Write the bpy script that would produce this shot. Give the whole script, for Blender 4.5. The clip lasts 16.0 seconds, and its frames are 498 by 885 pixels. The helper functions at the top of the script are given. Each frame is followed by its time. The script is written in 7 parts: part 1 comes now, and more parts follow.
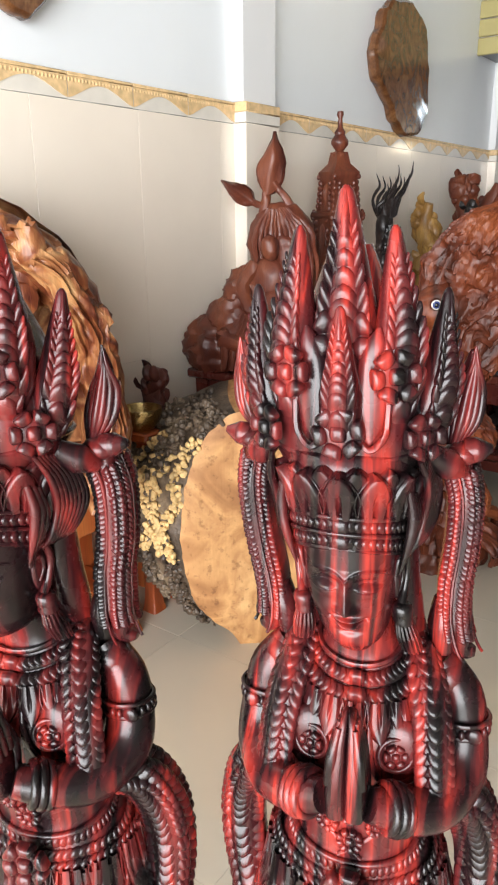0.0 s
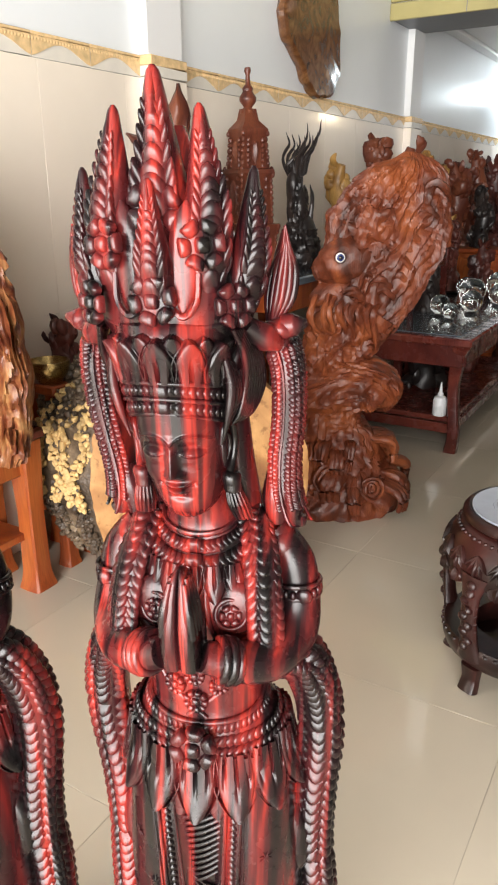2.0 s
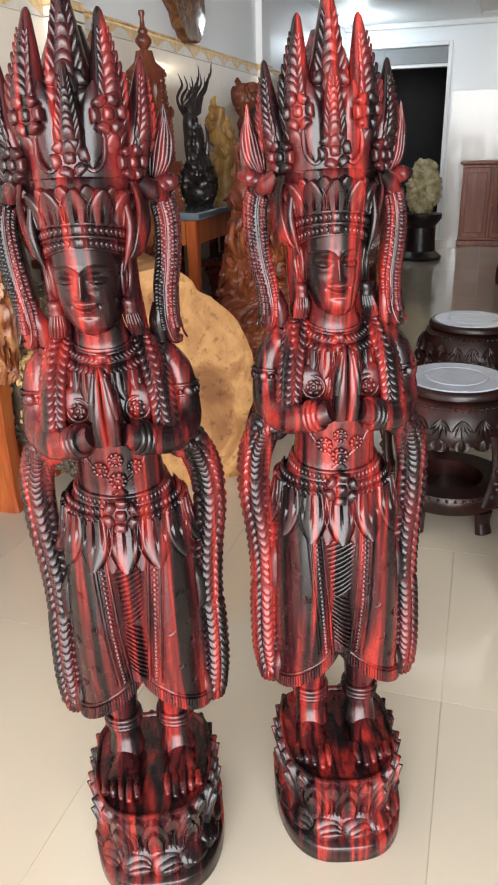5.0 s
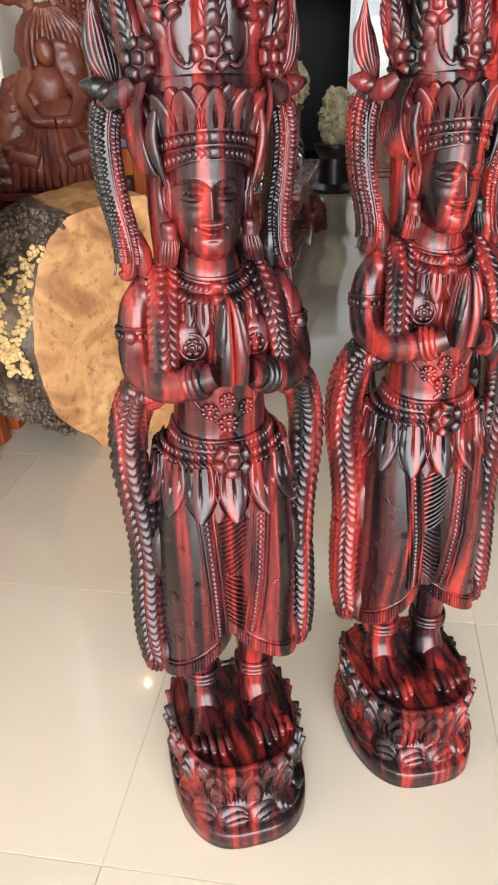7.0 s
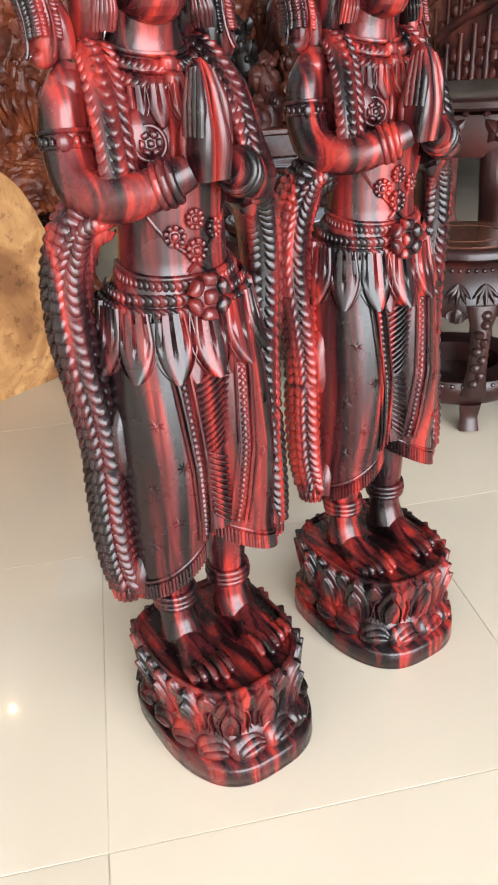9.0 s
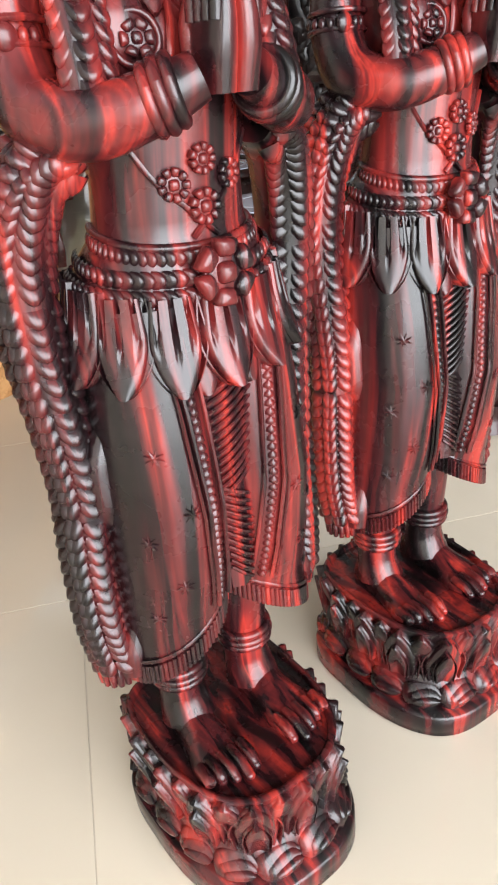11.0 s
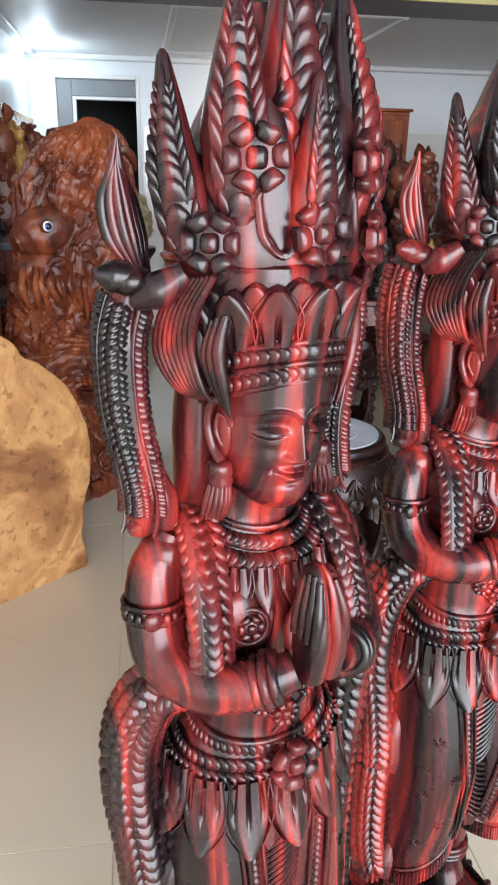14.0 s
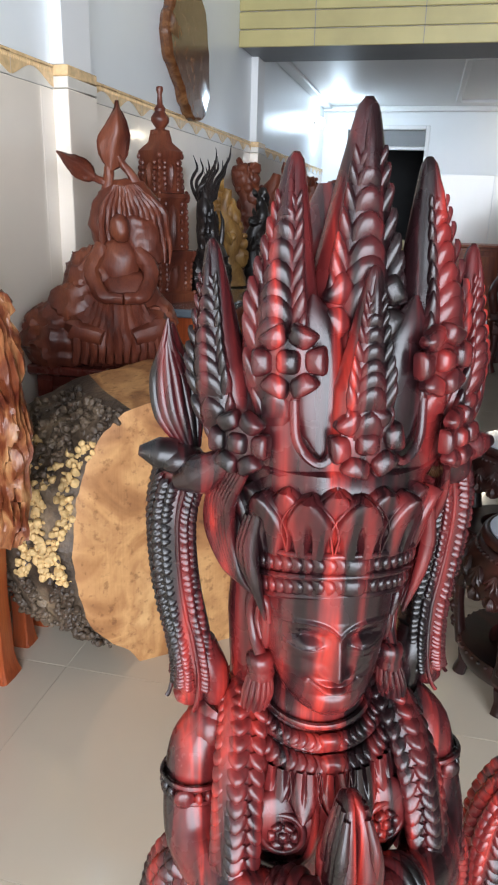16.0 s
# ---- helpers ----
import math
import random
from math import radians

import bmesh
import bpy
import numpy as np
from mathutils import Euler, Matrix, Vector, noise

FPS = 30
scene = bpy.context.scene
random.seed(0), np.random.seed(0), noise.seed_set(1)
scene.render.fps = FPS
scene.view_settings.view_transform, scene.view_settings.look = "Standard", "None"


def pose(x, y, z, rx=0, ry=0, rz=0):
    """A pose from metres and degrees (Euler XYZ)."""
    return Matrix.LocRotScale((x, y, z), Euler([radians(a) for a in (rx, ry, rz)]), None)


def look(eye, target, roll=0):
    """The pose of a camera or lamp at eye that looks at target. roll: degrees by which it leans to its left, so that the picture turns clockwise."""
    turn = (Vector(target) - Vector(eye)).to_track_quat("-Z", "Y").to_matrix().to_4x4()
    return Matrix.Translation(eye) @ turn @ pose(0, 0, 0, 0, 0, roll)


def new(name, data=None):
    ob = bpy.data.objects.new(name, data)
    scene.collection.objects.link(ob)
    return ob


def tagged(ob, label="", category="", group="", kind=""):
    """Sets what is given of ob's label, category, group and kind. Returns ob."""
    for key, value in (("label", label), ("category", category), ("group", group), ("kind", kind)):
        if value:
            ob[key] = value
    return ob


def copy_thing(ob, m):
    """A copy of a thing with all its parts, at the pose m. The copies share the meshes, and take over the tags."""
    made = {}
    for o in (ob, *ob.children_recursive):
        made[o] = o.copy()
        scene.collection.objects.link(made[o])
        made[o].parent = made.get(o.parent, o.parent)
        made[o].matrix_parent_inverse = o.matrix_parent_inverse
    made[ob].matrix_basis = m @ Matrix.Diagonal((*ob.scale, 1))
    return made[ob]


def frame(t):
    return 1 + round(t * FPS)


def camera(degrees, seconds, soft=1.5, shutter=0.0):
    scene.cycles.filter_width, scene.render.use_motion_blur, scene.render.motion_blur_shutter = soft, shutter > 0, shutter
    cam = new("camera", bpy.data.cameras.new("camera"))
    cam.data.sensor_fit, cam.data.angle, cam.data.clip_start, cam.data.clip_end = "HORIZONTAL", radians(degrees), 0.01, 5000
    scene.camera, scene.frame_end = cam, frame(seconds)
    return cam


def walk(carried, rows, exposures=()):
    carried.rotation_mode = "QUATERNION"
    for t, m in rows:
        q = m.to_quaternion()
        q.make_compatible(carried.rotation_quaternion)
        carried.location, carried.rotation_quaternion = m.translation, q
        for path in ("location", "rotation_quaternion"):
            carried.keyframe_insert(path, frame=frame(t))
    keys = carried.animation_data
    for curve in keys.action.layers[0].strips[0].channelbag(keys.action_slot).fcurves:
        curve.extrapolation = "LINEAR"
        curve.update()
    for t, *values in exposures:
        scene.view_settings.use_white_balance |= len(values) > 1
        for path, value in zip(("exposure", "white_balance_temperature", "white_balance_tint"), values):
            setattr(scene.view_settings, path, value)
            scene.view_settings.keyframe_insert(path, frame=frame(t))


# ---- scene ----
cam = camera(38.1, 16.0, 2.1)
METRES, EYE, TILT, LEAN, TURN = 2.25, 1.208, -17.7, 0.47, 35.7
ROWS = [
    (0.0, 0.0, 0.0, 0.0, 0.0, 0.0, -0.0),
    (0.5, 0.0194, 0.0019, 0.0061, -1.45, 0.25, -0.87),
    (1.0, 0.0354, -0.0017, -0.0048, -2.66, -0.19, -0.37),
    (1.5, 0.0442, -0.0114, -0.017, -4.62, -0.72, 0.13),
    (2.0, 0.0399, -0.0202, -0.0386, -4.75, -1.75, 1.24),
    (2.5, 0.0301, -0.0317, -0.0578, -5.76, -3.84, 3.08),
    (3.0, -0.0066, -0.0448, -0.0623, -11.42, -4.19, 4.0),
    (3.5, -0.0516, -0.0626, -0.0786, -14.87, -4.59, 5.34),
    (4.0, -0.084, -0.0845, -0.0872, -12.75, -3.94, 5.72),
    (6.5, -0.2186, -0.09, -0.1089, -26.66, -9.99, 7.67),
    (7.0, -0.2376, -0.0421, -0.0941, -26.13, -11.2, 8.33),
    (7.5, -0.2664, 0.0154, -0.0972, -39.45, -14.85, 12.46),
    (8.0, -0.2803, 0.0508, -0.1094, -42.98, -15.09, 13.8),
    (8.5, -0.3021, 0.0442, -0.1394, -43.64, -15.18, 14.75),
    (11.0, -0.2495, 0.1402, -0.1676, -47.11, -15.84, 16.91),
    (11.5, -0.2621, 0.1499, -0.152, -44.78, -13.82, 15.38),
    (12.0, -0.2635, 0.1471, -0.1249, -44.14, -10.11, 15.2),
    (12.5, -0.2639, 0.1398, -0.1046, -44.34, -7.73, 14.96),
    (13.0, -0.2612, 0.1298, -0.079, -44.35, -5.87, 13.91),
    (13.5, -0.2572, 0.1171, -0.0541, -43.56, -6.06, 13.93),
    (14.0, -0.254, 0.1088, -0.0225, -43.0, -7.33, 10.88),
    (14.5, -0.2524, 0.114, 0.0117, -39.47, -11.6, 5.82),
    (15.0, -0.2363, 0.1068, 0.0224, -31.72, -10.41, 7.88),
    (15.5, -0.2094, 0.0904, 0.0216, -26.1, -7.2, 9.15),
    (16.0, -0.1884, 0.0918, 0.011, -22.0, -1.62, 4.83),
]
walk(cam, [(t, pose(0, 0, EYE, TILT, LEAN, TURN) @ pose(METRES * x, METRES * y, METRES * z, 90 + pitch, roll, yaw)) for t, x, y, z, yaw, pitch, roll in ROWS],
     [(0.0, 0.10, 6600, 10), (1.0, 0.12, 6950, 10), (2.0, 0.20, 7000, 11), (3.0, 0.06, 7000, 11), (3.5, 0.02, 7000, 11), (4.0, -0.05, 6800, 11), (6.5, -0.20, 6650, 11), (7.0, -0.04, 6600, 11), (8.5, 0.02, 6400, 10),
      (11.0, 0.02, 6400, 10), (12.5, 0.05, 6200, 10), (13.5, 0.02, 6100, 10), (14.5, -0.20, 6350, 11), (15.5, -0.22, 6250, 10), (16.0, -0.24, 6050, 10)])
scene.view_settings.exposure = 0.0

# ---- world and lights ----
world = bpy.data.worlds.new("world")
scene.world = world
world.use_nodes = True
sky = world.node_tree.nodes.new("ShaderNodeTexSky")
sky.sky_type, sky.sun_disc = "NISHITA", False
sky.sun_elevation, sky.sun_rotation = radians(50), radians(200)
world.node_tree.links.new(sky.outputs[0], world.node_tree.nodes["Background"].inputs[0])
world.node_tree.nodes["Background"].inputs[1].default_value = 0.06


def area(name, size, size_y, watts, color, m):
    lamp = bpy.data.lights.new(name, "AREA")
    lamp.shape, lamp.size, lamp.size_y, lamp.energy, lamp.color = "RECTANGLE", size, size_y, watts, color
    ob = new(name, lamp)
    ob.matrix_world = m
    return ob


def bulb(name, radius, watts, color, at):
    lamp = bpy.data.lights.new(name, "POINT")
    lamp.shadow_soft_size, lamp.energy, lamp.color = radius, watts, color
    ob = new(name, lamp)
    ob.location = at
    return ob


# daylight in the open shop front behind the camera
area("shopfront_daylight", 4.4, 2.62, 610, (0.945, 0.965, 1.0), look((1.05, -3.0, 1.33), (1.05, 3.0, 1.33)))
bulb("wall_lamp_light", 0.02, 1.4, (1.0, 0.72, 0.42), (-1.5, 2.75, 2.36))
bulb("corner_tube_light", 0.07, 15, (0.74, 0.89, 1.0), (-1.42, 7.7, 1.98))
bulb("far_bulb_light", 0.05, 1.6, (1.0, 0.8, 0.55), (0.46, 8.12, 1.90))

# ---- materials ----
def material(name):
    m = bpy.data.materials.new(name)
    m.use_nodes = True
    nt = m.node_tree
    return m, nt, nt.nodes["Principled BSDF"]


def node(nt, kind, inputs=None, **props):
    n = nt.nodes.new(kind)
    for k, v in (inputs or {}).items():
        n.inputs[k].default_value = v
    if "operation" in props:
        n.operation = props["operation"]
    if "data_type" in props:
        n.data_type = props["data_type"]
    if "feature" in props:
        n.feature = props["feature"]
    if "wave" in props:
        n.bands_direction = props["wave"]
    return n


def coords(nt, scale, spread=0.0, shift=(0, 0, 0)):
    """Object coordinates, scaled and shifted, also by the object's random number."""
    tc = node(nt, "ShaderNodeTexCoord")
    mp = node(nt, "ShaderNodeMapping", {"Scale": scale, "Location": shift})
    if spread:
        info = node(nt, "ShaderNodeObjectInfo")
        mul = node(nt, "ShaderNodeMath", {1: spread}, operation="MULTIPLY")
        nt.links.new(info.outputs["Random"], mul.inputs[0])
        add = node(nt, "ShaderNodeVectorMath", operation="ADD")
        nt.links.new(tc.outputs["Object"], add.inputs[0])
        nt.links.new(mul.outputs[0], add.inputs[1])
        nt.links.new(add.outputs[0], mp.inputs["Vector"])
    else:
        nt.links.new(tc.outputs["Object"], mp.inputs["Vector"])
    return mp.outputs[0]


def noise_tex(nt, vec, scale, detail=3.0, rough=0.55, distortion=0.0):
    n = node(nt, "ShaderNodeTexNoise", {"Scale": scale, "Detail": detail, "Roughness": rough, "Distortion": distortion})
    nt.links.new(vec, n.inputs["Vector"])
    return n.outputs["Fac"]


def ramp(nt, fac, stops, constant=False):
    n = nt.nodes.new("ShaderNodeValToRGB")
    if constant:
        n.color_ramp.interpolation = "CONSTANT"
    while len(n.color_ramp.elements) < len(stops):
        n.color_ramp.elements.new(0.5)
    for e, (p, c) in zip(n.color_ramp.elements, stops):
        e.position, e.color = p, (*c, 1)
    nt.links.new(fac, n.inputs[0])
    return n.outputs[0]


def mix(nt, fac, a, b, blend="MIX"):
    n = nt.nodes.new("ShaderNodeMix")
    n.data_type, n.blend_type = "RGBA", blend
    for socket, value in ((n.inputs[0], fac), (n.inputs[6], a), (n.inputs[7], b)):
        if isinstance(value, (int, float)):
            socket.default_value = value
        elif isinstance(value, tuple):
            socket.default_value = (*value, 1)
        else:
            nt.links.new(value, socket)
    return n.outputs[2]


def bump(nt, bsdf, height, strength, distance):
    n = node(nt, "ShaderNodeBump", {"Strength": strength, "Distance": distance})
    nt.links.new(height, n.inputs["Height"])
    nt.links.new(n.outputs[0], bsdf.inputs["Normal"])


def spread_rough(nt, bsdf, fac, low, high):
    n = node(nt, "ShaderNodeMapRange", {"To Min": low, "To Max": high})
    nt.links.new(fac, n.inputs[0])
    nt.links.new(n.outputs[0], bsdf.inputs["Roughness"])


def carved_wood(name, stops, grain, scale, rough=(0.25, 0.5), coat=0.2, spread=7.0, distortion=0.8, relief=0.3, relief_size=0.002, shift=(0, 0, 0), detail=3.0):
    """Polished wood: layers of colour along the grain, pores, uneven polish."""
    m, nt, b = material(name)
    vec = coords(nt, grain, spread, shift)
    layers = noise_tex(nt, vec, scale, detail, 0.5, distortion)
    colour = ramp(nt, layers, stops)
    pores = noise_tex(nt, coords(nt, (220, 220, 14), spread), 1.0, 2.0)
    colour = mix(nt, 0.35, colour, ramp(nt, pores, [(0.35, (0.35, 0.35, 0.35)), (0.6, (1, 1, 1))]), "MULTIPLY")
    nt.links.new(colour, b.inputs["Base Color"])
    wear = noise_tex(nt, coords(nt, (1, 1, 1), spread), 24.0, 4.0)
    spread_rough(nt, b, wear, *rough)
    b.inputs["Coat Weight"].default_value, b.inputs["Coat Roughness"].default_value = coat * 0.5, 0.22
    b.inputs["Specular IOR Level"].default_value = 0.36
    bump(nt, b, mix(nt, 0.5, pores, wear), relief, relief_size)
    return m


STRIPES = [(0.35, (0.004, 0.003, 0.003)), (0.43, (0.012, 0.004, 0.005)), (0.49, (0.044, 0.007, 0.008)), (0.54, (0.085, 0.011, 0.011)), (0.59, (0.14, 0.014, 0.013)), (0.645, (0.29, 0.024, 0.017)), (0.70, (0.085, 0.010, 0.010)), (0.78, (0.018, 0.004, 0.005))]
M_STATUE = carved_wood("striped_rosewood", [(p - 0.02, c) for p, c in STRIPES], (1.0, 0.22, 0.042), 60.0, (0.21, 0.33), 0.0, 0.0, 0.6, 0.12, 0.0006, (0.31, 0.7, 0.2), 3.2)
M_STATUE_DARK = carved_wood("dark_striped_rosewood", [(p + 0.01, c) for p, c in STRIPES], (1.0, 0.22, 0.042), 60.0, (0.21, 0.33), 0.0, 0.0, 0.6, 0.12, 0.0006, (0.345, 0.70, 0.26), 3.2)
for wood in (M_STATUE, M_STATUE_DARK):
    wood.node_tree.nodes["Principled BSDF"].inputs["Specular IOR Level"].default_value = 0.40
M_RED = carved_wood("red_brown_carving", [(0.3, (0.05, 0.012, 0.008)), (0.5, (0.12, 0.030, 0.016)), (0.7, (0.20, 0.058, 0.026))], (1, 1, 0.35), 9.0, (0.3, 0.5), 0.15, 5.0, 0.6, 0.3, 0.003)
M_MAROON = carved_wood("maroon_carving", [(0.3, (0.025, 0.008, 0.007)), (0.5, (0.07, 0.018, 0.013)), (0.7, (0.12, 0.03, 0.02))], (1, 1, 0.4), 9.0, (0.32, 0.55), 0.1, 5.0)
M_FISH = carved_wood("orange_brown_root", [(0.32, (0.055, 0.013, 0.006)), (0.5, (0.14, 0.030, 0.011)), (0.68, (0.24, 0.062, 0.020))], (1, 1, 0.6), 7.0, (0.34, 0.55), 0.1, 5.0, 1.2, 0.5, 0.006)
M_AMBER = carved_wood("amber_root", [(0.3, (0.07, 0.012, 0.006)), (0.46, (0.17, 0.045, 0.016)), (0.57, (0.33, 0.14, 0.055)), (0.70, (0.50, 0.28, 0.12))], (1, 1, 0.7), 16.0, (0.26, 0.5), 0.2, 5.0, 1.5, 0.6, 0.006)
M_GOLD = carved_wood("honey_root", [(0.3, (0.14, 0.06, 0.015)), (0.5, (0.36, 0.19, 0.05)), (0.7, (0.55, 0.34, 0.11))], (1, 1, 0.5), 10.0, (0.3, 0.5), 0.2, 5.0, 1.0)
M_BLACK = carved_wood("black_carving", [(0.3, (0.006, 0.005, 0.005)), (0.55, (0.018, 0.013, 0.012)), (0.8, (0.04, 0.025, 0.02))], (1, 1, 0.5), 12.0, (0.25, 0.5), 0.2, 5.0)
M_TABLE = carved_wood("dark_red_furniture", [(0.3, (0.05, 0.010, 0.008)), (0.5, (0.11, 0.022, 0.016)), (0.75, (0.17, 0.04, 0.025))], (0.5, 0.5, 0.5), 8.0, (0.18, 0.35), 0.35, 5.0, 1.0, 0.15, 0.001)
M_DARK = carved_wood("dark_stool_wood", [(0.3, (0.008, 0.004, 0.003)), (0.55, (0.022, 0.006, 0.005)), (0.8, (0.060, 0.013, 0.010))], (1, 1, 0.4), 10.0, (0.26, 0.46), 0.15, 5.0, 1.0, 0.25, 0.002)
M_ORANGE = carved_wood("orange_furniture", [(0.3, (0.20, 0.035, 0.010)), (0.5, (0.32, 0.065, 0.016)), (0.7, (0.42, 0.12, 0.03))], (1, 1, 0.12), 14.0, (0.25, 0.4), 0.2, 5.0, 0.6, 0.15, 0.001)
M_JADE = carved_wood("yellow_stone", [(0.3, (0.28, 0.22, 0.10)), (0.5, (0.5, 0.43, 0.24)), (0.7, (0.68, 0.62, 0.42))], (1, 1, 1), 14.0, (0.25, 0.45), 0.2, 5.0, 1.0, 0.5, 0.006)
M_SLAB = carved_wood("varnished_burl", [(0.3, (0.07, 0.025, 0.010)), (0.5, (0.14, 0.055, 0.02)), (0.7, (0.22, 0.10, 0.04))], (1, 1, 1), 12.0, (0.12, 0.3), 0.6, 5.0, 2.0, 0.2, 0.002)


def plain(name, color, rough=0.5, metal=0.0, vary=0.15, scale=6.0, coat=0.0, relief=0.1):
    m, nt, b = material(name)
    n = noise_tex(nt, coords(nt, (1, 1, 1), 3.0), scale, 5.0)
    lo, hi = tuple(c * (1 - vary) for c in color), tuple(min(1, c * (1 + vary)) for c in color)
    nt.links.new(ramp(nt, n, [(0.3, lo), (0.7, hi)]), b.inputs["Base Color"])
    b.inputs["Metallic"].default_value = metal
    fine = noise_tex(nt, coords(nt, (1, 1, 1), 3.0), scale * 25, 3.0)
    spread_rough(nt, b, fine, max(0.02, rough - 0.06), rough + 0.06)
    b.inputs["Coat Weight"].default_value = coat
    bump(nt, b, fine, relief, 0.001)
    return m


M_WALL = plain("pale_wall_paint", (0.80, 0.84, 0.86), 0.35, 0, 0.03, 1.2, 0.1)
# dark grey for the unseen east wall and front ceiling, damps bounced light
M_UNSEEN = plain("grey_shop_paint", (0.14, 0.13, 0.12), 0.6, 0, 0.06, 1.5)
M_WHITE = plain("white_ceiling_paint", (0.80, 0.81, 0.81), 0.5, 0, 0.02, 1.5)
M_BACKWALL = plain("white_tiled_dado", (0.78, 0.77, 0.72), 0.2, 0, 0.03, 2.0, 0.3)
M_DADO = plain("cream_glazed_tile", (0.88, 0.79, 0.67), 0.14, 0, 0.04, 2.2, 0.4, 0.03)
M_FLOOR = plain("cream_polished_tile", (0.60, 0.535, 0.425), 0.10, 0, 0.05, 1.6, 0.5, 0.02)
M_GROUT = plain("grey_grout", (0.50, 0.44, 0.35), 0.8, 0, 0.15, 30)
M_BORDER = plain("gold_border_glaze", (0.74, 0.52, 0.27), 0.25, 0, 0.2, 40, 0.3)
M_BORDER_PALE = plain("pale_border_glaze", (0.74, 0.70, 0.62), 0.25, 0, 0.05, 20, 0.3)
M_BEAM = plain("gold_painted_board", (0.42, 0.36, 0.15), 0.35, 0, 0.12, 3.0, 0.2)
M_GREY = plain("grey_board", (0.20, 0.21, 0.22), 0.5, 0, 0.08, 3.0)
M_MARBLE = plain("blue_grey_marble", (0.46, 0.50, 0.58), 0.12, 0, 0.15, 9.0, 0.4, 0.02)
M_SLATE = plain("dark_grey_tabletop", (0.10, 0.12, 0.14), 0.12, 0, 0.15, 5.0, 0.4, 0.03)
# near-black colour stands in for the lack of light behind the doorway
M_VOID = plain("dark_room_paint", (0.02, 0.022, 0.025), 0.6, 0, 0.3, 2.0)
M_EYEWHITE = plain("white_enamel", (0.75, 0.74, 0.72), 0.15, 0, 0.03, 9.0)
M_EYEBLUE = plain("blue_enamel", (0.03, 0.05, 0.16), 0.15, 0, 0.1, 9.0)
M_PUPIL = plain("black_enamel", (0.006, 0.006, 0.008), 0.1, 0, 0.1, 9.0)
M_PLASTIC = plain("white_plastic", (0.75, 0.77, 0.78), 0.35, 0, 0.03, 9.0)
M_BRASS = plain("worn_brass", (0.5, 0.36, 0.15), 0.28, 1.0, 0.2, 20)
M_METAL = plain("silver_metal", (0.6, 0.6, 0.6), 0.2, 1.0, 0.1, 20)


def log_face():
    """Sawn burl: tan with cloudy darker patches, pores and saw marks."""
    m, nt, b = material("sawn_end_grain")
    vec = coords(nt, (1, 1, 1))
    warp = noise_tex(nt, vec, 5.2, 4.0, 0.5, 0.9)
    base = ramp(nt, warp, [(0.34, (0.25, 0.105, 0.036)), (0.44, (0.42, 0.20, 0.070)), (0.52, (0.60, 0.33, 0.130)), (0.60, (0.46, 0.23, 0.085)), (0.70, (0.66, 0.39, 0.165))])
    pits = noise_tex(nt, vec, 46.0, 5.0, 0.6)
    base = mix(nt, 0.55, base, ramp(nt, pits, [(0.33, (0.30, 0.20, 0.12)), (0.44, (1, 1, 1))]), "MULTIPLY")
    cloud = noise_tex(nt, vec, 18.0, 8.0, 0.62, 0.3)
    base = mix(nt, 0.40, base, ramp(nt, cloud, [(0.36, (0.58, 0.45, 0.32)), (0.60, (1, 1, 1))]), "MULTIPLY")
    saw = noise_tex(nt, coords(nt, (160, 160, 9)), 1.0, 2.0)
    nt.links.new(base, b.inputs["Base Color"])
    spread_rough(nt, b, cloud, 0.5, 0.75)
    bump(nt, b, mix(nt, 0.5, saw, cloud), 0.5, 0.004)
    return m


def bark():
    m, nt, b = material("knobby_bark")
    vec = coords(nt, (1, 1, 1))
    n = noise_tex(nt, vec, 7.0, 6.0, 0.65)
    f = noise_tex(nt, vec, 60.0, 4.0, 0.6)
    c = ramp(nt, n, [(0.35, (0.035, 0.022, 0.014)), (0.5, (0.11, 0.075, 0.048)), (0.6, (0.21, 0.15, 0.095)), (0.72, (0.36, 0.26, 0.15))])
    nt.links.new(mix(nt, 0.5, c, ramp(nt, f, [(0.35, (0.4, 0.4, 0.4)), (0.65, (1, 1, 1))]), "MULTIPLY"), b.inputs["Base Color"])
    b.inputs["Roughness"].default_value = 0.48
    bump(nt, b, f, 0.9, 0.006)
    return m


M_LOGFACE, M_BARK = log_face(), bark()


def glass():
    m, nt, b = material("clear_glass")
    b.inputs["Base Color"].default_value = (0.95, 0.97, 0.95, 1)
    b.inputs["Roughness"].default_value = 0.03
    b.inputs["Transmission Weight"].default_value = 1.0
    b.inputs["IOR"].default_value = 1.48
    return m


def glow(name, color, strength):
    m, nt, b = material(name)
    b.inputs["Base Color"].default_value = (0.8, 0.8, 0.8, 1)
    b.inputs["Emission Color"].default_value = (*color, 1)
    b.inputs["Emission Strength"].default_value = strength
    return m


M_GLASS = glass()
M_WARMGLOW = glow("warm_bulb_glow", (1.0, 0.58, 0.24), 2.2)
M_WARMLAMP = glow("warm_white_lamp_glow", (1.0, 0.86, 0.62), 14)
M_COOLGLOW = glow("cool_tube_glow", (0.85, 0.95, 1.0), 22)

# ---- mesh helpers ----
def arr(*p):
    return np.array(p, float)


def unit(v):
    v = np.asarray(v, float)
    return v / max(1e-9, np.linalg.norm(v))


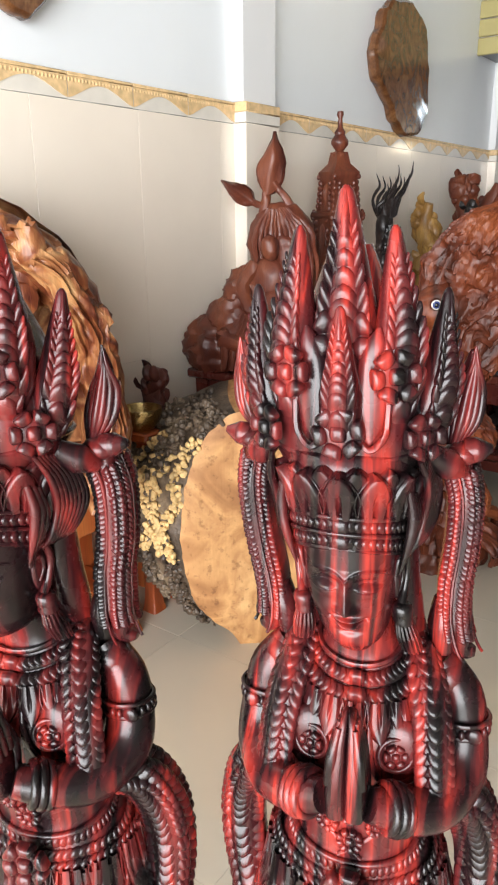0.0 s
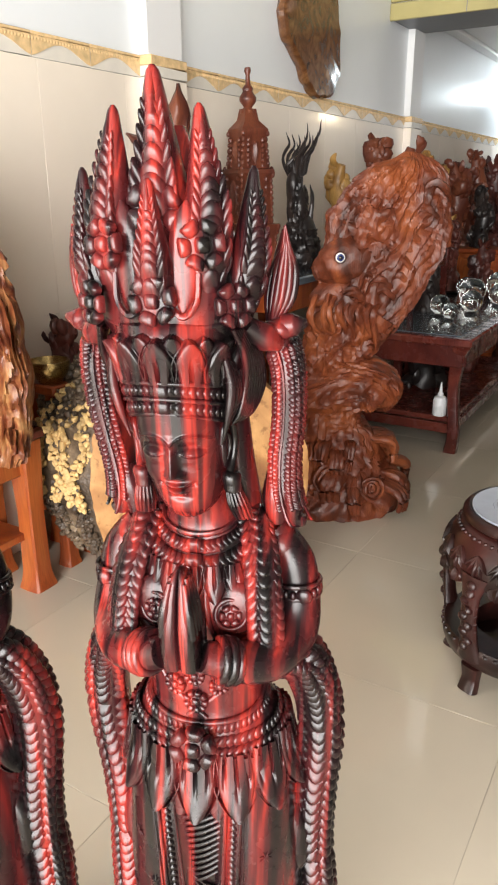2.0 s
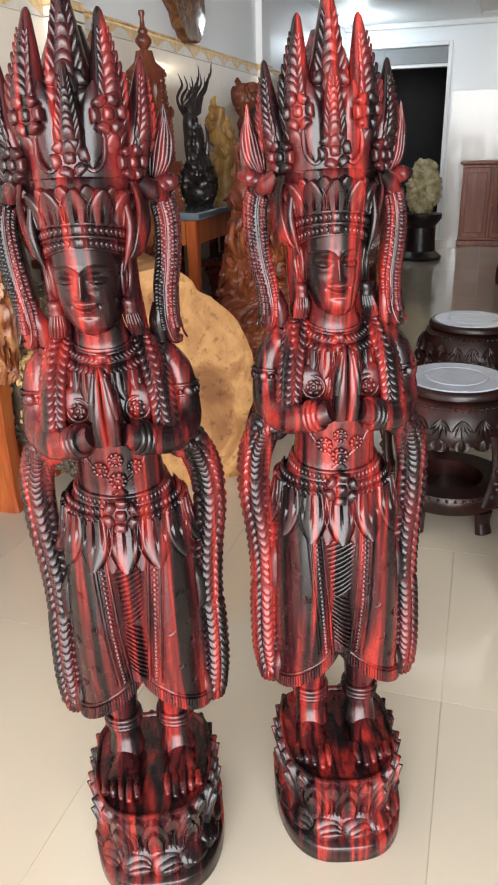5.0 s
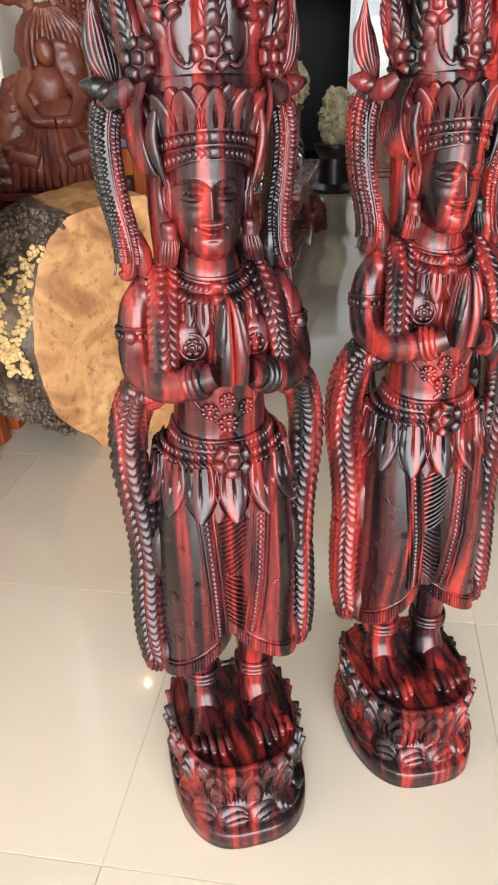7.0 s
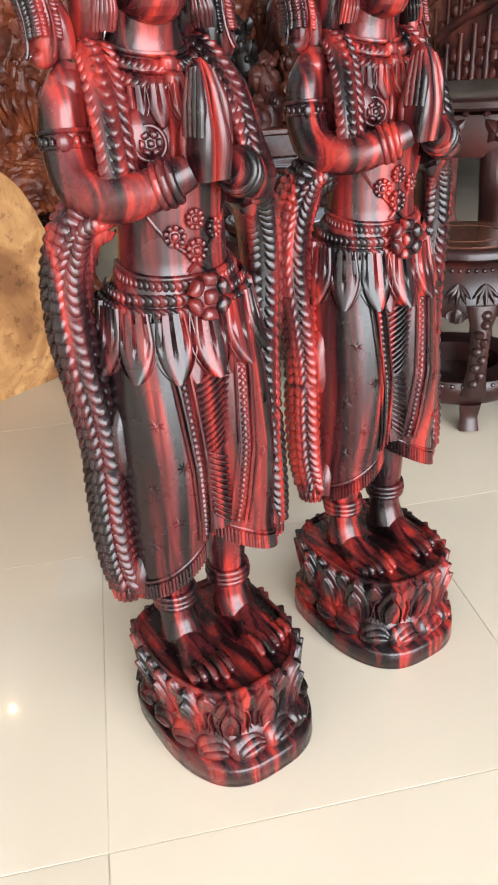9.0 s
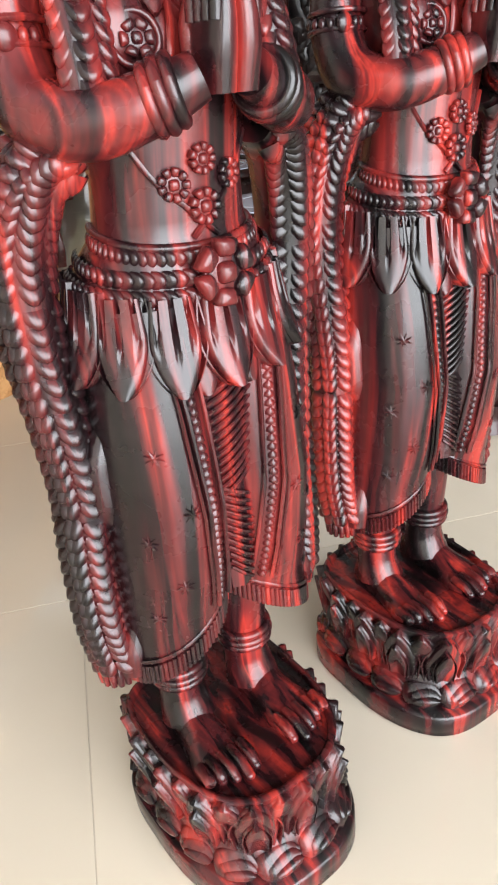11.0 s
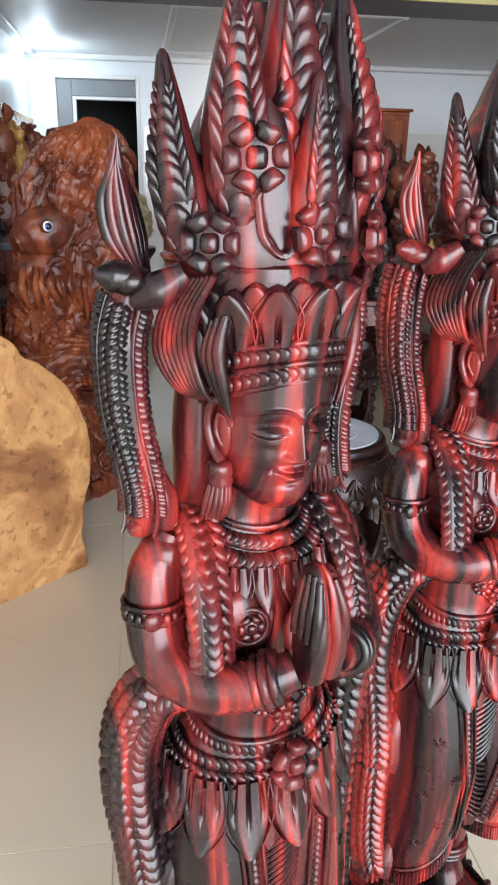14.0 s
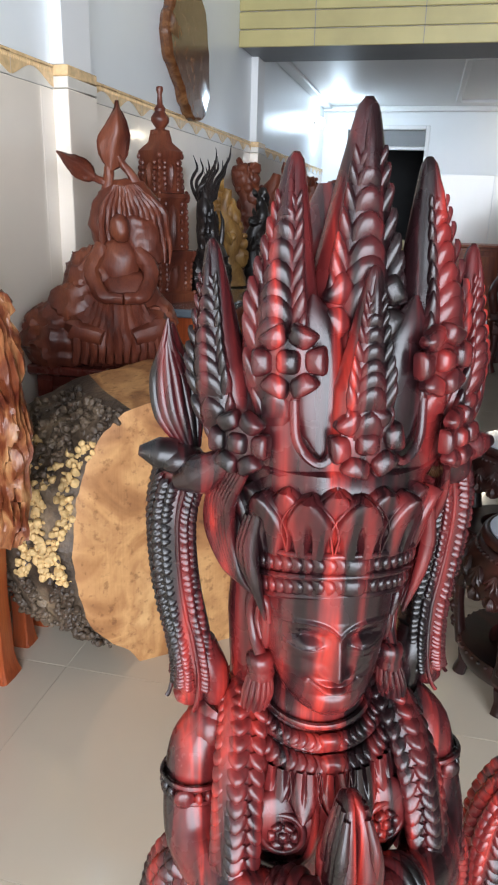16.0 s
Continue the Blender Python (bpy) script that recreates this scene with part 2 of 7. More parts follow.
class Shape:
    """Gathers vertices and faces of one mesh, with a material slot for each face."""

    def __init__(self):
        self.v, self.f, self.m, self.n = [], [], [], 0

    def add(self, verts, faces, slot=0):
        self.v.append(np.asarray(verts, float).reshape(-1, 3))
        self.f += [tuple(i + self.n for i in f) for f in faces]
        self.m += [slot] * len(faces)
        self.n += len(self.v[-1])
        return self

    def grid(self, p, wrap=False, cap=False, slot=0):
        """A sheet of rows x columns points; wrap joins the columns' ends, cap closes the first and the last row."""
        p = np.asarray(p, float)
        r, c = p.shape[:2]
        k = c if wrap else c - 1
        faces = [(i * c + j, i * c + (j + 1) % c, (i + 1) * c + (j + 1) % c, (i + 1) * c + j) for i in range(r - 1) for j in range(k)]
        if cap:
            faces += [tuple(range(c))[::-1], tuple((r - 1) * c + j for j in range(c))]
        return self.add(p.reshape(-1, 3), faces, slot)

    def tube(self, path, rx, ry=None, ref=(0, -1, 0), n=12, power=2.0, slot=0, twist=0.0):
        """A tube along a path; rx across ref, ry along ref."""
        path = smooth_path(path)
        k = len(path)
        rx = spread(rx, k)
        ry = rx if ry is None else spread(ry, k)
        tang = np.gradient(path, axis=0)
        a = np.linspace(0, 2 * math.pi, n, endpoint=False) + twist
        ca, sa = np.cos(a), np.sin(a)
        ca, sa = np.sign(ca) * abs(ca) ** (2 / power), np.sign(sa) * abs(sa) ** (2 / power)
        rows = []
        for i in range(k):
            t = unit(tang[i])
            side = np.cross(t, ref)
            if np.linalg.norm(side) < 0.05:
                side = np.cross(t, (0.3, 0.2, 1))
            side = unit(side)
            up = unit(np.cross(side, t))
            rows.append(path[i] + np.outer(ca * rx[i], side) + np.outer(sa * ry[i], up))
        return self.grid(rows, True, True, slot)

    def ball(self, c, r, n=12, m=8, rot=None, slot=0):
        th = np.linspace(0.02, math.pi - 0.02, m)
        ph = np.linspace(0, 2 * math.pi, n, endpoint=False)
        p = np.stack([np.outer(np.sin(th), np.cos(ph)), np.outer(np.sin(th), np.sin(ph)), np.outer(np.cos(th), np.ones(n))], -1) * np.asarray(r, float)
        if rot is not None:
            p = p @ np.asarray(rot, float).T
        return self.grid(p + np.asarray(c, float), True, True, slot)

    def ring(self, c, axis, big, small, n=20, m=8, slot=0):
        axis = unit(axis)
        u = unit(np.cross(axis, (0.31, 0.2, 0.9)))
        w = np.cross(axis, u)
        rows = []
        for a in np.linspace(0, 2 * math.pi, n + 1):
            d = u * math.cos(a) + w * math.sin(a)
            rows.append([np.asarray(c) + d * (big + small * math.cos(b)) + axis * small * math.sin(b) for b in np.linspace(0, 2 * math.pi, m, endpoint=False)])
        return self.grid(rows, True, False, slot)

    def leaf(self, c, along, normal, w, l, h, point=0.0, ridges=0, nu=7, nv=6, slot=0, lift=0.5, curl=0.0):
        """A domed scale or petal from c along a direction; point: 0 round, 1 sharp; ridges: grooves along it."""
        along = unit(along)
        side = unit(np.cross(along, normal))
        nrm = unit(np.cross(side, along))
        rows = []
        for v in np.linspace(0, 1, nv):
            rnd = math.sqrt(max(0.0, 1 - (2 * v - 1) ** 2)) ** 0.8
            shp = (math.sin(math.pi * min(1, v ** 0.75)) * (1 - 0.25 * v)) if v < 1 else 0
            half = 0.5 * w * max(0.10, (1 - point) * rnd + point * shp * 1.1)
            row = []
            for u in np.linspace(-1, 1, nu):
                d = h * (0.25 + lift * v) * (1 - u * u) * (0.4 + 0.6 * math.sin(math.pi * min(0.97, 0.15 + 0.75 * v)))
                if ridges:
                    d += 0.42 * h * math.cos(ridges * math.pi * u) * (1 - u * u) * math.sin(math.pi * v)
                if abs(u) > 0.99 or v == 1:
                    d -= 0.6 * h
                row.append(np.asarray(c) + side * u * half + along * (v * l) + nrm * (d + curl * v * v))
            rows.append(row)
        return self.grid(rows, False, False, slot)

    def scale(self, c, along, normal, w, l, h, point=0.0, nu=7, slot=0):
        """One flat scale that rises to a crisp round or pointed lip, as cut with a gouge."""
        along = unit(along)
        side = unit(np.cross(along, normal))
        nrm = unit(np.cross(side, along))
        rows = []
        for v, top in ((0.0, 0.0), (0.18, 0.38), (0.40, 0.76), (0.60, 0.97), (0.76, 1.0), (0.90, 0.80), (1.0, 0.40), (1.0, -0.5)):
            q = max(0.0, (v - 0.35) / 0.65)
            half = 0.5 * w * max(0.10, (1 - point) * math.sqrt(max(0.0, 1 - q * q)) + point * (1 - q ** 1.6))
            rows.append([np.asarray(c) + side * u * half + along * (v * l) + nrm * h * (top * (1 - 0.62 * u * u) - (0.6 if abs(u) > 0.99 else 0.0)) for u in (-1.0, -0.86, -0.48, 0.0, 0.48, 0.86, 1.0)])
        return self.grid(rows, False, False, slot)

    def tongue(self, c, along, normal, w, l, h, grooves=3, curl=0.0, point=0.5, slot=0):
        """A broad hanging petal with a blunt point, a few grooves from its root and a lifted tip."""
        along = unit(along)
        side = unit(np.cross(along, normal))
        nrm = unit(np.cross(side, along))
        rows = []
        for v in np.r_[np.linspace(0, 0.9, 11), 0.96, 1.0]:
            q = max(0.0, (v - 0.45) / 0.55)
            half = 0.5 * w * min(1.0, 0.82 + 0.5 * v) * max(0.04, (1 - point) * math.sqrt(max(0.0, 1 - q * q)) + point * (1 - q ** 1.4))
            row = []
            for u in np.linspace(-1, 1, 41):
                d = h * (0.55 + 0.45 * v) * (1 - 0.7 * abs(u) ** 2.5)
                d -= 0.60 * h * math.exp(-((abs(u) - 0.80) / 0.06) ** 2) * (v < 0.97)
                d -= 1.1 * h * max(0.0, math.cos(grooves * math.pi * u) - 0.35) * max(0.0, 1 - v / (0.62 - 0.25 * abs(u))) ** 0.6 * (abs(u) < 0.72)
                if abs(u) > 0.99 or v == 1.0:
                    d -= 0.9 * h
                row.append(np.asarray(c) + side * u * half + along * (v * l) + nrm * (d + curl * v * v))
            rows.append(row)
        return self.grid(rows, False, False, slot)

    def gem(self, c, along, normal, w, l, h, n=12, m=7, slot=0):
        """A cushion-shaped bead lying on a surface."""
        along = unit(along)
        side = unit(np.cross(along, normal))
        nrm = unit(np.cross(side, along))
        rows = []
        for k in (0.0, 0.45, 0.70, 0.86, 0.95, 1.0, 1.0):
            up = h * (max(0.0, 1 - k ** 3.4) ** 0.6 if k < 1 else 0.12)
            rows.append([np.asarray(c) + (side * math.copysign(abs(math.cos(a)) ** 0.6, math.cos(a)) * w + along * math.copysign(abs(math.sin(a)) ** 0.6, math.sin(a)) * l) * 0.5 * max(k, 0.02) + nrm * up
                         for a in np.linspace(0, 2 * math.pi, n, endpoint=False)])
        rows[-1] = [q - nrm * h * 0.5 for q in rows[-1]]
        return self.grid(rows, True, False, slot)

    def rosette(self, c, normal, r, n=6, turn=0.0, slot=0):
        normal = unit(normal)
        u = unit(np.cross(normal, (0, 0, 1)))
        w = np.cross(normal, u)
        base = np.stack([u, w, normal], 1)
        self.ball(c, (r * 0.74, r * 0.74, r * 0.14), 18, 6, base, slot)
        self.gem(np.asarray(c) + normal * r * 0.10, w, normal, r * 0.66, r * 0.66, r * 0.30, 18, slot=slot)
        for i in range(n):
            a = turn + 2 * math.pi * i / n
            d = u * math.cos(a) + w * math.sin(a)
            e = np.cross(normal, d)
            rows = []
            for k in (0.0, 0.5, 0.76, 0.90, 0.97, 1.0, 1.0):
                row = []
                for b in np.linspace(0, 2 * math.pi, 16, endpoint=False):
                    x, y = (math.copysign(abs(f) ** 0.55, f) * max(k, 0.02) for f in (math.cos(b), math.sin(b)))
                    up = (0.20 + 0.03 * x) * (max(0.0, 1 - k ** 3.6) ** 0.6 + 0.10)
                    if k == 1.0 and len(rows) == 6:
                        up = -0.12
                    wide = 6.0 / n * (0.365 + 0.075 * x)
                    row.append(np.asarray(c) + d * r * (0.705 + 0.285 * x) + e * r * wide * y + normal * r * (0.06 + up * 1.25))
                rows.append(row)
            self.grid(rows, True, False, slot)
        return self

    def box(self, lo, hi, bev=0.004, slot=0):
        bm = bmesh.new()
        bmesh.ops.create_cube(bm, size=1)
        lo, hi = Vector(lo), Vector(hi)
        for v in bm.verts:
            v.co = Vector(((lo[i] + hi[i]) / 2 + v.co[i] * (hi[i] - lo[i])) for i in range(3))
        if bev:
            bmesh.ops.bevel(bm, geom=bm.edges[:], offset=bev, segments=1, affect="EDGES", profile=0.5)
        bm.verts.index_update()
        self.add([v.co[:] for v in bm.verts], [[v.index for v in f.verts] for f in bm.faces], slot)
        bm.free()
        return self

    def lathe(self, c, profile, n=32, slot=0, wobble=None):
        """Turned shape: profile rows of (radius, z)."""
        rows = []
        for r, z in profile:
            rows.append([(c[0] + r * math.cos(a), c[1] + r * math.sin(a), c[2] + z) for a in np.linspace(0, 2 * math.pi, n, endpoint=False)])
        return self.grid(rows, True, True, slot)

    def rough(self, scale, depth, seed=0.0, octaves=3, since=0):
        """Push the points gathered since a count by noise."""
        pts = np.concatenate(self.v)
        for i in range(since, len(pts)):
            p = Vector(pts[i]) * scale + Vector((seed, seed * 1.7, -seed))
            d = noise.noise_vector(p)
            if octaves > 1:
                d += 0.5 * noise.noise_vector(p * 2.1)
            if octaves > 2:
                d += 0.25 * noise.noise_vector(p * 4.3)
            pts[i] += np.array(d) * depth
        self.v = [pts]
        return self

    def mesh(self, name, materials, angle=38):
        me = bpy.data.meshes.new(name)
        me.from_pydata(np.concatenate(self.v).tolist(), [], self.f)
        for m in materials:
            me.materials.append(m)
        me.polygons.foreach_set("material_index", self.m)
        bm = bmesh.new()
        bm.from_mesh(me)
        bmesh.ops.recalc_face_normals(bm, faces=bm.faces[:])
        bm.to_mesh(me)
        bm.free()
        me.shade_smooth()
        me.set_sharp_from_angle(angle=radians(angle))
        return me


def smooth_path(path, k=None):
    """A path through a few points, rounded."""
    p = np.asarray(path, float)
    if len(p) == 2 or len(p) > 10:
        if k:
            q = np.linspace(0, len(p) - 1, k)
            return np.stack([np.interp(q, np.arange(len(p)), p[:, i]) for i in range(3)], 1)
        return p if len(p) > 10 else p[0] + np.linspace(0, 1, 5)[:, None] * (p[1] - p[0])
    k = k or 6 * (len(p) - 1) + 1
    q = np.vstack([2 * p[0] - p[1], p, 2 * p[-1] - p[-2]])
    out = []
    for s in np.linspace(0, len(p) - 1, k):
        i = min(int(s), len(p) - 2)
        t = s - i
        a, b, c, d = q[i], q[i + 1], q[i + 2], q[i + 3]
        out.append(0.5 * (2 * b + (c - a) * t + (2 * a - 5 * b + 4 * c - d) * t * t + (3 * b - a - 3 * c + d) * t ** 3))
    return np.array(out)


def spread(r, k):
    r = np.atleast_1d(np.asarray(r, float))
    return np.full(k, r[0]) if len(r) == 1 else np.interp(np.linspace(0, 1, k), np.linspace(0, 1, len(r)), r)


def thing(name, shape, materials, label, category, group="", kind="", at=None, angle=38):
    mats = materials if isinstance(materials, (list, tuple)) else [materials]
    ob = tagged(new(name, shape.mesh(name, mats, angle)), label, category, group, kind)
    if at is not None:
        ob.matrix_world = at
    return ob


def base(name, label, category, group="", kind="", at=None):
    ob = tagged(new(name), label, category, group, kind)
    ob.empty_display_size = 0.05
    if at is not None:
        ob.matrix_world = at
    return ob


def part(name, shape, materials, parent, label="", angle=38):
    mats = materials if isinstance(materials, (list, tuple)) else [materials]
    ob = new(name, shape.mesh(name, mats, angle))
    ob.parent = parent
    return tagged(ob, label)

# ---- the pair of carved standing figures ----
def F(x, f, z):
    """Statue coordinates: to the right, forward, up."""
    return arr(x, -f, z)


TORSO = np.array([(0.600, 0.080, 0.060, 0.000), (0.632, 0.077, 0.058, 0.000), (0.655, 0.058, 0.048, 0.004), (0.690, 0.055, 0.046, 0.008), (0.730, 0.062, 0.050, 0.008),
                  (0.775, 0.071, 0.055, 0.006), (0.802, 0.073, 0.050, 0.000), (0.822, 0.064, 0.043, -0.005), (0.838, 0.046, 0.035, -0.006), (0.852, 0.033, 0.031, -0.004),
                  (0.872, 0.029, 0.030, 0.000), (0.905, 0.029, 0.029, 0.000)])
LEG = np.array([(0.610, 0.036, 0.046, 0.056, 0.000), (0.530, 0.041, 0.049, 0.064, 0.004), (0.450, 0.043, 0.051, 0.067, 0.009), (0.380, 0.045, 0.051, 0.062, 0.007),
                (0.325, 0.046, 0.051, 0.057, 0.002), (0.285, 0.047, 0.053, 0.057, 0.000)])


def table(tab, z):
    t = tab[np.argsort(tab[:, 0])]
    return [np.interp(z, t[:, 0], t[:, i]) for i in range(1, tab.shape[1])]


def skin(x, z, out=0.0):
    """A point of the torso's or the legs' front at x, z, and the way out of it."""
    if z > 0.6:
        rx, rf, cf = table(TORSO, z)
        cx = 0.0
    else:
        cx, rx, rf, cf = table(LEG, z)
        cx *= 1 if x >= 0 else -1
    u = max(-0.97, min(0.97, (x - cx) / rx))
    f = cf + rf * math.sqrt(1 - u * u)
    n = unit(F(u / rx, math.sqrt(1 - u * u) / rf, 0))
    return F(x, f, z) + n * out, n


def belt_point(a, z, out=0.0, grow=1.0):
    rx, rf, cf = table(TORSO, z)
    n = unit(F(math.sin(a) / rx, math.cos(a) / rf, 0))
    return F(rx * grow * math.sin(a), cf + rf * grow * math.cos(a), z) + n * out, n


def wrap_scales(s, path, ref, rx, ry, xs, count, w, h, overlap=1.5, splay=0.4, point=0.2, power=2.0, middle=0.0):
    """Rows of overlapping scales on the side of a tube that faces ref; xs: each row's place across it, -1 to 1."""
    p = smooth_path(path, 80)
    ln = np.linalg.norm(np.diff(p, axis=0), axis=1).sum()
    step = ln / count
    refs = None if np.ndim(ref) == 1 else smooth_path(ref, 80)
    for i in range(count):
        k = min(79, int(79 * (i + 0.05) / count))
        t = unit(p[min(79, k + 2)] - p[max(0, k - 2)])
        rf = unit(ref if refs is None else refs[k])
        side = unit(np.cross(t, rf))
        n = unit(np.cross(side, t))
        for x in xs:
            y = (1 - abs(x) ** power) ** (1 / power)
            d = unit(n * (y ** (power - 1) / ry) + side * (math.copysign(abs(x) ** (power - 1), x) / rx)) if x else n
            c = p[k] + n * ry * y + side * rx * x
            sg = 0.0 if abs(x) < 0.05 else math.copysign(1, x)
            if middle and sg == 0.0:
                s.scale(c - d * h * 0.1, t, d, middle, step * 1.45, h * 1.15, 0.5, 9)
                continue
            s.scale(c - d * h * 0.15, unit(t - np.cross(d, t) * sg * splay), d, w, step * overlap, h, point)


def spike(s, a, b, r, depth, count, lean=0.0, front=(0, 1)):
    """A smooth tapering crown point with a column of cushions between two rows of small teeth; a and b as (x, forward, z)."""
    a, b = F(*a), F(*b)
    bend = F(lean, 0.0, 0.0)
    mid = (a + b) / 2 + bend
    path = smooth_path([a, a * 0.66 + b * 0.34 + bend * 0.7, mid, a * 0.25 + b * 0.75 + bend * 0.5, b], 40)
    qs, rs = np.array([0, 0.12, 0.3, 0.5, 0.7, 0.88, 0.97, 1.0]), np.array([0.55, 0.98, 1.0, 0.84, 0.58, 0.34, 0.22, 0.08]) * r
    rr = np.interp(np.linspace(0, 1, 40), qs, rs)
    fw = unit(F(front[0], front[1], 0.10))
    s.tube(path, rr, rr * depth, fw, 20)
    x = 0.06
    ln = np.linalg.norm(b - a)
    while x < 0.85:
        rad = np.interp(x, qs, rs)
        step = max(rad * 0.70, 0.0045) / ln
        k = min(38, int(x * 39))
        at = path[k] + (path[k + 1] - path[k]) * (x * 39 - k)
        t = unit(path[k + 1] - path[max(0, k - 1)])
        side = unit(np.cross(t, fw))
        nrm = unit(np.cross(side, t))
        if nrm @ fw < 0:
            nrm = -nrm
        s.scale(at + nrm * rad * depth * 0.90 - t * step * ln * 0.6, t, nrm, rad * 1.0, step * ln * 1.45, rad * 0.26, 0.2)
        for o in (-1, 1):
            c = at + nrm * rad * depth * 0.80 + side * o * rad * 0.55
            s.scale(c - t * step * ln * 0.5, unit(t + side * o * 0.15), unit(nrm * 0.9 + side * o * 0.55), rad * 0.40, step * ln * 1.45, rad * 0.18, 0.7)
        x += step
    s.tube([path[30] + fw * rr[30] * depth * 0.9, path[34] + fw * rr[34] * depth * 0.95, path[38] + fw * rr[38] * 0.8], [r * 0.16, r * 0.12, r * 0.03], None, fw, 8)


def lotus_outline(n, rx, front, back, power=2.9):
    out = []
    for a in np.linspace(0, 2 * math.pi, n, endpoint=False):
        c, q = math.sin(a), math.cos(a)
        x = rx * math.copysign(abs(c) ** (2 / power), c)
        f = (front if q > 0 else back) * math.copysign(abs(q) ** (2 / (2.2 if q > 0 else 4.5)), q)
        out.append((x, f))
    return np.array(out)


def head(s, turn):
    """The face: level sections from chin to brow, with brow lines, lowered lids, nose, smiling lips and chin worked into it."""
    zz, hw, fr = np.array([(0.8600, 0.006, 0.036), (0.8620, 0.014, 0.0450), (0.8655, 0.0200, 0.0500), (0.872, 0.0260, 0.0540), (0.882, 0.0310, 0.0570), (0.894, 0.0345, 0.0595), (0.908, 0.0375, 0.0622),
                           (0.925, 0.0395, 0.0655), (0.945, 0.0402, 0.0690), (0.968, 0.0398, 0.0700), (0.990, 0.037, 0.066)]).T
    z = np.concatenate([np.linspace(0.860, 0.872, 20), np.linspace(0.8726, 0.950, 130), np.linspace(0.952, 0.990, 20)])
    a = np.concatenate([np.linspace(-1.45, 1.45, 190), np.linspace(1.55, 2 * math.pi - 1.55, 24)])
    Z, A = np.meshgrid(z, a, indexing="ij")
    W, R = np.interp(Z, zz, hw), np.interp(Z, zz, fr)
    cf = 0.012
    sn, cs = np.sin(A), np.cos(A)
    X = W * np.sign(sn) * np.abs(sn) ** 0.92
    Y = cf + np.where(cs > 0, (R - cf) * np.abs(cs) ** 0.80, -0.045 * np.abs(cs))
    ax = np.abs(X)

    def bell(dx, dz, sx, sz):
        return np.exp(-((ax - dx) / sx) ** 2 - ((Z - dz) / sz) ** 2)

    ridge = np.interp(Z, [0.9040, 0.9065, 0.9095, 0.913, 0.922, 0.932, 0.940, 0.947], [0, 0.0050, 0.0125, 0.0128, 0.0088, 0.0048, 0.0020, 0])
    add = ridge * np.exp(-(X / np.interp(Z, [0.905, 0.913, 0.935], [0.0050, 0.0042, 0.0036])) ** 2)
    add += 0.0062 * bell(0.0068, 0.9095, 0.0036, 0.0034)
    arch = 0.9365 + 0.0095 * np.sin(np.clip(ax / 0.036, 0, 1) ** 0.75 * math.pi * 0.92)
    add += 0.0022 * np.exp(-((Z - arch) / 0.0011) ** 2) * np.clip((0.0365 - ax) / 0.004, 0, 1)
    add -= 0.0050 * np.exp(-((ax - 0.0145) / 0.0095) ** 2 - ((Z - 0.9345) / 0.0042) ** 2)
    add += 0.0034 * np.exp(-((ax - 0.0190) / 0.0090) ** 2 - ((Z - 0.9290) / 0.0040) ** 2)
    lash = 0.9255 + 22.0 * (ax - 0.0185) ** 2
    span = np.exp(-((ax - 0.0190) / 0.0098) ** 6)
    add -= 0.0026 * span * np.exp(-((Z - lash) / 0.0007) ** 2)
    add += 0.0013 * span * np.exp(-((Z - lash - 0.0014) / 0.0007) ** 2)
    add -= 0.0013 * span * np.exp(-((Z - 0.9335 + 20.0 * (ax - 0.0185) ** 2) / 0.0007) ** 2)
    add += 0.0012 * np.exp(-((ax - 0.0185) / 0.009) ** 2 - ((Z - 0.9215) / 0.0025) ** 2)
    smile = 16.0 * X * X
    add += 0.0046 * np.exp(-(X / 0.0105) ** 4 - ((Z - 0.8990 - smile) / 0.0019) ** 2) - 0.0012 * bell(0, 0.9005, 0.0018, 0.0020)
    add += 0.0056 * np.exp(-(X / 0.0088) ** 4 - ((Z - 0.8935 - smile) / 0.0023) ** 2)
    add -= 0.0032 * np.exp(-(X / 0.0145) ** 6 - ((Z - 0.8965 - smile) / 0.0008) ** 2)
    add -= 0.0018 * bell(0.0150, 0.8995, 0.0022, 0.0028)
    add -= 0.0022 * np.exp(-(X / 0.010) ** 2 - ((Z - 0.8870) / 0.0026) ** 2)
    add += 0.0020 * np.exp(-(X / 0.0120) ** 2 - ((Z - 0.8765) / 0.0065) ** 2)
    add += 0.0024 * bell(0.0215, 0.9090, 0.0090, 0.0090)
    Y = Y + add * np.clip(cs * 1.7, 0, 1)
    c, q = math.cos(turn), math.sin(turn)
    s.grid(np.stack([X * c + (Y - cf) * q, -(cf + (Y - cf) * c - X * q), Z], -1), True, True)


def garland(s, place, reach, count, w, h, point=0.3, overlap=1.45):
    """Scales laid end to end from both sides towards the middle of a band; place(a) gives a point and the way out."""
    for sd in (-1, 1):
        for i in range(count):
            a, b = sd * reach * (1 - i / count), sd * reach * (1 - (i + 1) / count)
            p, n = place(a)
            d = place(b)[0] - p
            s.scale(p - n * h * 0.1, d, n, w, np.linalg.norm(d) * overlap, h, point)
    p, n = place(0.0)
    s.gem(p, F(0, 0, 1), n, w * 1.25, w * 1.1, h * 1.6, 14)


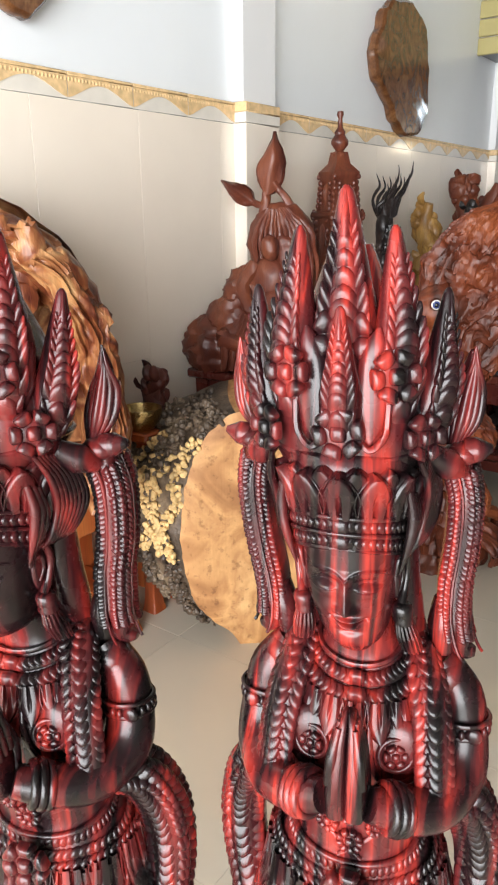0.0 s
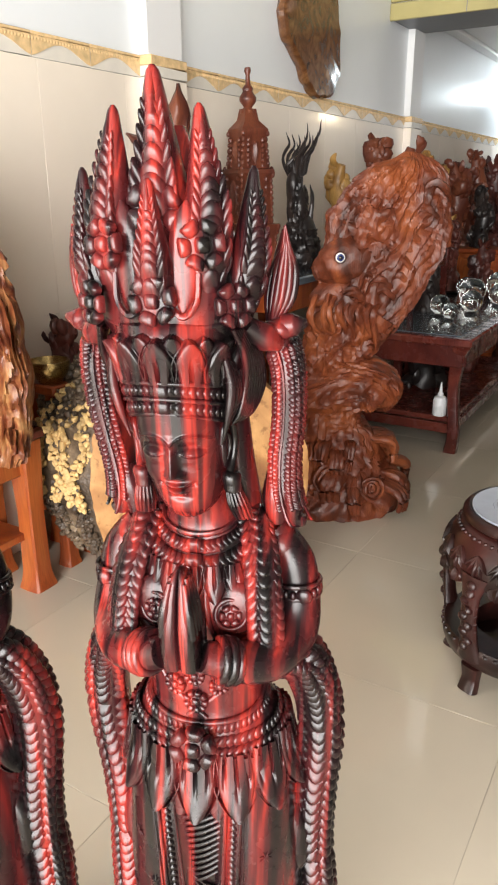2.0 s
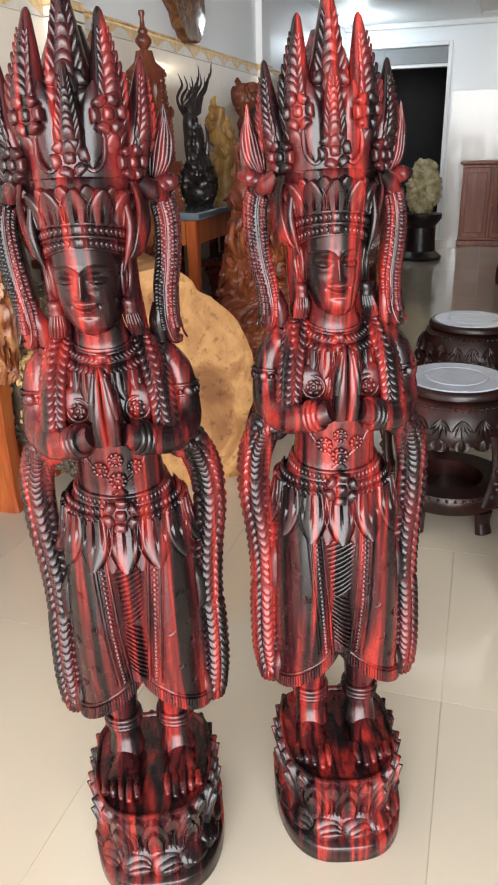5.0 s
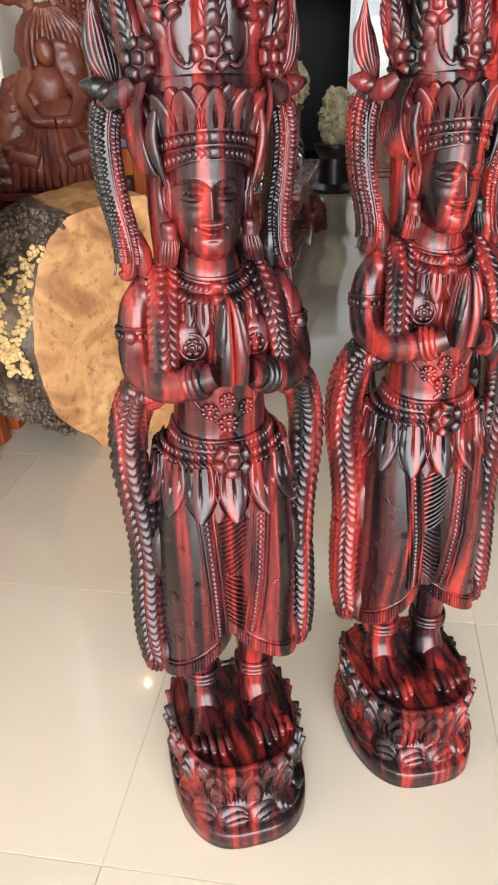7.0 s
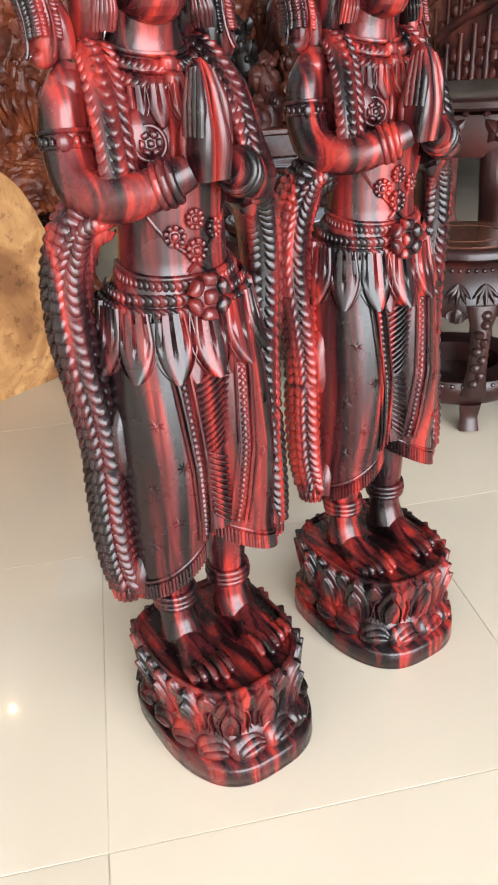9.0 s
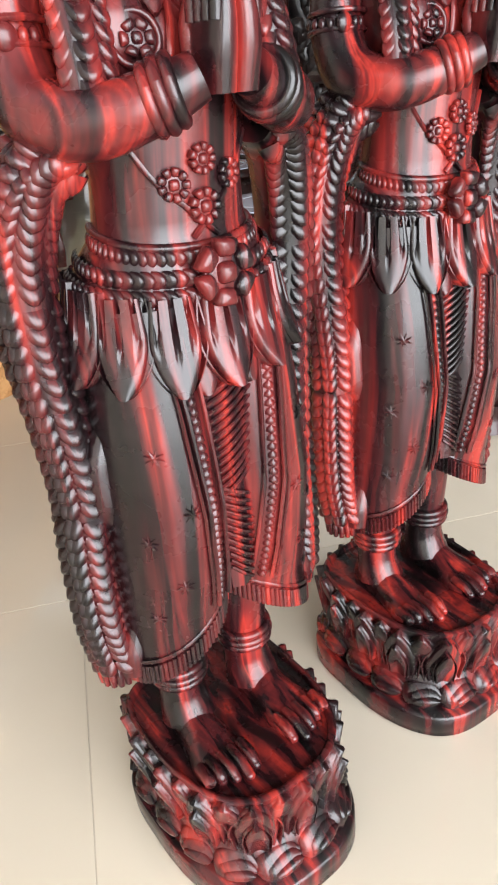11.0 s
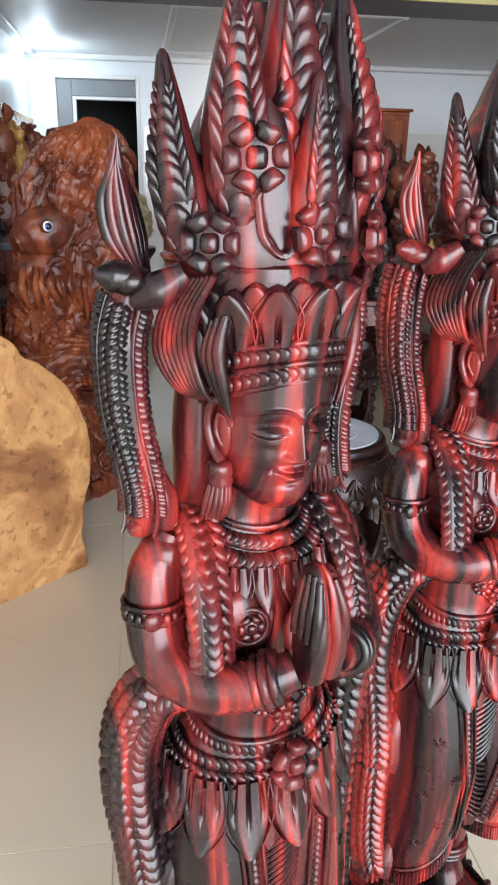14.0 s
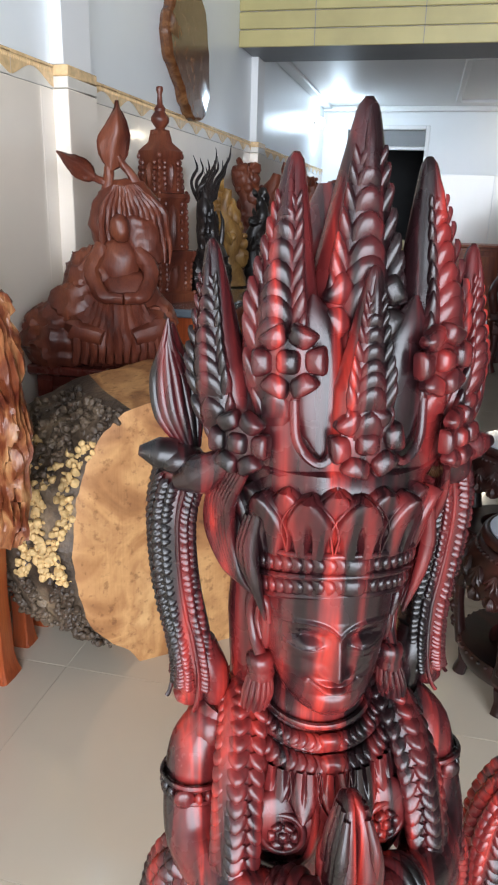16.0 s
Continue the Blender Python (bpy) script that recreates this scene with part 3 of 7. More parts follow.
def figure(sway, lean, wide, turn):
    s = Shape()
    # plinth, two rows of lotus petals, the top that the feet stand on
    o = lotus_outline(72, 0.106, 0.140, 0.108)
    levels = [(0.97, 0.0), (1.0, 0.003), (1.0, 0.030), (0.985, 0.034), (0.86, 0.036), (0.87, 0.060), (0.84, 0.074), (0.80, 0.080), (0.82, 0.120), (0.87, 0.146), (0.88, 0.152), (0.86, 0.154), (0.83, 0.153), (0.81, 0.148), (0.1, 0.148)]
    s.grid([[F(x * k, f * k, z) for x, f in o] for k, z in levels], True, True)
    ring = lotus_outline(288, 0.106, 0.140, 0.108)
    ln = np.r_[0, np.cumsum(np.linalg.norm(np.diff(np.vstack([ring, ring[:1]]), axis=0), axis=1))]

    def rim(q, k):
        i = int(np.searchsorted(ln, (q % 1) * ln[-1])) % 288
        j, h = (i + 2) % 288, (i - 2) % 288
        t = unit(ring[j] - ring[h])
        return ring[i] * k, arr(-t[1], t[0]) * (-1 if (ring[i] @ arr(-t[1], t[0])) < 0 else 1)

    for count, k, z0, l, w, h, shift in ((13, 0.815, 0.078, 0.072, 0.050, 0.014, 0.5), (13, 0.825, 0.074, 0.074, 0.054, 0.016, 0.0)):
        for i in range(count):
            (x, f), (nx, nf) = rim((i + shift) / count, k)
            out = F(nx, nf, 0)
            s.tongue(F(x, f, z0) - out * 0.002, F(0, 0, 1) + out * 0.06, out, w * 1.05, l * 1.02, h * 0.7, 0.5, 0.005, 0.6)
            if not shift:
                s.tongue(F(x, f, z0 + 0.002) + out * 0.006, F(0, 0, 1) + out * 0.06, out, w * 0.58, l * 0.76, h * 0.55, 0.5, 0.004, 0.6)
    for i in range(15):
        (x, f), (nx, nf) = rim((i + 0.25) / 15, 0.915)
        out, tan = F(nx, nf, 0), F(-nf, nx, 0)
        for j, w in enumerate((0.046, 0.031, 0.017)):
            s.leaf(F(x, f, 0.058 - 0.002 * j) - out * (0.008 - 0.004 * j) - tan * 0.023, tan + out * 0.10 - F(0, 0, 0.12), out + F(0, 0, 0.45), w, 0.050 - 0.007 * j, 0.018, 0.15, 0, 11, 9, lift=0.3)
    # feet, ankles and rings
    for sd in (-1, 1):
        cx = sd * 0.041
        rows = []
        for q in np.linspace(0, 1, 14):
            f = -0.045 + 0.118 * q
            w = np.interp(q, [0, 0.15, 0.5, 0.85, 1], [0.012, 0.020, 0.022, 0.030, 0.027])
            h = np.interp(q, [0, 0.2, 0.45, 0.8, 1], [0.020, 0.034, 0.030, 0.017, 0.012])
            rows.append([F(cx + sd * 0.006 * q + w * math.cos(a), f, 0.150 + h * max(-0.2, math.sin(a))) for a in np.linspace(0, 2 * math.pi, 16, endpoint=False)])
        s.grid(rows, True, True)
        for i in range(5):
            tx = cx + sd * 0.006 + (i - 2) * 0.0118
            ext = 0.090 - 0.006 * abs(i - (1.0 if sd > 0 else 3.0))
            s.tube([F(tx, 0.056, 0.161), F(tx, 0.074, 0.161), F(tx, ext, 0.155)], [0.0060, 0.0064, 0.0052], None, (0, 0, 1), 9)
            s.ball(F(tx, ext, 0.155), (0.0054, 0.0054, 0.0056), 9, 6)
            s.ball(F(tx, ext - 0.003, 0.1595), (0.0036, 0.0052, 0.0016), 8, 5)
        s.tube([F(cx, -0.012, 0.335), F(cx, -0.013, 0.255), F(cx, -0.015, 0.222), F(cx, -0.014, 0.190), F(cx, -0.008, 0.162)], [0.030, 0.025, 0.0225, 0.024, 0.029], None, (0, -1, 0), 18)
        for z, r in ((0.216, 0.0250), (0.224, 0.0262), (0.232, 0.0252)):
            s.ring(F(cx, -0.0145, z), (0, 0, 1), r, 0.0048, 26, 8)
    # trousers, their hem rising to the middle, with a fringe
    for sd in (-1, 1):
        rows = []
        for z, c, rx, rf, cf in LEG[::-1]:
            row = []
            for a in np.linspace(0, 2 * math.pi, 40, endpoint=False):
                x = sd * c + rx * math.sin(a)
                lift = max(0.0, min(1.0, (0.34 - z) / 0.055)) * (0.062 * (1 - min(1.0, abs(x) / 0.105)) - 0.012)
                row.append(F(x, cf + rf * math.cos(a), z + lift))
            rows.append(row)
        s.grid(rows, True, True)
        for a in np.linspace(-1.75, 1.75, 46):
            z, c, rx, rf, cf = LEG[-1]
            x = sd * c + rx * 1.01 * math.sin(a)
            zz = 0.285 + 0.062 * (1 - min(1.0, abs(x) / 0.105)) - 0.012
            p = F(x, cf + rf * 1.01 * math.cos(a), zz)
            s.tube([p + F(0, 0, 0.010), p - F(0, 0, 0.010)], [0.0023, 0.0027], None, (0, -1, 0), 6)
        z, c, rx, rf, cf = LEG[-1]
        s.tube([F(sd * c + rx * 1.012 * math.sin(a), cf + rf * 1.012 * math.cos(a), 0.299 + 0.062 * (1 - min(1.0, abs(sd * c + rx * math.sin(a)) / 0.105)) - 0.012) for a in np.linspace(-1.8, 1.8, 30)], 0.0024, None, (0, 0, 1), 6)
    # torso and neck
    s.grid([[F(rx * math.sin(a), cf + rf * math.cos(a), z) for a in np.linspace(0, 2 * math.pi, 48, endpoint=False)] for z, rx, rf, cf in smooth_table(TORSO, 34)], True, True)
    for sd in (-1, 1):
        s.ball(F(sd * 0.036, 0.044, 0.772), (0.027, 0.0125, 0.028), 18, 12)
    # drape between the legs: two beaded strips and slanting pleats
    for sd in (-1, 1):
        zs = np.linspace(0.560, 0.345, 30)
        xs = np.interp(zs, [0.345, 0.46, 0.56], [0.022, 0.030, 0.036]) * sd
        left, right, mid = [], [], []
        for x, z in zip(xs, zs):
            left.append(skin(x - 0.0075, z, 0.003)[0])
            right.append(skin(x + 0.0075, z, 0.003)[0])
            mid.append(skin(x, z, 0.001)[0])
        s.tube(left, 0.0021, None, (0, -1, 0), 6)
        s.tube(right, 0.0021, None, (0, -1, 0), 6)
        for i in range(29):
            n = skin(xs[i], zs[i])[1]
            s.leaf(mid[i], mid[i + 1] - mid[i], n, 0.0105, 0.0082, 0.0040, 0.0, 0, 5, 4)
        s.tube([p + F(sd * 0.005, 0, 0) for p in (right if sd > 0 else left)], 0.0014, None, (0, -1, 0), 5)
    rows = []
    for z in np.linspace(0.565, 0.350, 24):
        w = np.interp(z, [0.35, 0.46, 0.565], [0.010, 0.019, 0.026])
        rows.append([F(w * u, 0.0575 - 0.004 * abs(u) + 0.004, z) for u in np.linspace(-1, 1, 9)])
    s.grid(rows)
    for i in range(26):
        z = 0.555 - 0.0076 * i
        w = np.interp(z, [0.35, 0.46, 0.565], [0.009, 0.018, 0.024])
        if i < 14:
            s.tube([F(-w, 0.060, z - 0.010), F(0, 0.0635, z), F(w, 0.060, z + 0.012)], 0.0019, None, (0, -1, 0), 6)
        else:
            s.tube([F(-w, 0.060, z + 0.010), F(0, 0.0635, z), F(w, 0.060, z - 0.010)], 0.0019, None, (0, -1, 0), 6)
    # stars cut into the cloth
    for x, z in ((-0.068, 0.505), (-0.050, 0.455), (-0.080, 0.430), (-0.060, 0.385), (-0.080, 0.350), (0.066, 0.498), (0.052, 0.440), (0.080, 0.415), (0.062, 0.375), (0.078, 0.335)):
        c, n = skin(x, z, 0.0004)
        u = unit(np.cross(n, (0, 0, 1)))
        for k in range(4):
            d = u * math.cos(k * math.pi / 4 + x * 30) + arr(0, 0, 1) * math.sin(k * math.pi / 4 + x * 30)
            s.tube([c - d * 0.008, c, c + d * 0.008], [0.0003, 0.0017, 0.0003], None, n, 5)
    # belt: three rows of scales, a flower clasp, hanging petals in two layers
    for row, z in enumerate((0.650, 0.637, 0.624)):
        garland(s, lambda a: belt_point(a, max(0.61, z - 0.010 * math.cos(a)), 0.0, 1.0 + 0.018 * row), 1.9, 19, 0.0130, 0.0036)
    s.tube([belt_point(a, 0.657 - 0.010 * math.cos(a), 0.0, 1.02)[0] for a in np.linspace(-1.9, 1.9, 30)], 0.0032, None, (0, 0, 1), 7)
    s.rosette(F(0, 0.071, 0.630), F(0, 1, 0.05), 0.0235, 6, 0.4)
    for layer in (1, 0):
        for i in range(-4 - layer, 5):
            a = (i + 0.5 * layer) * 0.46
            p, n = belt_point(a, 0.626 - 0.010 * math.cos(a), 0.001 - 0.002 * layer, 1.06 - 0.02 * layer)
            dn = n * 0.06 - F(0, 0, 1)
            s.tongue(p - n * 0.003, dn, n, 0.050 - 0.008 * layer, 0.071 + 0.006 * layer, 0.0120 - 0.005 * layer, 4, 0.009 - 0.006 * layer, 0.40)
    # flowers and crossing cords on the belly
    for x, z, r in ((0.0, 0.672, 0.011), (-0.020, 0.688, 0.010), (0.022, 0.690, 0.009), (0.0, 0.702, 0.009)):
        p, n = skin(x, z, 0.002)
        s.rosette(p, n, r * 1.15, 9, 0.3)
    for sd in (-1, 1):
        s.tube([skin(sd * x, z, 0.001)[0] for x, z in ((0.045, 0.715), (0.030, 0.690), (0.012, 0.672), (-0.010, 0.652))], 0.0022, None, (0, -1, 0), 6)
    # collar: two rows of scales and a row of pointed leaves
    for row, (R, Rf, z0, drop, cnt, w, l, h) in enumerate(((0.040, 0.037, 0.848, 0.012, 26, 0.0105, 0.0155, 0.006), (0.050, 0.045, 0.840, 0.017, 28, 0.0125, 0.0175, 0.007))):
        def collar(a):
            out = F(math.sin(a), math.cos(a), 0)
            return F(R * math.sin(a), -0.002 + Rf * math.cos(a), z0 - drop * math.cos(a)) + out * 0.005 - F(0, 0, 0.006), unit(out * 0.7 + F(0, 0, 0.75))

        garland(s, collar, 1.9, cnt // 2 + 2, w * 1.2, h * 0.52)
        s.tube([F((R - 0.002) * math.sin(a), -0.002 + (Rf - 0.002) * math.cos(a), z0 + 0.002 - drop * math.cos(a)) for a in np.linspace(-2, 2, 30)], 0.0028, None, (0, 0, 1), 6)
    for i in range(-3, 4):
        a = i * 0.34
        p = F(0.058 * math.sin(a), 0.000 + 0.053 * math.cos(a), 0.816)
        out = F(math.sin(a), math.cos(a), 0)
        s.tongue(p - out * 0.001, -F(0, 0, 1) + out * 0.15, out + F(0, 0, 0.2), 0.026, 0.036, 0.0065, 3, 0.003, 0.55)
    for sd in (-1, 1):
        s.rosette(F(sd * 0.036, 0.0575, 0.771), F(sd * 0.25, 1, 0.15), 0.0105, 6)
        s.ring(F(sd * 0.036, 0.0555, 0.771), F(sd * 0.25, 1, 0.15), 0.0145, 0.0024, 22, 7)
        s.tube([skin(sd * x, z, 0.003)[0] for x, z in ((0.012, 0.808), (0.014, 0.780), (0.020, 0.750), (0.036, 0.738), (0.058, 0.742))], 0.0028, None, (0, -1, 0), 6)
        # bands of scales from the shoulders to the forearms
        path = [F(sd * 0.048, -0.026, 0.842), F(sd * 0.053, 0.008, 0.838), F(sd * 0.061, 0.034, 0.812), F(sd * 0.066, 0.049, 0.778), F(sd * 0.069, 0.057, 0.742)]
        nn = [F(sd * 0.2, -0.2, 1), F(sd * 0.3, 0.6, 0.9), F(sd * 0.3, 1, 0.5), F(sd * 0.3, 1, 0.15), F(sd * 0.3, 1, 0.1)]
        s.tube(path, 0.0150, 0.010, (0, -1, 0), 14)
        wrap_scales(s, path, nn, 0.0150, 0.0103, (-0.80, 0.0, 0.80), 16, 0.0120, 0.0034, 1.45, 0.35, 0.5, middle=0.0150)
        # arms: shoulder, elbow, wrist
        s.tube([F(sd * 0.066, -0.008, 0.830), F(sd * 0.084, -0.004, 0.802), F(sd * 0.090, 0.002, 0.768), F(sd * 0.089, 0.020, 0.738), F(sd * 0.072, 0.054, 0.730), F(sd * 0.047, 0.077, 0.737), F(sd * 0.018, 0.092, 0.750)],
               [0.016, 0.0215, 0.0225, 0.0235, 0.0215, 0.0185, 0.014], None, (0, -0.3, 1), 22)
        s.ball(F(sd * 0.074, -0.006, 0.817), (0.021, 0.021, 0.019), 14, 10)
        for k in range(3):
            q = k * 0.0075
            s.ring(F(sd * (0.043 - q * 0.75), 0.0790 + q * 0.45, 0.739 + q * 0.3), F(sd * -0.8, 0.55, 0.25), 0.0185 - 0.001 * abs(k - 1), 0.0042, 24, 8)
        for z in (0.770, 0.783):
            s.ring(F(sd * 0.0890, 0.001, z), F(sd * 0.05, 0.12, -1), 0.0235, 0.0022, 26, 6)
        for a in np.linspace(-1.9, 1.9, 13):
            d = F(sd * math.cos(a), math.sin(a), 0.0)
            s.ball(F(sd * 0.0890, 0.001, 0.7765) + d * 0.0225, (0.0036, 0.0036, 0.0052), 8, 5)
        s.ball(F(sd * 0.0890 + sd * 0.010, 0.0225, 0.7765), (0.008, 0.004, 0.008), 12, 8)
        # hands pressed together, fingers upward
        rows = []
        for q in np.linspace(0, 1, 18):
            z = 0.740 + 0.094 * q
            t = np.interp(q, [0, 0.25, 0.5, 0.8, 0.95, 1], [0.0085, 0.0092, 0.0074, 0.0052, 0.0034, 0.0012])
            d = np.interp(q, [0, 0.25, 0.5, 0.8, 0.95, 1], [0.0130, 0.0175, 0.0180, 0.0150, 0.0100, 0.0045])
            cf = np.interp(q, [0, 0.4, 1], [0.093, 0.0945, 0.0880])
            rows.append([F(sd * t * 0.90 + t * math.copysign(abs(math.cos(a)) ** 0.6, math.cos(a)), cf + d * math.copysign(abs(math.sin(a)) ** 0.8, math.sin(a)), z) for a in np.linspace(0, 2 * math.pi, 20, endpoint=False)])
        s.grid(rows, True, True)
        for i in range(4):
            f0 = 0.0825 + 0.0078 * i
            s.tube([F(sd * 0.0132, f0, 0.776), F(sd * 0.0110, f0 + 0.001, 0.800), F(sd * 0.0064, f0 * 0.7 + 0.0265, 0.829 - 0.003 * abs(i - 1.6))], [0.0042, 0.0046, 0.0024], [0.0042, 0.0042, 0.0024], (0, -1, 0), 10)
        s.tube([F(sd * 0.013, 0.080, 0.750), F(sd * 0.011, 0.074, 0.775), F(sd * 0.005, 0.075, 0.796)], [0.0062, 0.0056, 0.0032], None, (0, -1, 0), 9)
        # ribbons that swing out from the elbows to the hem
        path = [F(sd * 0.068, 0.020, 0.716), F(sd * 0.094, 0.008, 0.702), F(sd * 0.111, -0.004, 0.660), F(sd * 0.1150, -0.010, 0.600), F(sd * 0.108, -0.010, 0.530), F(sd * 0.1045, -0.008, 0.465), F(sd * 0.108, -0.008, 0.400), F(sd * 0.109, -0.006, 0.335), F(sd * 0.1045, -0.002, 0.290)]
        p = smooth_path(path, 49)
        s.tube(p, [0.014, 0.0195, 0.0205, 0.0200, 0.0190, 0.0180, 0.0175, 0.0175, 0.0165], [0.018, 0.023, 0.024, 0.024, 0.023, 0.022, 0.022, 0.021, 0.018], (0, -1, 0), 20, 2.4)
        wrap_scales(s, p[1:], F(0, 1, 0), 0.0190, 0.0225, (-0.74, 0.0, 0.74), 38, 0.0170, 0.0066, 1.35, 0.50, 0.5, 2.4, middle=0.0200)
        wrap_scales(s, p[1:], F(sd, 0, 0), 0.0225, 0.0190, (-0.56, 0.0, 0.50), 38, 0.0170, 0.0062, 1.35, 0.50, 0.5, 2.4, middle=0.0190)
        s.ball(F(sd * 0.1045, -0.002, 0.276), (0.016, 0.019, 0.016), 14, 8)
        for a in np.linspace(0, 2 * math.pi, 16, endpoint=False):
            d = F(math.cos(a), math.sin(a), 0)
            c = F(sd * 0.1045, -0.002, 0.292) + d * 0.012
            s.tube([c, c - F(0, 0, 0.014) + d * 0.005, c - F(0, 0, 0.027) + d * 0.005], [0.003, 0.0040, 0.0030], None, (0, -1, 0), 6)
        s.ring(F(sd * 0.1045, -0.002, 0.294), (0, 0, 1), 0.0145, 0.003, 18, 6)
        s.tube([F(sd * 0.082, 0.006, 0.515), F(sd * 0.091, 0.008, 0.490), F(sd * 0.092, 0.010, 0.455), F(sd * 0.086, 0.008, 0.430)], [0.010, 0.014, 0.014, 0.008], [0.014, 0.016, 0.016, 0.012], (0, -1, 0), 12)
        s.tube([F(sd * 0.086, 0.012, 0.330), F(sd * 0.094, 0.014, 0.300), F(sd * 0.097, 0.014, 0.278)], [0.008, 0.015, 0.014], [0.012, 0.016, 0.014], (0, -1, 0), 12)
        # ear and ear drop
        s.tube([F(sd * 0.0385, 0.036, 0.930), F(sd * 0.0415, 0.034, 0.944), F(sd * 0.0460, 0.024, 0.947), F(sd * 0.0470, 0.018, 0.930), F(sd * 0.0450, 0.022, 0.912), F(sd * 0.0425, 0.029, 0.902)], [0.0022, 0.0034, 0.0038, 0.0036, 0.0034, 0.0042], None, (sd, 0, 0), 10)
        s.tube([F(sd * 0.0400, 0.031, 0.934), F(sd * 0.0430, 0.026, 0.936), F(sd * 0.0435, 0.024, 0.924), F(sd * 0.0415, 0.029, 0.914)], [0.0014, 0.0020, 0.0020, 0.0014], None, (sd, 0, 0), 8)
        s.ball(F(sd * 0.0385, 0.024, 0.924), (0.0045, 0.011, 0.021), 14, 10)
        s.lathe(F(sd * 0.0425, 0.027, 0.884), [(0.004, 0.0), (0.0080, 0.0), (0.0088, 0.003), (0.0080, 0.006), (0.0086, 0.008), (0.0092, 0.012), (0.0086, 0.016), (0.0060, 0.018)], 20)
        s.tube([F(sd * 0.0430, 0.026, 0.884), F(sd * 0.0450, 0.025, 0.870), F(sd * 0.0480, 0.023, 0.858)], [0.0066, 0.0085, 0.0080], None, (0, -1, 0), 14)
        for a in np.linspace(0, 2 * math.pi, 14, endpoint=False):
            d = F(math.cos(a), math.sin(a), 0)
            s.tube([F(sd * 0.0430, 0.026, 0.884) + d * 0.0068, F(sd * 0.0450, 0.025, 0.871) + d * 0.0085, F(sd * 0.0475, 0.023, 0.857) + d * 0.0085], [0.0014, 0.0020, 0.0010], None, (0, -1, 0), 6)
        # hair that falls behind the ear to the shoulder
        s.tube([F(sd * 0.036, -0.012, 0.975), F(sd * 0.040, -0.014, 0.925), F(sd * 0.042, -0.016, 0.880), F(sd * 0.046, -0.022, 0.842)], [0.016, 0.0155, 0.015, 0.012], [0.018, 0.020, 0.020, 0.014], (0, -1, 0), 18)
        # combed fan of hair at the temple, gathered in front of the ear
        s.ball(F(sd * 0.050, 0.008, 0.988), (0.0150, 0.020, 0.034), 16, 12)
        for k in range(8):
            q = k / 7
            s.tube([F(sd * (0.058 + 0.008 * q), 0.047 - 0.026 * q, 1.032 - 0.004 * q), F(sd * (0.0635 + 0.0070 * q), 0.033 - 0.034 * q, 1.008 - 0.006 * q), F(sd * (0.0605 + 0.0090 * q), 0.022 - 0.034 * q, 0.982 - 0.008 * q), F(sd * (0.0545 + 0.0055 * q), 0.024 - 0.024 * q, 0.957 - 0.006 * q), F(sd * 0.0465, 0.026 - 0.008 * q, 0.944)],
                   [0.0022, 0.0030, 0.0034, 0.0028, 0.0012], [0.0022, 0.0036, 0.0040, 0.0034, 0.0012], (sd, -0.5, 0), 8)
        for k, (o, r) in enumerate(((0.0, 0.0040), (0.006, 0.0036), (0.011, 0.0030))):
            s.tube([F(sd * (0.0500 + o * 0.3), 0.047 - o, 1.008 - o * 0.4), F(sd * (0.0530 + o * 0.3), 0.043 - o, 0.985 - o * 0.4), F(sd * (0.0495 + o * 0.2), 0.043 - o, 0.962), F(sd * 0.0425, 0.043 - o * 0.6, 0.936 + o * 0.4)], [r * 0.8, r * 1.25, r, r * 0.25], None, (sd, -0.6, 0), 8)
        # long side ribbons from the crown to the shoulders
        path = [F(sd * 0.084, -0.020, 1.020), F(sd * 0.0920, -0.024, 0.985), F(sd * 0.0905, -0.026, 0.940), F(sd * 0.0840, -0.024, 0.896), F(sd * 0.0825, -0.020, 0.864), F(sd * 0.0880, -0.015, 0.842), F(sd * 0.0985, -0.014, 0.838)]
        p = smooth_path(path, 37)
        s.tube(p, [0.011, 0.0150, 0.0150, 0.0145, 0.0140, 0.010, 0.004], [0.015, 0.021, 0.022, 0.021, 0.020, 0.013, 0.005], (0, -1, 0), 20, 2.8)
        s.tube([F(sd * 0.078, -0.018, 0.884), F(sd * 0.072, -0.014, 0.862), F(sd * 0.070, -0.012, 0.838)], [0.012, 0.013, 0.010], [0.014, 0.016, 0.014], (0, -1, 0), 12)
        wrap_scales(s, p[2:28], F(0, 1, 0), 0.0148, 0.0212, (-0.68, -0.30, 0.30, 0.68), 34, 0.0072, 0.0030, 1.35, 0.6, 0.5, 2.8)
        s.tube(p[1:32] + F(sd * -0.0015, 0.0215, 0), 0.0016, None, (0, -1, 0), 6)
        wrap_scales(s, p[2:28], F(sd, 0, 0), 0.0212, 0.0148, (-0.66, -0.28, 0.28, 0.66), 34, 0.0084, 0.0030, 1.35, 0.6, 0.5, 2.8)
        s.tube(p[1:32] + F(sd * 0.0152, 0.002, 0), 0.0016, None, (sd, 0, 0), 6)
        # bud and ribbed flame above the ribbon
        s.ball(F(sd * 0.088, -0.006, 1.024), (0.015, 0.014, 0.010), 14, 8)
        s.tube([F(sd * 0.092, -0.006, 1.026), F(sd * 0.102, -0.006, 1.028), F(sd * 0.113, -0.006, 1.030)], [0.011, 0.010, 0.003], None, (0, 0, 1), 12)
        s.tube([F(sd * 0.090, 0.002, 1.012), F(sd * 0.078, 0.012, 1.020), F(sd * 0.064, 0.024, 1.032)], [0.006, 0.0125, 0.008], None, (0, 0, 1), 14)
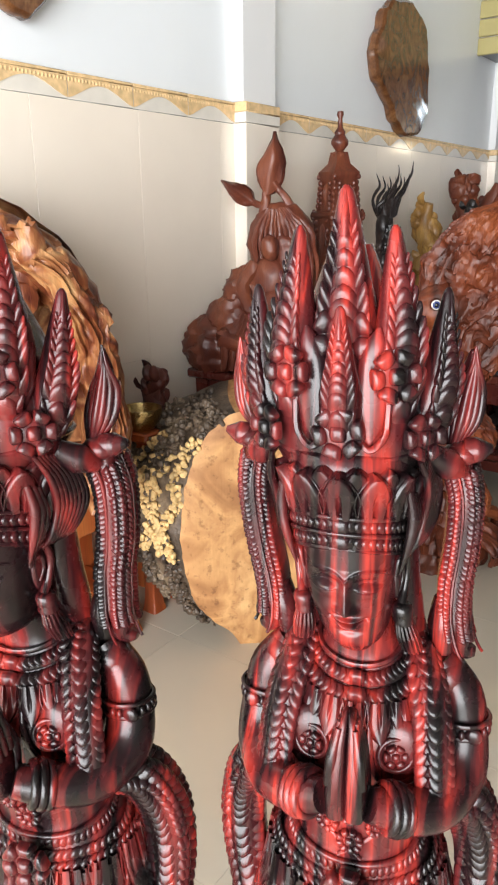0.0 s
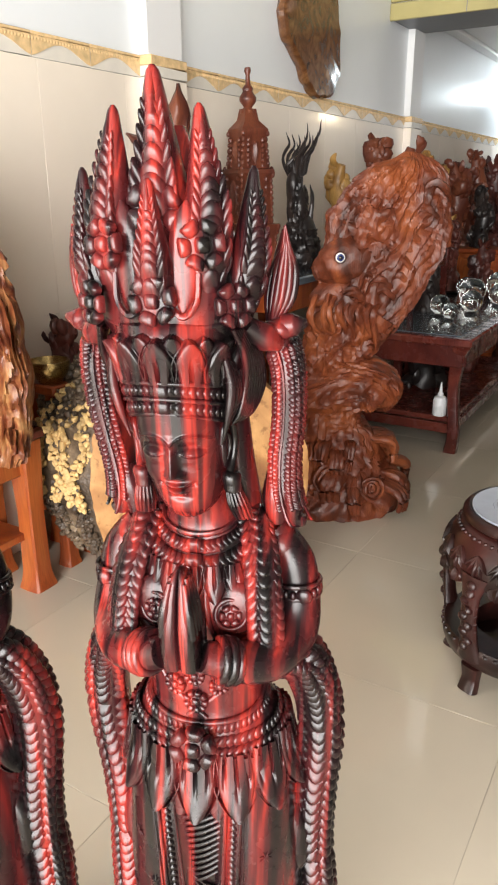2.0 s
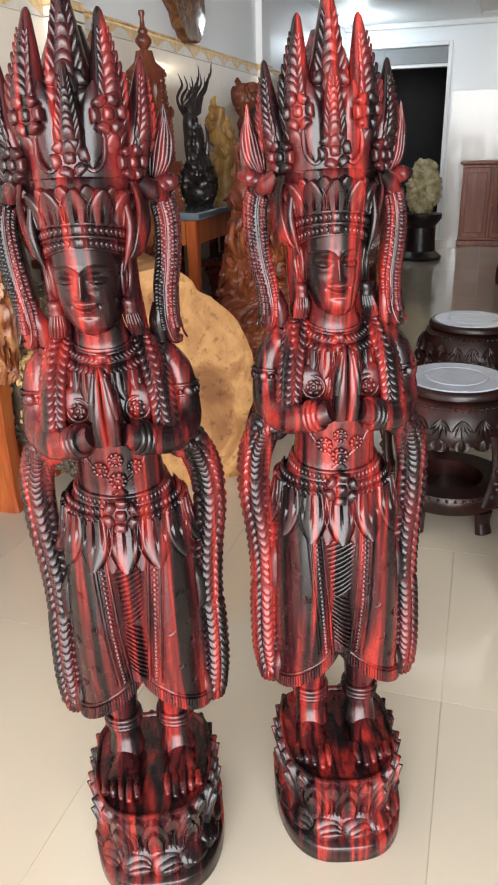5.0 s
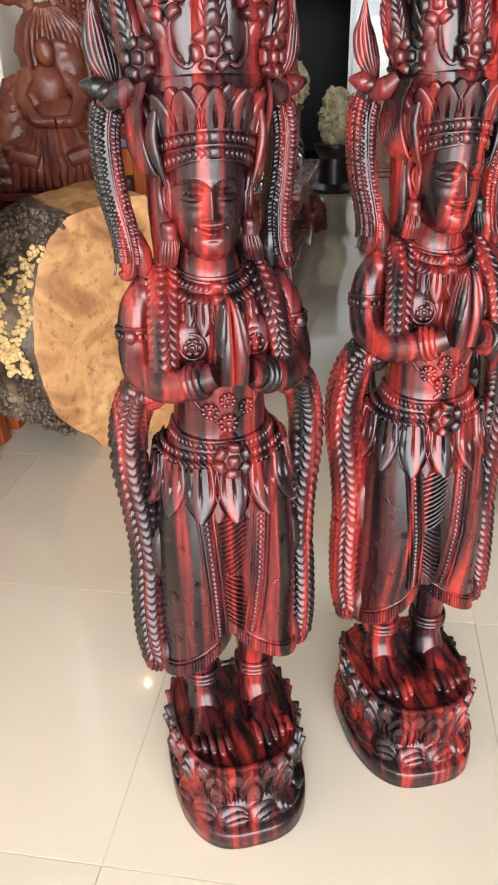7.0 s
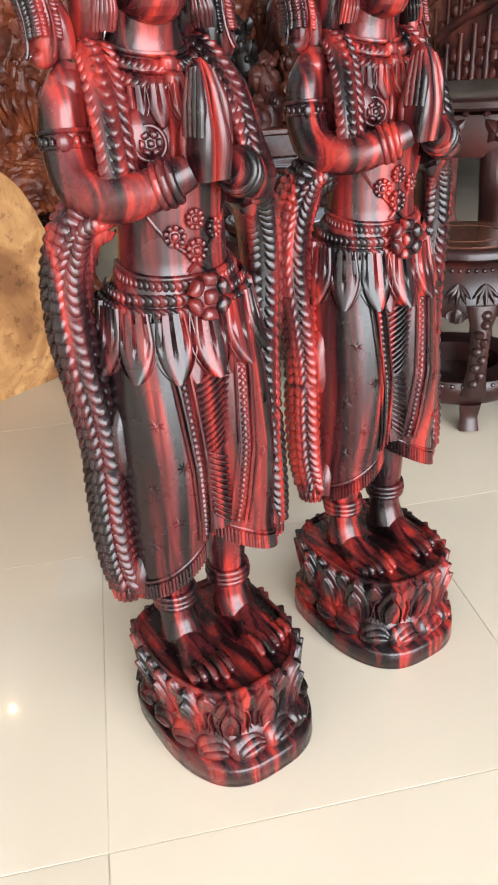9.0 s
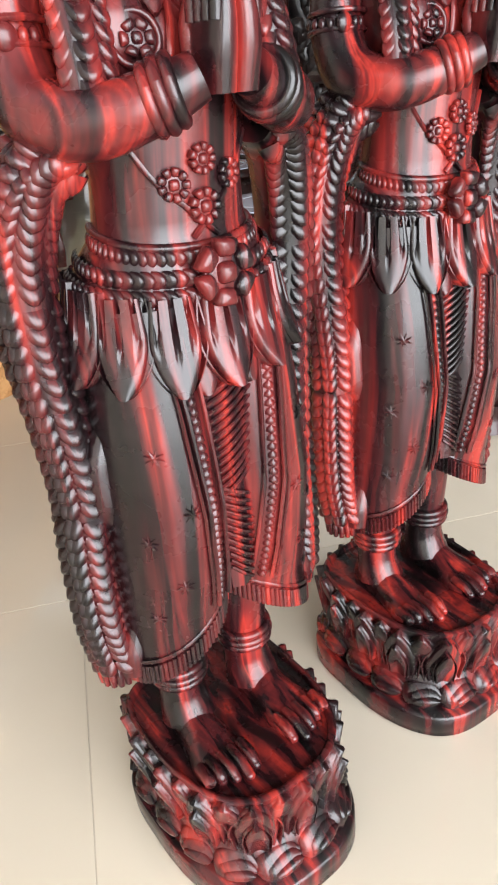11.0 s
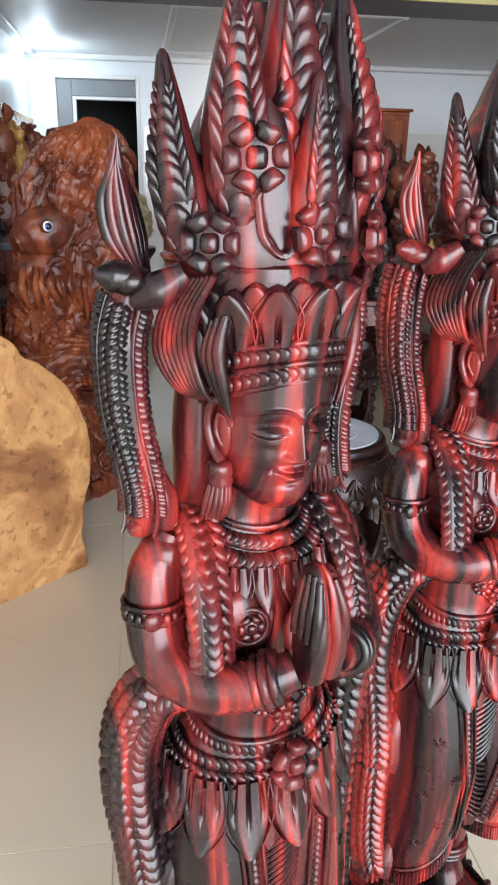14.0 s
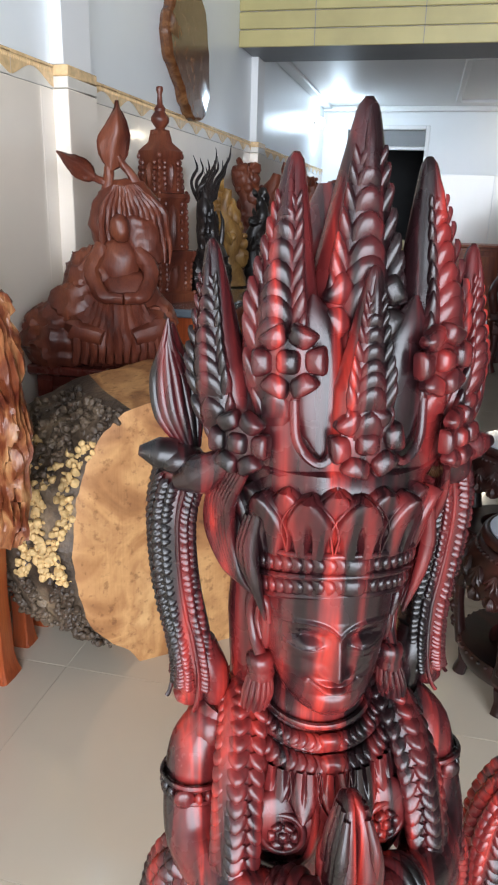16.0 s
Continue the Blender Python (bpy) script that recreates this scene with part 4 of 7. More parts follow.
        for k in range(6):
            u = (k - 2.5) / 2.5
            s.tube([F(sd * (0.082 + 0.004 * u), -0.006 - 0.003 * abs(u), 1.030), F(sd * (0.089 + 0.011 * u), -0.003 - 0.008 * abs(u), 1.050), F(sd * (0.093 + 0.010 * u), -0.005 - 0.008 * abs(u), 1.073), F(sd * (0.096 + 0.003 * u), -0.006, 1.096 - 0.004 * abs(u)), F(sd * 0.096, -0.004, 1.110)],
                   [0.0025, 0.0037, 0.0035, 0.0022, 0.0008], None, (0, -1, 0), 7)
        s.tube([F(sd * 0.083, -0.016, 1.026), F(sd * 0.089, -0.016, 1.055), F(sd * 0.092, -0.016, 1.085), F(sd * 0.094, -0.010, 1.106)], [0.007, 0.011, 0.008, 0.002], [0.008, 0.009, 0.007, 0.002], (0, -1, 0), 12)
    head(s, turn)
    # diadem: two rows of scales, a ring of lotus petals
    def dip(a, z):
        return min(0.026, 0.020 * (1 - math.cos(a))) * max(0.0, min(1.0, (1.040 - z) / 0.07))

    s.grid([[F(rx * math.sin(a), 0.017 + rf * math.cos(a), z - dip(a, z)) for a in np.linspace(-math.pi, math.pi, 48, endpoint=False)] for z, rx, rf in
            ((0.964, 0.044, 0.050), (0.971, 0.0470, 0.0515), (0.979, 0.0485, 0.0525), (0.981, 0.0480, 0.0515), (0.991, 0.0500, 0.0540), (0.993, 0.049, 0.053), (1.020, 0.053, 0.054), (1.036, 0.056, 0.053), (1.045, 0.040, 0.035))], True, True)
    for z0, R, Rf in ((0.9715, 0.0470, 0.0520), (0.9855, 0.0495, 0.0540)):
        garland(s, lambda a: (F(R * math.sin(a), 0.017 + Rf * math.cos(a), z0 - dip(a, z0)), unit(F(math.sin(a), math.cos(a), 0.05))), 1.75, 14, 0.0118, 0.0030)
    for z0, R in ((0.9648, 0.0470), (0.9785, 0.0498), (0.9920, 0.0515)):
        s.tube([F(R * math.sin(a), 0.017 + (R + 0.0045) * math.cos(a), z0 - dip(a, z0)) for a in np.linspace(-1.9, 1.9, 40)], 0.0019, None, (0, 0, 1), 6)
    for layer in (1, 0):
        for i in range(-3 - layer, 4):
            a = (i + 0.5 * layer) * 0.50
            out = F(math.sin(a), math.cos(a), 0)
            p = F(0.0500 * math.sin(a), 0.017 + 0.0540 * math.cos(a), 0.991 - 0.8 * dip(a, 0.99)) - out * (0.001 + 0.003 * layer)
            s.tongue(p, F(0, 0, 1) + out * 0.12, out, 0.0345, 0.038 + 0.003 * layer, 0.0085 - 0.002 * layer, 3, 0.003, 0.45)
    # crown: core, flat panels, flowers, points
    s.grid([[F(rx * math.sin(a), cf + rf * math.cos(a), z) for a in np.linspace(0, 2 * math.pi, 40, endpoint=False)] for z, rx, rf, cf in
            ((1.022, 0.060, 0.054, 0.006), (1.036, 0.068, 0.057, 0.008), (1.060, 0.067, 0.056, 0.008), (1.090, 0.060, 0.051, 0.007), (1.120, 0.046, 0.043, 0.005), (1.150, 0.030, 0.030, 0.004), (1.185, 0.016, 0.016, 0.004))], True, True)
    s.tube([F(0.0665 * math.sin(a), 0.006 + 0.0575 * math.cos(a), 1.036 - 0.004 * math.cos(2 * a)) for a in np.linspace(-2.2, 2.2, 40)], [0.0028] * 40, None, (0, 0, 1), 6)
    spike(s, (0, 0.030, 1.070), (0, 0.030, 1.226), 0.0260, 0.95, 12)
    s.rosette(F(0, 0.050, 1.124), F(0, 1, 0.1), 0.0225, 6, 0.5)
    spike(s, (0, 0.062, 1.044), (0, 0.0625, 1.146), 0.0165, 0.9, 11)
    s.rosette(F(0, 0.072, 1.057), F(0, 1, 0.05), 0.0200, 6, 0.2)
    for sd in (-1, 1):
        d = F(sd * 0.5, 1, 0)
        spike(s, (sd * 0.0375, 0.042, 1.060), (sd * 0.0350, 0.029, 1.199), 0.0215, 0.95, 13, sd * 0.003, (sd * 0.5, 1))
        s.rosette(F(sd * 0.0400, 0.062, 1.098), F(sd * 0.5, 1, 0.05), 0.0195, 6, 0.1)
        spike(s, (sd * 0.060, 0.024, 1.040), (sd * 0.074, 0.012, 1.155), 0.0175, 0.95, 12, sd * 0.003, (sd * 0.9, 1))
        s.rosette(F(sd * 0.061, 0.048, 1.051), F(sd * 0.8, 1, 0.05), 0.0180, 6, 0.0)
        # plain raised panel with a rim between the flowers
        c = F(sd * 0.021, 0.0620, 1.046)
        s.leaf(c, F(sd * 0.08, -0.10, 1), F(sd * 0.25, 1, 0), 0.030, 0.085, 0.006, 0.15, 0, 9, 8)
        s.tube([F(sd * 0.011, 0.0645, 1.080), F(sd * 0.012, 0.0670, 1.056), F(sd * 0.022, 0.0670, 1.044), F(sd * 0.033, 0.0620, 1.054), F(sd * 0.035, 0.0570, 1.076)], 0.0028, None, (0, -1, 0), 6)
    # the stance: how far each height sways to the side and forward, and how wide it is cut
    pts = np.concatenate(s.v)
    z = pts[:, 2]
    hs = (0.0, 0.25, 0.63, 0.77, 0.83, 0.91, 1.06, 1.24)
    hf = (0.0, 0.25, 0.63, 0.77, 0.83, 0.87, 0.92, 0.97, 1.05, 1.24)
    pts[:, 0] *= np.interp(z, (0.0, 0.80, 0.88, 1.24), (1.0, 1.0, wide, wide))
    pts[:, 0] += np.interp(z, hs, sway)
    pts[:, 1] -= np.interp(z, hf, lean)
    s.v = [pts]
    return s


def smooth_table(tab, k):
    t = tab[np.argsort(tab[:, 0])]
    z = np.linspace(t[0, 0], t[-1, 0], k)
    return np.stack([z] + [np.interp(z, t[:, 0], t[:, i]) for i in range(1, t.shape[1])], 1)


thing("statue", figure((0.026, 0.022, 0.009, 0.008, 0.0075, -0.0024, -0.010, -0.016), (0.005, 0.003, 0.0, -0.004, -0.004, 0.000, 0.000, 0.002, 0.0, 0.0), 0.97, 0.03), M_STATUE,
      "tall red and black striped rosewood standing figure, palms pressed together", "statue", "pair of praying figures", at=pose(-0.2525, 0.5087, 0, 0, 0, 20.0), angle=60)
thing("statue", figure((0.022, 0.016, 0.0134, 0.0095, 0.007, 0.0, 0.0, 0.003), (-0.018, -0.020, -0.016, -0.012, -0.010, -0.003, -0.001, 0.001, 0.0, 0.0), 1.02, -0.08), M_STATUE_DARK,
      "tall darker black and red rosewood standing figure, palms pressed together", "statue", "pair of praying figures", at=pose(-0.5117, 0.346, 0, 0, 0, 23.0), angle=60)

# ---- the room ----
WX, EX, SY, NY, HIGH = -1.65, 3.6, -3.1, 8.38, 3.1
LOFT_Y, LOFT_Z = 4.6, 2.20


def slab(name, lo, hi, mat, label, category, bev=0.0):
    return thing(name, Shape().box(lo, hi, bev), mat, label, category, kind="structure")


floor = slab("floor", (WX - 0.15, SY - 0.15, -0.12), (EX + 0.15, NY + 0.15, -0.0012), M_GROUT, "floor of polished cream tiles with thin grey joints", "floor")
wall_west = slab("wall_west", (WX - 0.15, SY - 0.15, -0.1), (WX, NY + 0.15, HIGH), M_WALL, "pale blue-white painted wall above a glazed dado", "wall")
# east wall is out of view; its dark colour only limits bounce
slab("wall_east", (EX, SY - 0.15, -0.1), (EX + 0.15, NY + 0.15, HIGH), M_UNSEEN, "unseen side wall, dark grey to hold down bounced light", "wall")
DX0, DX1, DZ = -1.42, -0.55, 1.99
north = base("wall_north", "white end wall with a dark doorway", "wall", kind="structure")
part("wall_left_of_door", Shape().box((WX, NY, -0.1), (DX0, NY + 0.15, LOFT_Z + 0.9), 0), M_WALL, north)
part("wall_right_of_door", Shape().box((DX1, NY, -0.1), (EX, NY + 0.15, LOFT_Z + 0.9), 0), M_WALL, north)
part("wall_over_door", Shape().box((DX0, NY, DZ), (DX1, NY + 0.15, LOFT_Z + 0.9), 0), M_WALL, north)
for i in range(6):
    part("dado_panel", Shape().box((DX1 + 0.06 + 0.68 * i, NY - 0.010, 0.0), (DX1 + 0.06 + 0.68 * i + 0.676, NY - 0.001, 1.54), 0.002), M_BACKWALL, north)
south = base("wall_south", "front wall with the wide open shop front", "wall", kind="structure")
part("wall_pier", Shape().box((WX, SY - 0.15, -0.1), (-1.25, SY, HIGH), 0), M_WALL, south)
part("wall_pier", Shape().box((3.4, SY - 0.15, -0.1), (EX, SY, HIGH), 0), M_WALL, south)
part("lintel", Shape().box((-1.25, SY - 0.15, 2.7), (3.4, SY, HIGH), 0), M_WALL, south)
# front ceiling is out of view, darkened like the east wall against bounce
slab("ceiling", (WX, SY, HIGH), (EX, LOFT_Y, HIGH + 0.1), M_UNSEEN, "unseen front ceiling, dark grey to hold down bounced light", "ceiling")
loft = Shape().box((WX, LOFT_Y + 0.5, LOFT_Z), (EX, NY, LOFT_Z + 0.12), 0)
loft.box((WX, NY - 0.10, LOFT_Z - 0.05), (EX, NY, LOFT_Z), 0.01)
loft.box((WX, LOFT_Y + 0.5, LOFT_Z - 0.03), (WX + 0.10, NY - 0.1, LOFT_Z), 0.01)
for x in (-0.30, 1.4):
    loft.box((x, LOFT_Y + 1.1, LOFT_Z - 0.030), (x + 0.05, NY - 0.5, LOFT_Z), 0.008)
for y in (LOFT_Y + 1.1, NY - 0.55):
    loft.box((-0.25, y, LOFT_Z - 0.028), (1.4, y + 0.05, LOFT_Z), 0.008)
thing("ceiling_under_loft", loft, M_WHITE, "white plaster ceiling under the loft with raised trim", "ceiling", kind="structure")
beam = base("beam", "gold-painted boarded beam along the loft edge", "beam", kind="structure")
for i in range(5):
    z = 2.065 + 0.095 * i
    part("board", Shape().box((WX, LOFT_Y - 0.02, z), (EX, LOFT_Y, z + 0.091), 0.004), M_BEAM, beam)
part("soffit", Shape().box((WX, LOFT_Y, 2.075), (EX, LOFT_Y + 0.5, 2.12), 0.003), M_GREY, beam, "grey underside board")
part("upstand", Shape().box((WX, LOFT_Y, 2.122), (EX, LOFT_Y + 0.08, HIGH), 0), M_WHITE, beam)
for x in np.arange(-1.2, 3.5, 0.62):
    part("joint_strip", Shape().box((x, LOFT_Y - 0.023, 2.066), (x + 0.004, LOFT_Y - 0.0205, 2.53), 0), M_GREY, beam)
# pilasters on the west wall
for i, y in enumerate((2.205, 4.92)):
    pil = base("pilaster", "shallow white wall pilaster with tiled lower part", "pilaster", "wall pilasters", "structure")
    part("shaft", Shape().box((WX, y, 1.575), (WX + 0.045, y + 0.20, HIGH if y < LOFT_Y else LOFT_Z), 0.002), M_WHITE, pil)
    part("tiled_foot", Shape().box((WX, y - 0.006, 0), (WX + 0.060, y + 0.206, 1.505), 0.003), M_DADO, pil)
    part("border", Shape().box((WX, y - 0.007, 1.541), (WX + 0.062, y + 0.207, 1.573), 0.003), M_BORDER, pil)
    part("pale_border", Shape().box((WX, y - 0.007, 1.507), (WX + 0.061, y + 0.207, 1.540), 0.002), M_BORDER_PALE, pil)
# room shell behind the doorway; its darkness is painted on in near-black
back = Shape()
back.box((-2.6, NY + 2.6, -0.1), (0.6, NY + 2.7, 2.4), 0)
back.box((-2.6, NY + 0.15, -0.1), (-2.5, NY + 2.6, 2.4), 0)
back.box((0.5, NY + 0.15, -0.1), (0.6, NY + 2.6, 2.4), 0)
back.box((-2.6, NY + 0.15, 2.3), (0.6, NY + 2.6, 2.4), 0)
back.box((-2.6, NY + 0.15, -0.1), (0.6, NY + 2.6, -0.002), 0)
thing("wall_back_room", back, M_VOID, "room shell behind the doorway, its darkness painted on in near-black", "wall", kind="structure")
door = base("door_1", "grey door frame round a dark open doorway", "door frame", kind="structure")
part("jamb", Shape().box((DX0 - 0.05, NY - 0.02, 0), (DX0 + 0.035, NY + 0.16, DZ + 0.03), 0.004), M_WHITE, door)
part("jamb", Shape().box((DX1 - 0.012, NY - 0.014, 0), (DX1 + 0.030, NY + 0.16, DZ + 0.03), 0.004), M_WHITE, door)
part("head", Shape().box((DX0 + 0.035, NY - 0.02, DZ - 0.01), (DX1 - 0.012, NY + 0.16, DZ + 0.03), 0.004), M_WHITE, door)
part("inner_jamb", Shape().box((DX0 + 0.036, NY + 0.03, 0), (DX0 + 0.19, NY + 0.13, DZ - 0.012), 0.004), M_GREY, door, "dark grey inner jamb")
part("inner_head", Shape().box((DX0 + 0.19, NY + 0.03, 1.82), (DX1 - 0.013, NY + 0.13, DZ - 0.012), 0.004), M_GREY, door, "dark grey inner head")
part("inner_casing", Shape().box((DX0 + 0.19, NY + 0.05, 0), (DX0 + 0.23, NY + 0.14, 1.82), 0.004), M_WHITE, door)
part("inner_rail", Shape().box((DX0 + 0.23, NY + 0.05, 1.785), (DX1 - 0.014, NY + 0.14, 1.82), 0.004), M_WHITE, door)
slab("pavement", (-12, -16, -0.30), (14, SY - 0.16, -0.06), M_GREY, "grey pavement in front of the shop", "pavement")


# ---- carved figures, trees of root and other sculpture ----
def clump(s, c, r, seed, count=14, size=0.35, slot=0):
    """A cluster of knobs and folds round a centre."""
    rnd = random.Random(seed)
    for _ in range(count):
        d = unit([rnd.gauss(0, 1), rnd.gauss(0, 1), rnd.gauss(0, 1)])
        k = size * rnd.uniform(0.5, 1.1)
        s.ball(np.asarray(c) + d * np.asarray(r) * rnd.uniform(0.75, 1.0), np.asarray(r) * arr(k * rnd.uniform(0.7, 1.2), k * rnd.uniform(0.7, 1.2), k * rnd.uniform(0.8, 1.6)), 10, 7, slot=slot)
    return s


def folds(s, c, r, seed, count=24, length=0.5, slot=0):
    """Carved leaf-like folds lying on an egg shape."""
    rnd = random.Random(seed)
    for _ in range(count):
        d = unit([rnd.gauss(0, 1), rnd.gauss(0, 1), rnd.gauss(0, 1)])
        n = unit(d / np.asarray(r))
        t = unit(np.cross(n, unit([rnd.gauss(0, 1), rnd.gauss(0, 1), rnd.gauss(0, 0.6)])))
        m = float(np.mean(r))
        s.leaf(np.asarray(c) + d * np.asarray(r) * 0.96, t, n, m * rnd.uniform(0.2, 0.45), m * length * rnd.uniform(0.7, 1.5), m * rnd.uniform(0.10, 0.2), rnd.uniform(0.2, 0.9), 1, 7, 6, slot=slot)
    return s


def egg(s, c, r, n=28, m=20, rot=None, slot=0):
    return s.ball(c, r, n, m, rot, slot)


def tilt(deg, axis="y"):
    return np.array(Matrix.Rotation(radians(deg), 3, axis.upper()))


def gnarl(s, c, r, rot=None, depth=0.12, freq=7.0, seed=0.0, n=56, m=40, slot=0):
    """An egg shape worked into gnarled ridges and hollows."""
    th = np.linspace(0.02, math.pi - 0.02, m)
    ph = np.linspace(0, 2 * math.pi, n, endpoint=False)
    r = np.asarray(r, float)
    rows = []
    for t in th:
        row = []
        for q in ph:
            d = arr(math.sin(t) * math.cos(q), math.sin(t) * math.sin(q), math.cos(t))
            w = d * r
            v = Vector(w) * freq * 3 + Vector((seed, seed, seed))
            warp = noise.noise_vector(v * 0.5)
            k = 1 - abs(noise.noise(v + warp * 1.6)) * 2.2
            k += 0.45 * (1 - abs(noise.noise(v * 2.3 + warp)) * 2.0)
            p = d * r * (1 + depth * (k - 0.7))
            row.append((np.asarray(rot) @ p if rot is not None else p) + np.asarray(c, float))
        rows.append(row)
    return s.grid(rows, True, True, slot)


def flow(s, path, rx, ry, depth, strands, seed, n=150, m=90, twist=0.0, slot=0):
    """A thick winding body whose skin is carved into flowing strands along it."""
    p = smooth_path(path, m)
    rx, ry = spread(rx, m), spread(ry, m)
    tang = np.gradient(p, axis=0)
    rows = []
    for i in range(m):
        t = unit(tang[i])
        side = unit(np.cross(t, (0, -1, 0)))
        up = unit(np.cross(side, t))
        row = []
        for a in np.linspace(0, 2 * math.pi, n, endpoint=False):
            v = Vector((math.cos(a) * 2.0, math.sin(a) * 2.0, i / m * 3.0)) + Vector((seed, 0, seed))
            w = noise.noise(v) * 2.4 + noise.noise(v * 2.2) * 0.9
            k = abs(math.sin(strands * 0.5 * (a + twist * i / m) + w * 2.2)) ** 0.7 - 0.55
            k += 0.5 * (abs(math.sin(strands * 1.2 * (a + twist * i / m) + w * 4.0)) - 0.5)
            lobe = 1 + 0.10 * noise.noise(Vector((math.cos(a) * 1.5, math.sin(a) * 1.5, i / m * 9 + seed)))
            g = lobe + depth * k
            row.append(p[i] + side * rx[i] * g * math.cos(a) + up * ry[i] * g * math.sin(a))
        rows.append(row)
    return s.grid(rows, True, True, slot)


def fish_sculpture():
    s = Shape()
    # foot: rolling waves that curl over at their ends
    flow(s, [arr(-0.02, 0.0, 0.0), arr(-0.02, 0, 0.12), arr(-0.03, 0, 0.24), arr(-0.04, 0, 0.33), arr(-0.03, 0, 0.40)], [0.23, 0.21, 0.16, 0.12, 0.10], [0.17, 0.16, 0.13, 0.10, 0.09], 0.10, 14, 1.3, 130, 50, 2.6)
    flow(s, [arr(-0.17, 0.0, 0.40), arr(-0.06, -0.01, 0.46), arr(0.05, -0.01, 0.48), arr(0.13, -0.01, 0.45), arr(0.165, 0, 0.40)], [0.08, 0.10, 0.105, 0.09, 0.04], [0.08, 0.11, 0.115, 0.10, 0.05], 0.10, 16, 4.1, 110, 60, 1.2)
    flow(s, [arr(-0.05, 0, 0.50), arr(-0.04, 0, 0.58), arr(-0.01, 0, 0.66), arr(0.05, 0, 0.76)], [0.12, 0.105, 0.13, 0.14], [0.09, 0.085, 0.09, 0.09], 0.14, 14, 6.4, 110, 50, 1.8)
    rnd = random.Random(8)
    for i in range(13):
        a = -2.9 + 0.30 * i
        d = arr(math.cos(a), math.sin(a), 0)
        p = arr(0.17 * math.cos(a), 0.12 * math.sin(a), 0)
        for z, w, out in ((0.235, 0.030, 0.03), (0.150, 0.034, 0.07), (0.075, 0.036, 0.095)):
            if rnd.random() < 0.35:
                continue
            w *= rnd.uniform(0.7, 1.5)
            z, out = z + rnd.uniform(-0.03, 0.03), out * rnd.uniform(0.5, 1.3)
            q = d * out + np.cross(d, (0, 0, 1)) * rnd.uniform(-0.03, 0.03)
            tip = arr(0, 0, max(w * 0.5, z - 0.055))
            for k in (-0.45, 0.0, 0.45):
                e = np.cross(d, (0, 0, 1)) * k * w
                s.tube([p * 0.7 + e + arr(0, 0, z + 0.035), p + q * 0.5 + e + arr(0, 0, z + 0.028), p + q + e + arr(0, 0, z), p + q * 0.95 + e + tip], [w * 0.42, w * 0.48, w * 0.42, w * 0.24], None, (0, 0, 1), 9)
    for x, z, r in ((-0.05, 0.16, 0.055), (0.10, 0.12, 0.040)):
        for k in (1.0, 0.62, 0.28):
            s.ring((x, -0.155 + 0.02 * (1 - k), z), (0.1, -1, 0.15), r * k, r * 0.16, 24, 7)
    # body: a mane of strands swept up from the head
    flow(s, [arr(0.03, 0.01, 0.70), arr(0.08, 0.01, 0.84), arr(0.13, 0.01, 0.98), arr(0.17, 0.01, 1.09), arr(0.195, 0.01, 1.19), arr(0.20, 0.01, 1.245)], [0.13, 0.175, 0.195, 0.175, 0.115, 0.03], [0.075, 0.10, 0.105, 0.095, 0.065, 0.015], 0.15, 22, 11.0, 240, 130, 0.8)
    for i in range(30):
        q = i / 42
        c = arr(0.05 + 0.19 * q, -0.075 + 0.03 * q, 0.80 + 0.42 * q) + arr(rnd.uniform(-0.09, 0.05), 0, rnd.uniform(-0.06, 0.06))
        dx = rnd.uniform(0.06, 0.11)
        s.tube([c, c + arr(dx * 0.4, -0.012, dx * 0.2), c + arr(dx * 0.8, -0.004, -dx * 0.1), c + arr(dx, 0.02, -dx * 0.35)], [0.006, 0.013, 0.012, 0.003], None, (0, -1, 0), 8)
    gnarl(s, (-0.005, -0.030, 0.912), (0.118, 0.076, 0.080), tilt(-28), 0.035, 5.0, 3.0)
    gnarl(s, (0.085, 0.0, 0.99), (0.125, 0.105, 0.16), tilt(20), 0.16, 7.0, 6.0, 90, 64)
    s.tube([arr(-0.03, -0.02, 0.895), arr(-0.075, -0.03, 0.880), arr(-0.115, -0.04, 0.865)], [0.075, 0.055, 0.026], [0.066, 0.050, 0.024], (0, -1, 0), 18)
    s.tube([arr(-0.03, -0.02, 0.80), arr(-0.085, -0.03, 0.785), arr(-0.125, -0.04, 0.775)], [0.06, 0.042, 0.018], [0.05, 0.04, 0.018], (0, -1, 0), 14)
    for i in range(9):
        x = -0.12 + 0.026 * i + rnd.uniform(-0.012, 0.012)
        s.tube([arr(x + 0.02, -0.075, 0.80 - 0.004 * i), arr(x, -0.10, 0.74), arr(x + rnd.uniform(0, 0.03), -0.092, 0.69), arr(x + rnd.uniform(0.0, 0.06), -0.075, rnd.uniform(0.60, 0.67))], [0.010, 0.012, 0.009, 0.003], None, (0, -1, 0), 8)
    s.rough(9.0, 0.007, 2.0)
    s.rough(42.0, 0.004, 5.0)
    pts = np.concatenate(s.v)
    pts[:, 2] = np.maximum(pts[:, 2], 0)
    s.v = [pts]
    # eye set proud of the cheek
    s.ball((-0.040, -0.112, 0.925), (0.020, 0.014, 0.020), 18, 10, slot=0)
    s.ball((-0.040, -0.124, 0.925), (0.016, 0.008, 0.016), 18, 10, slot=1)
    s.ball((-0.040, -0.1295, 0.925), (0.012, 0.005, 0.012), 16, 8, slot=2)
    s.ball((-0.040, -0.1335, 0.925), (0.007, 0.003, 0.007), 14, 8, slot=3)
    return s


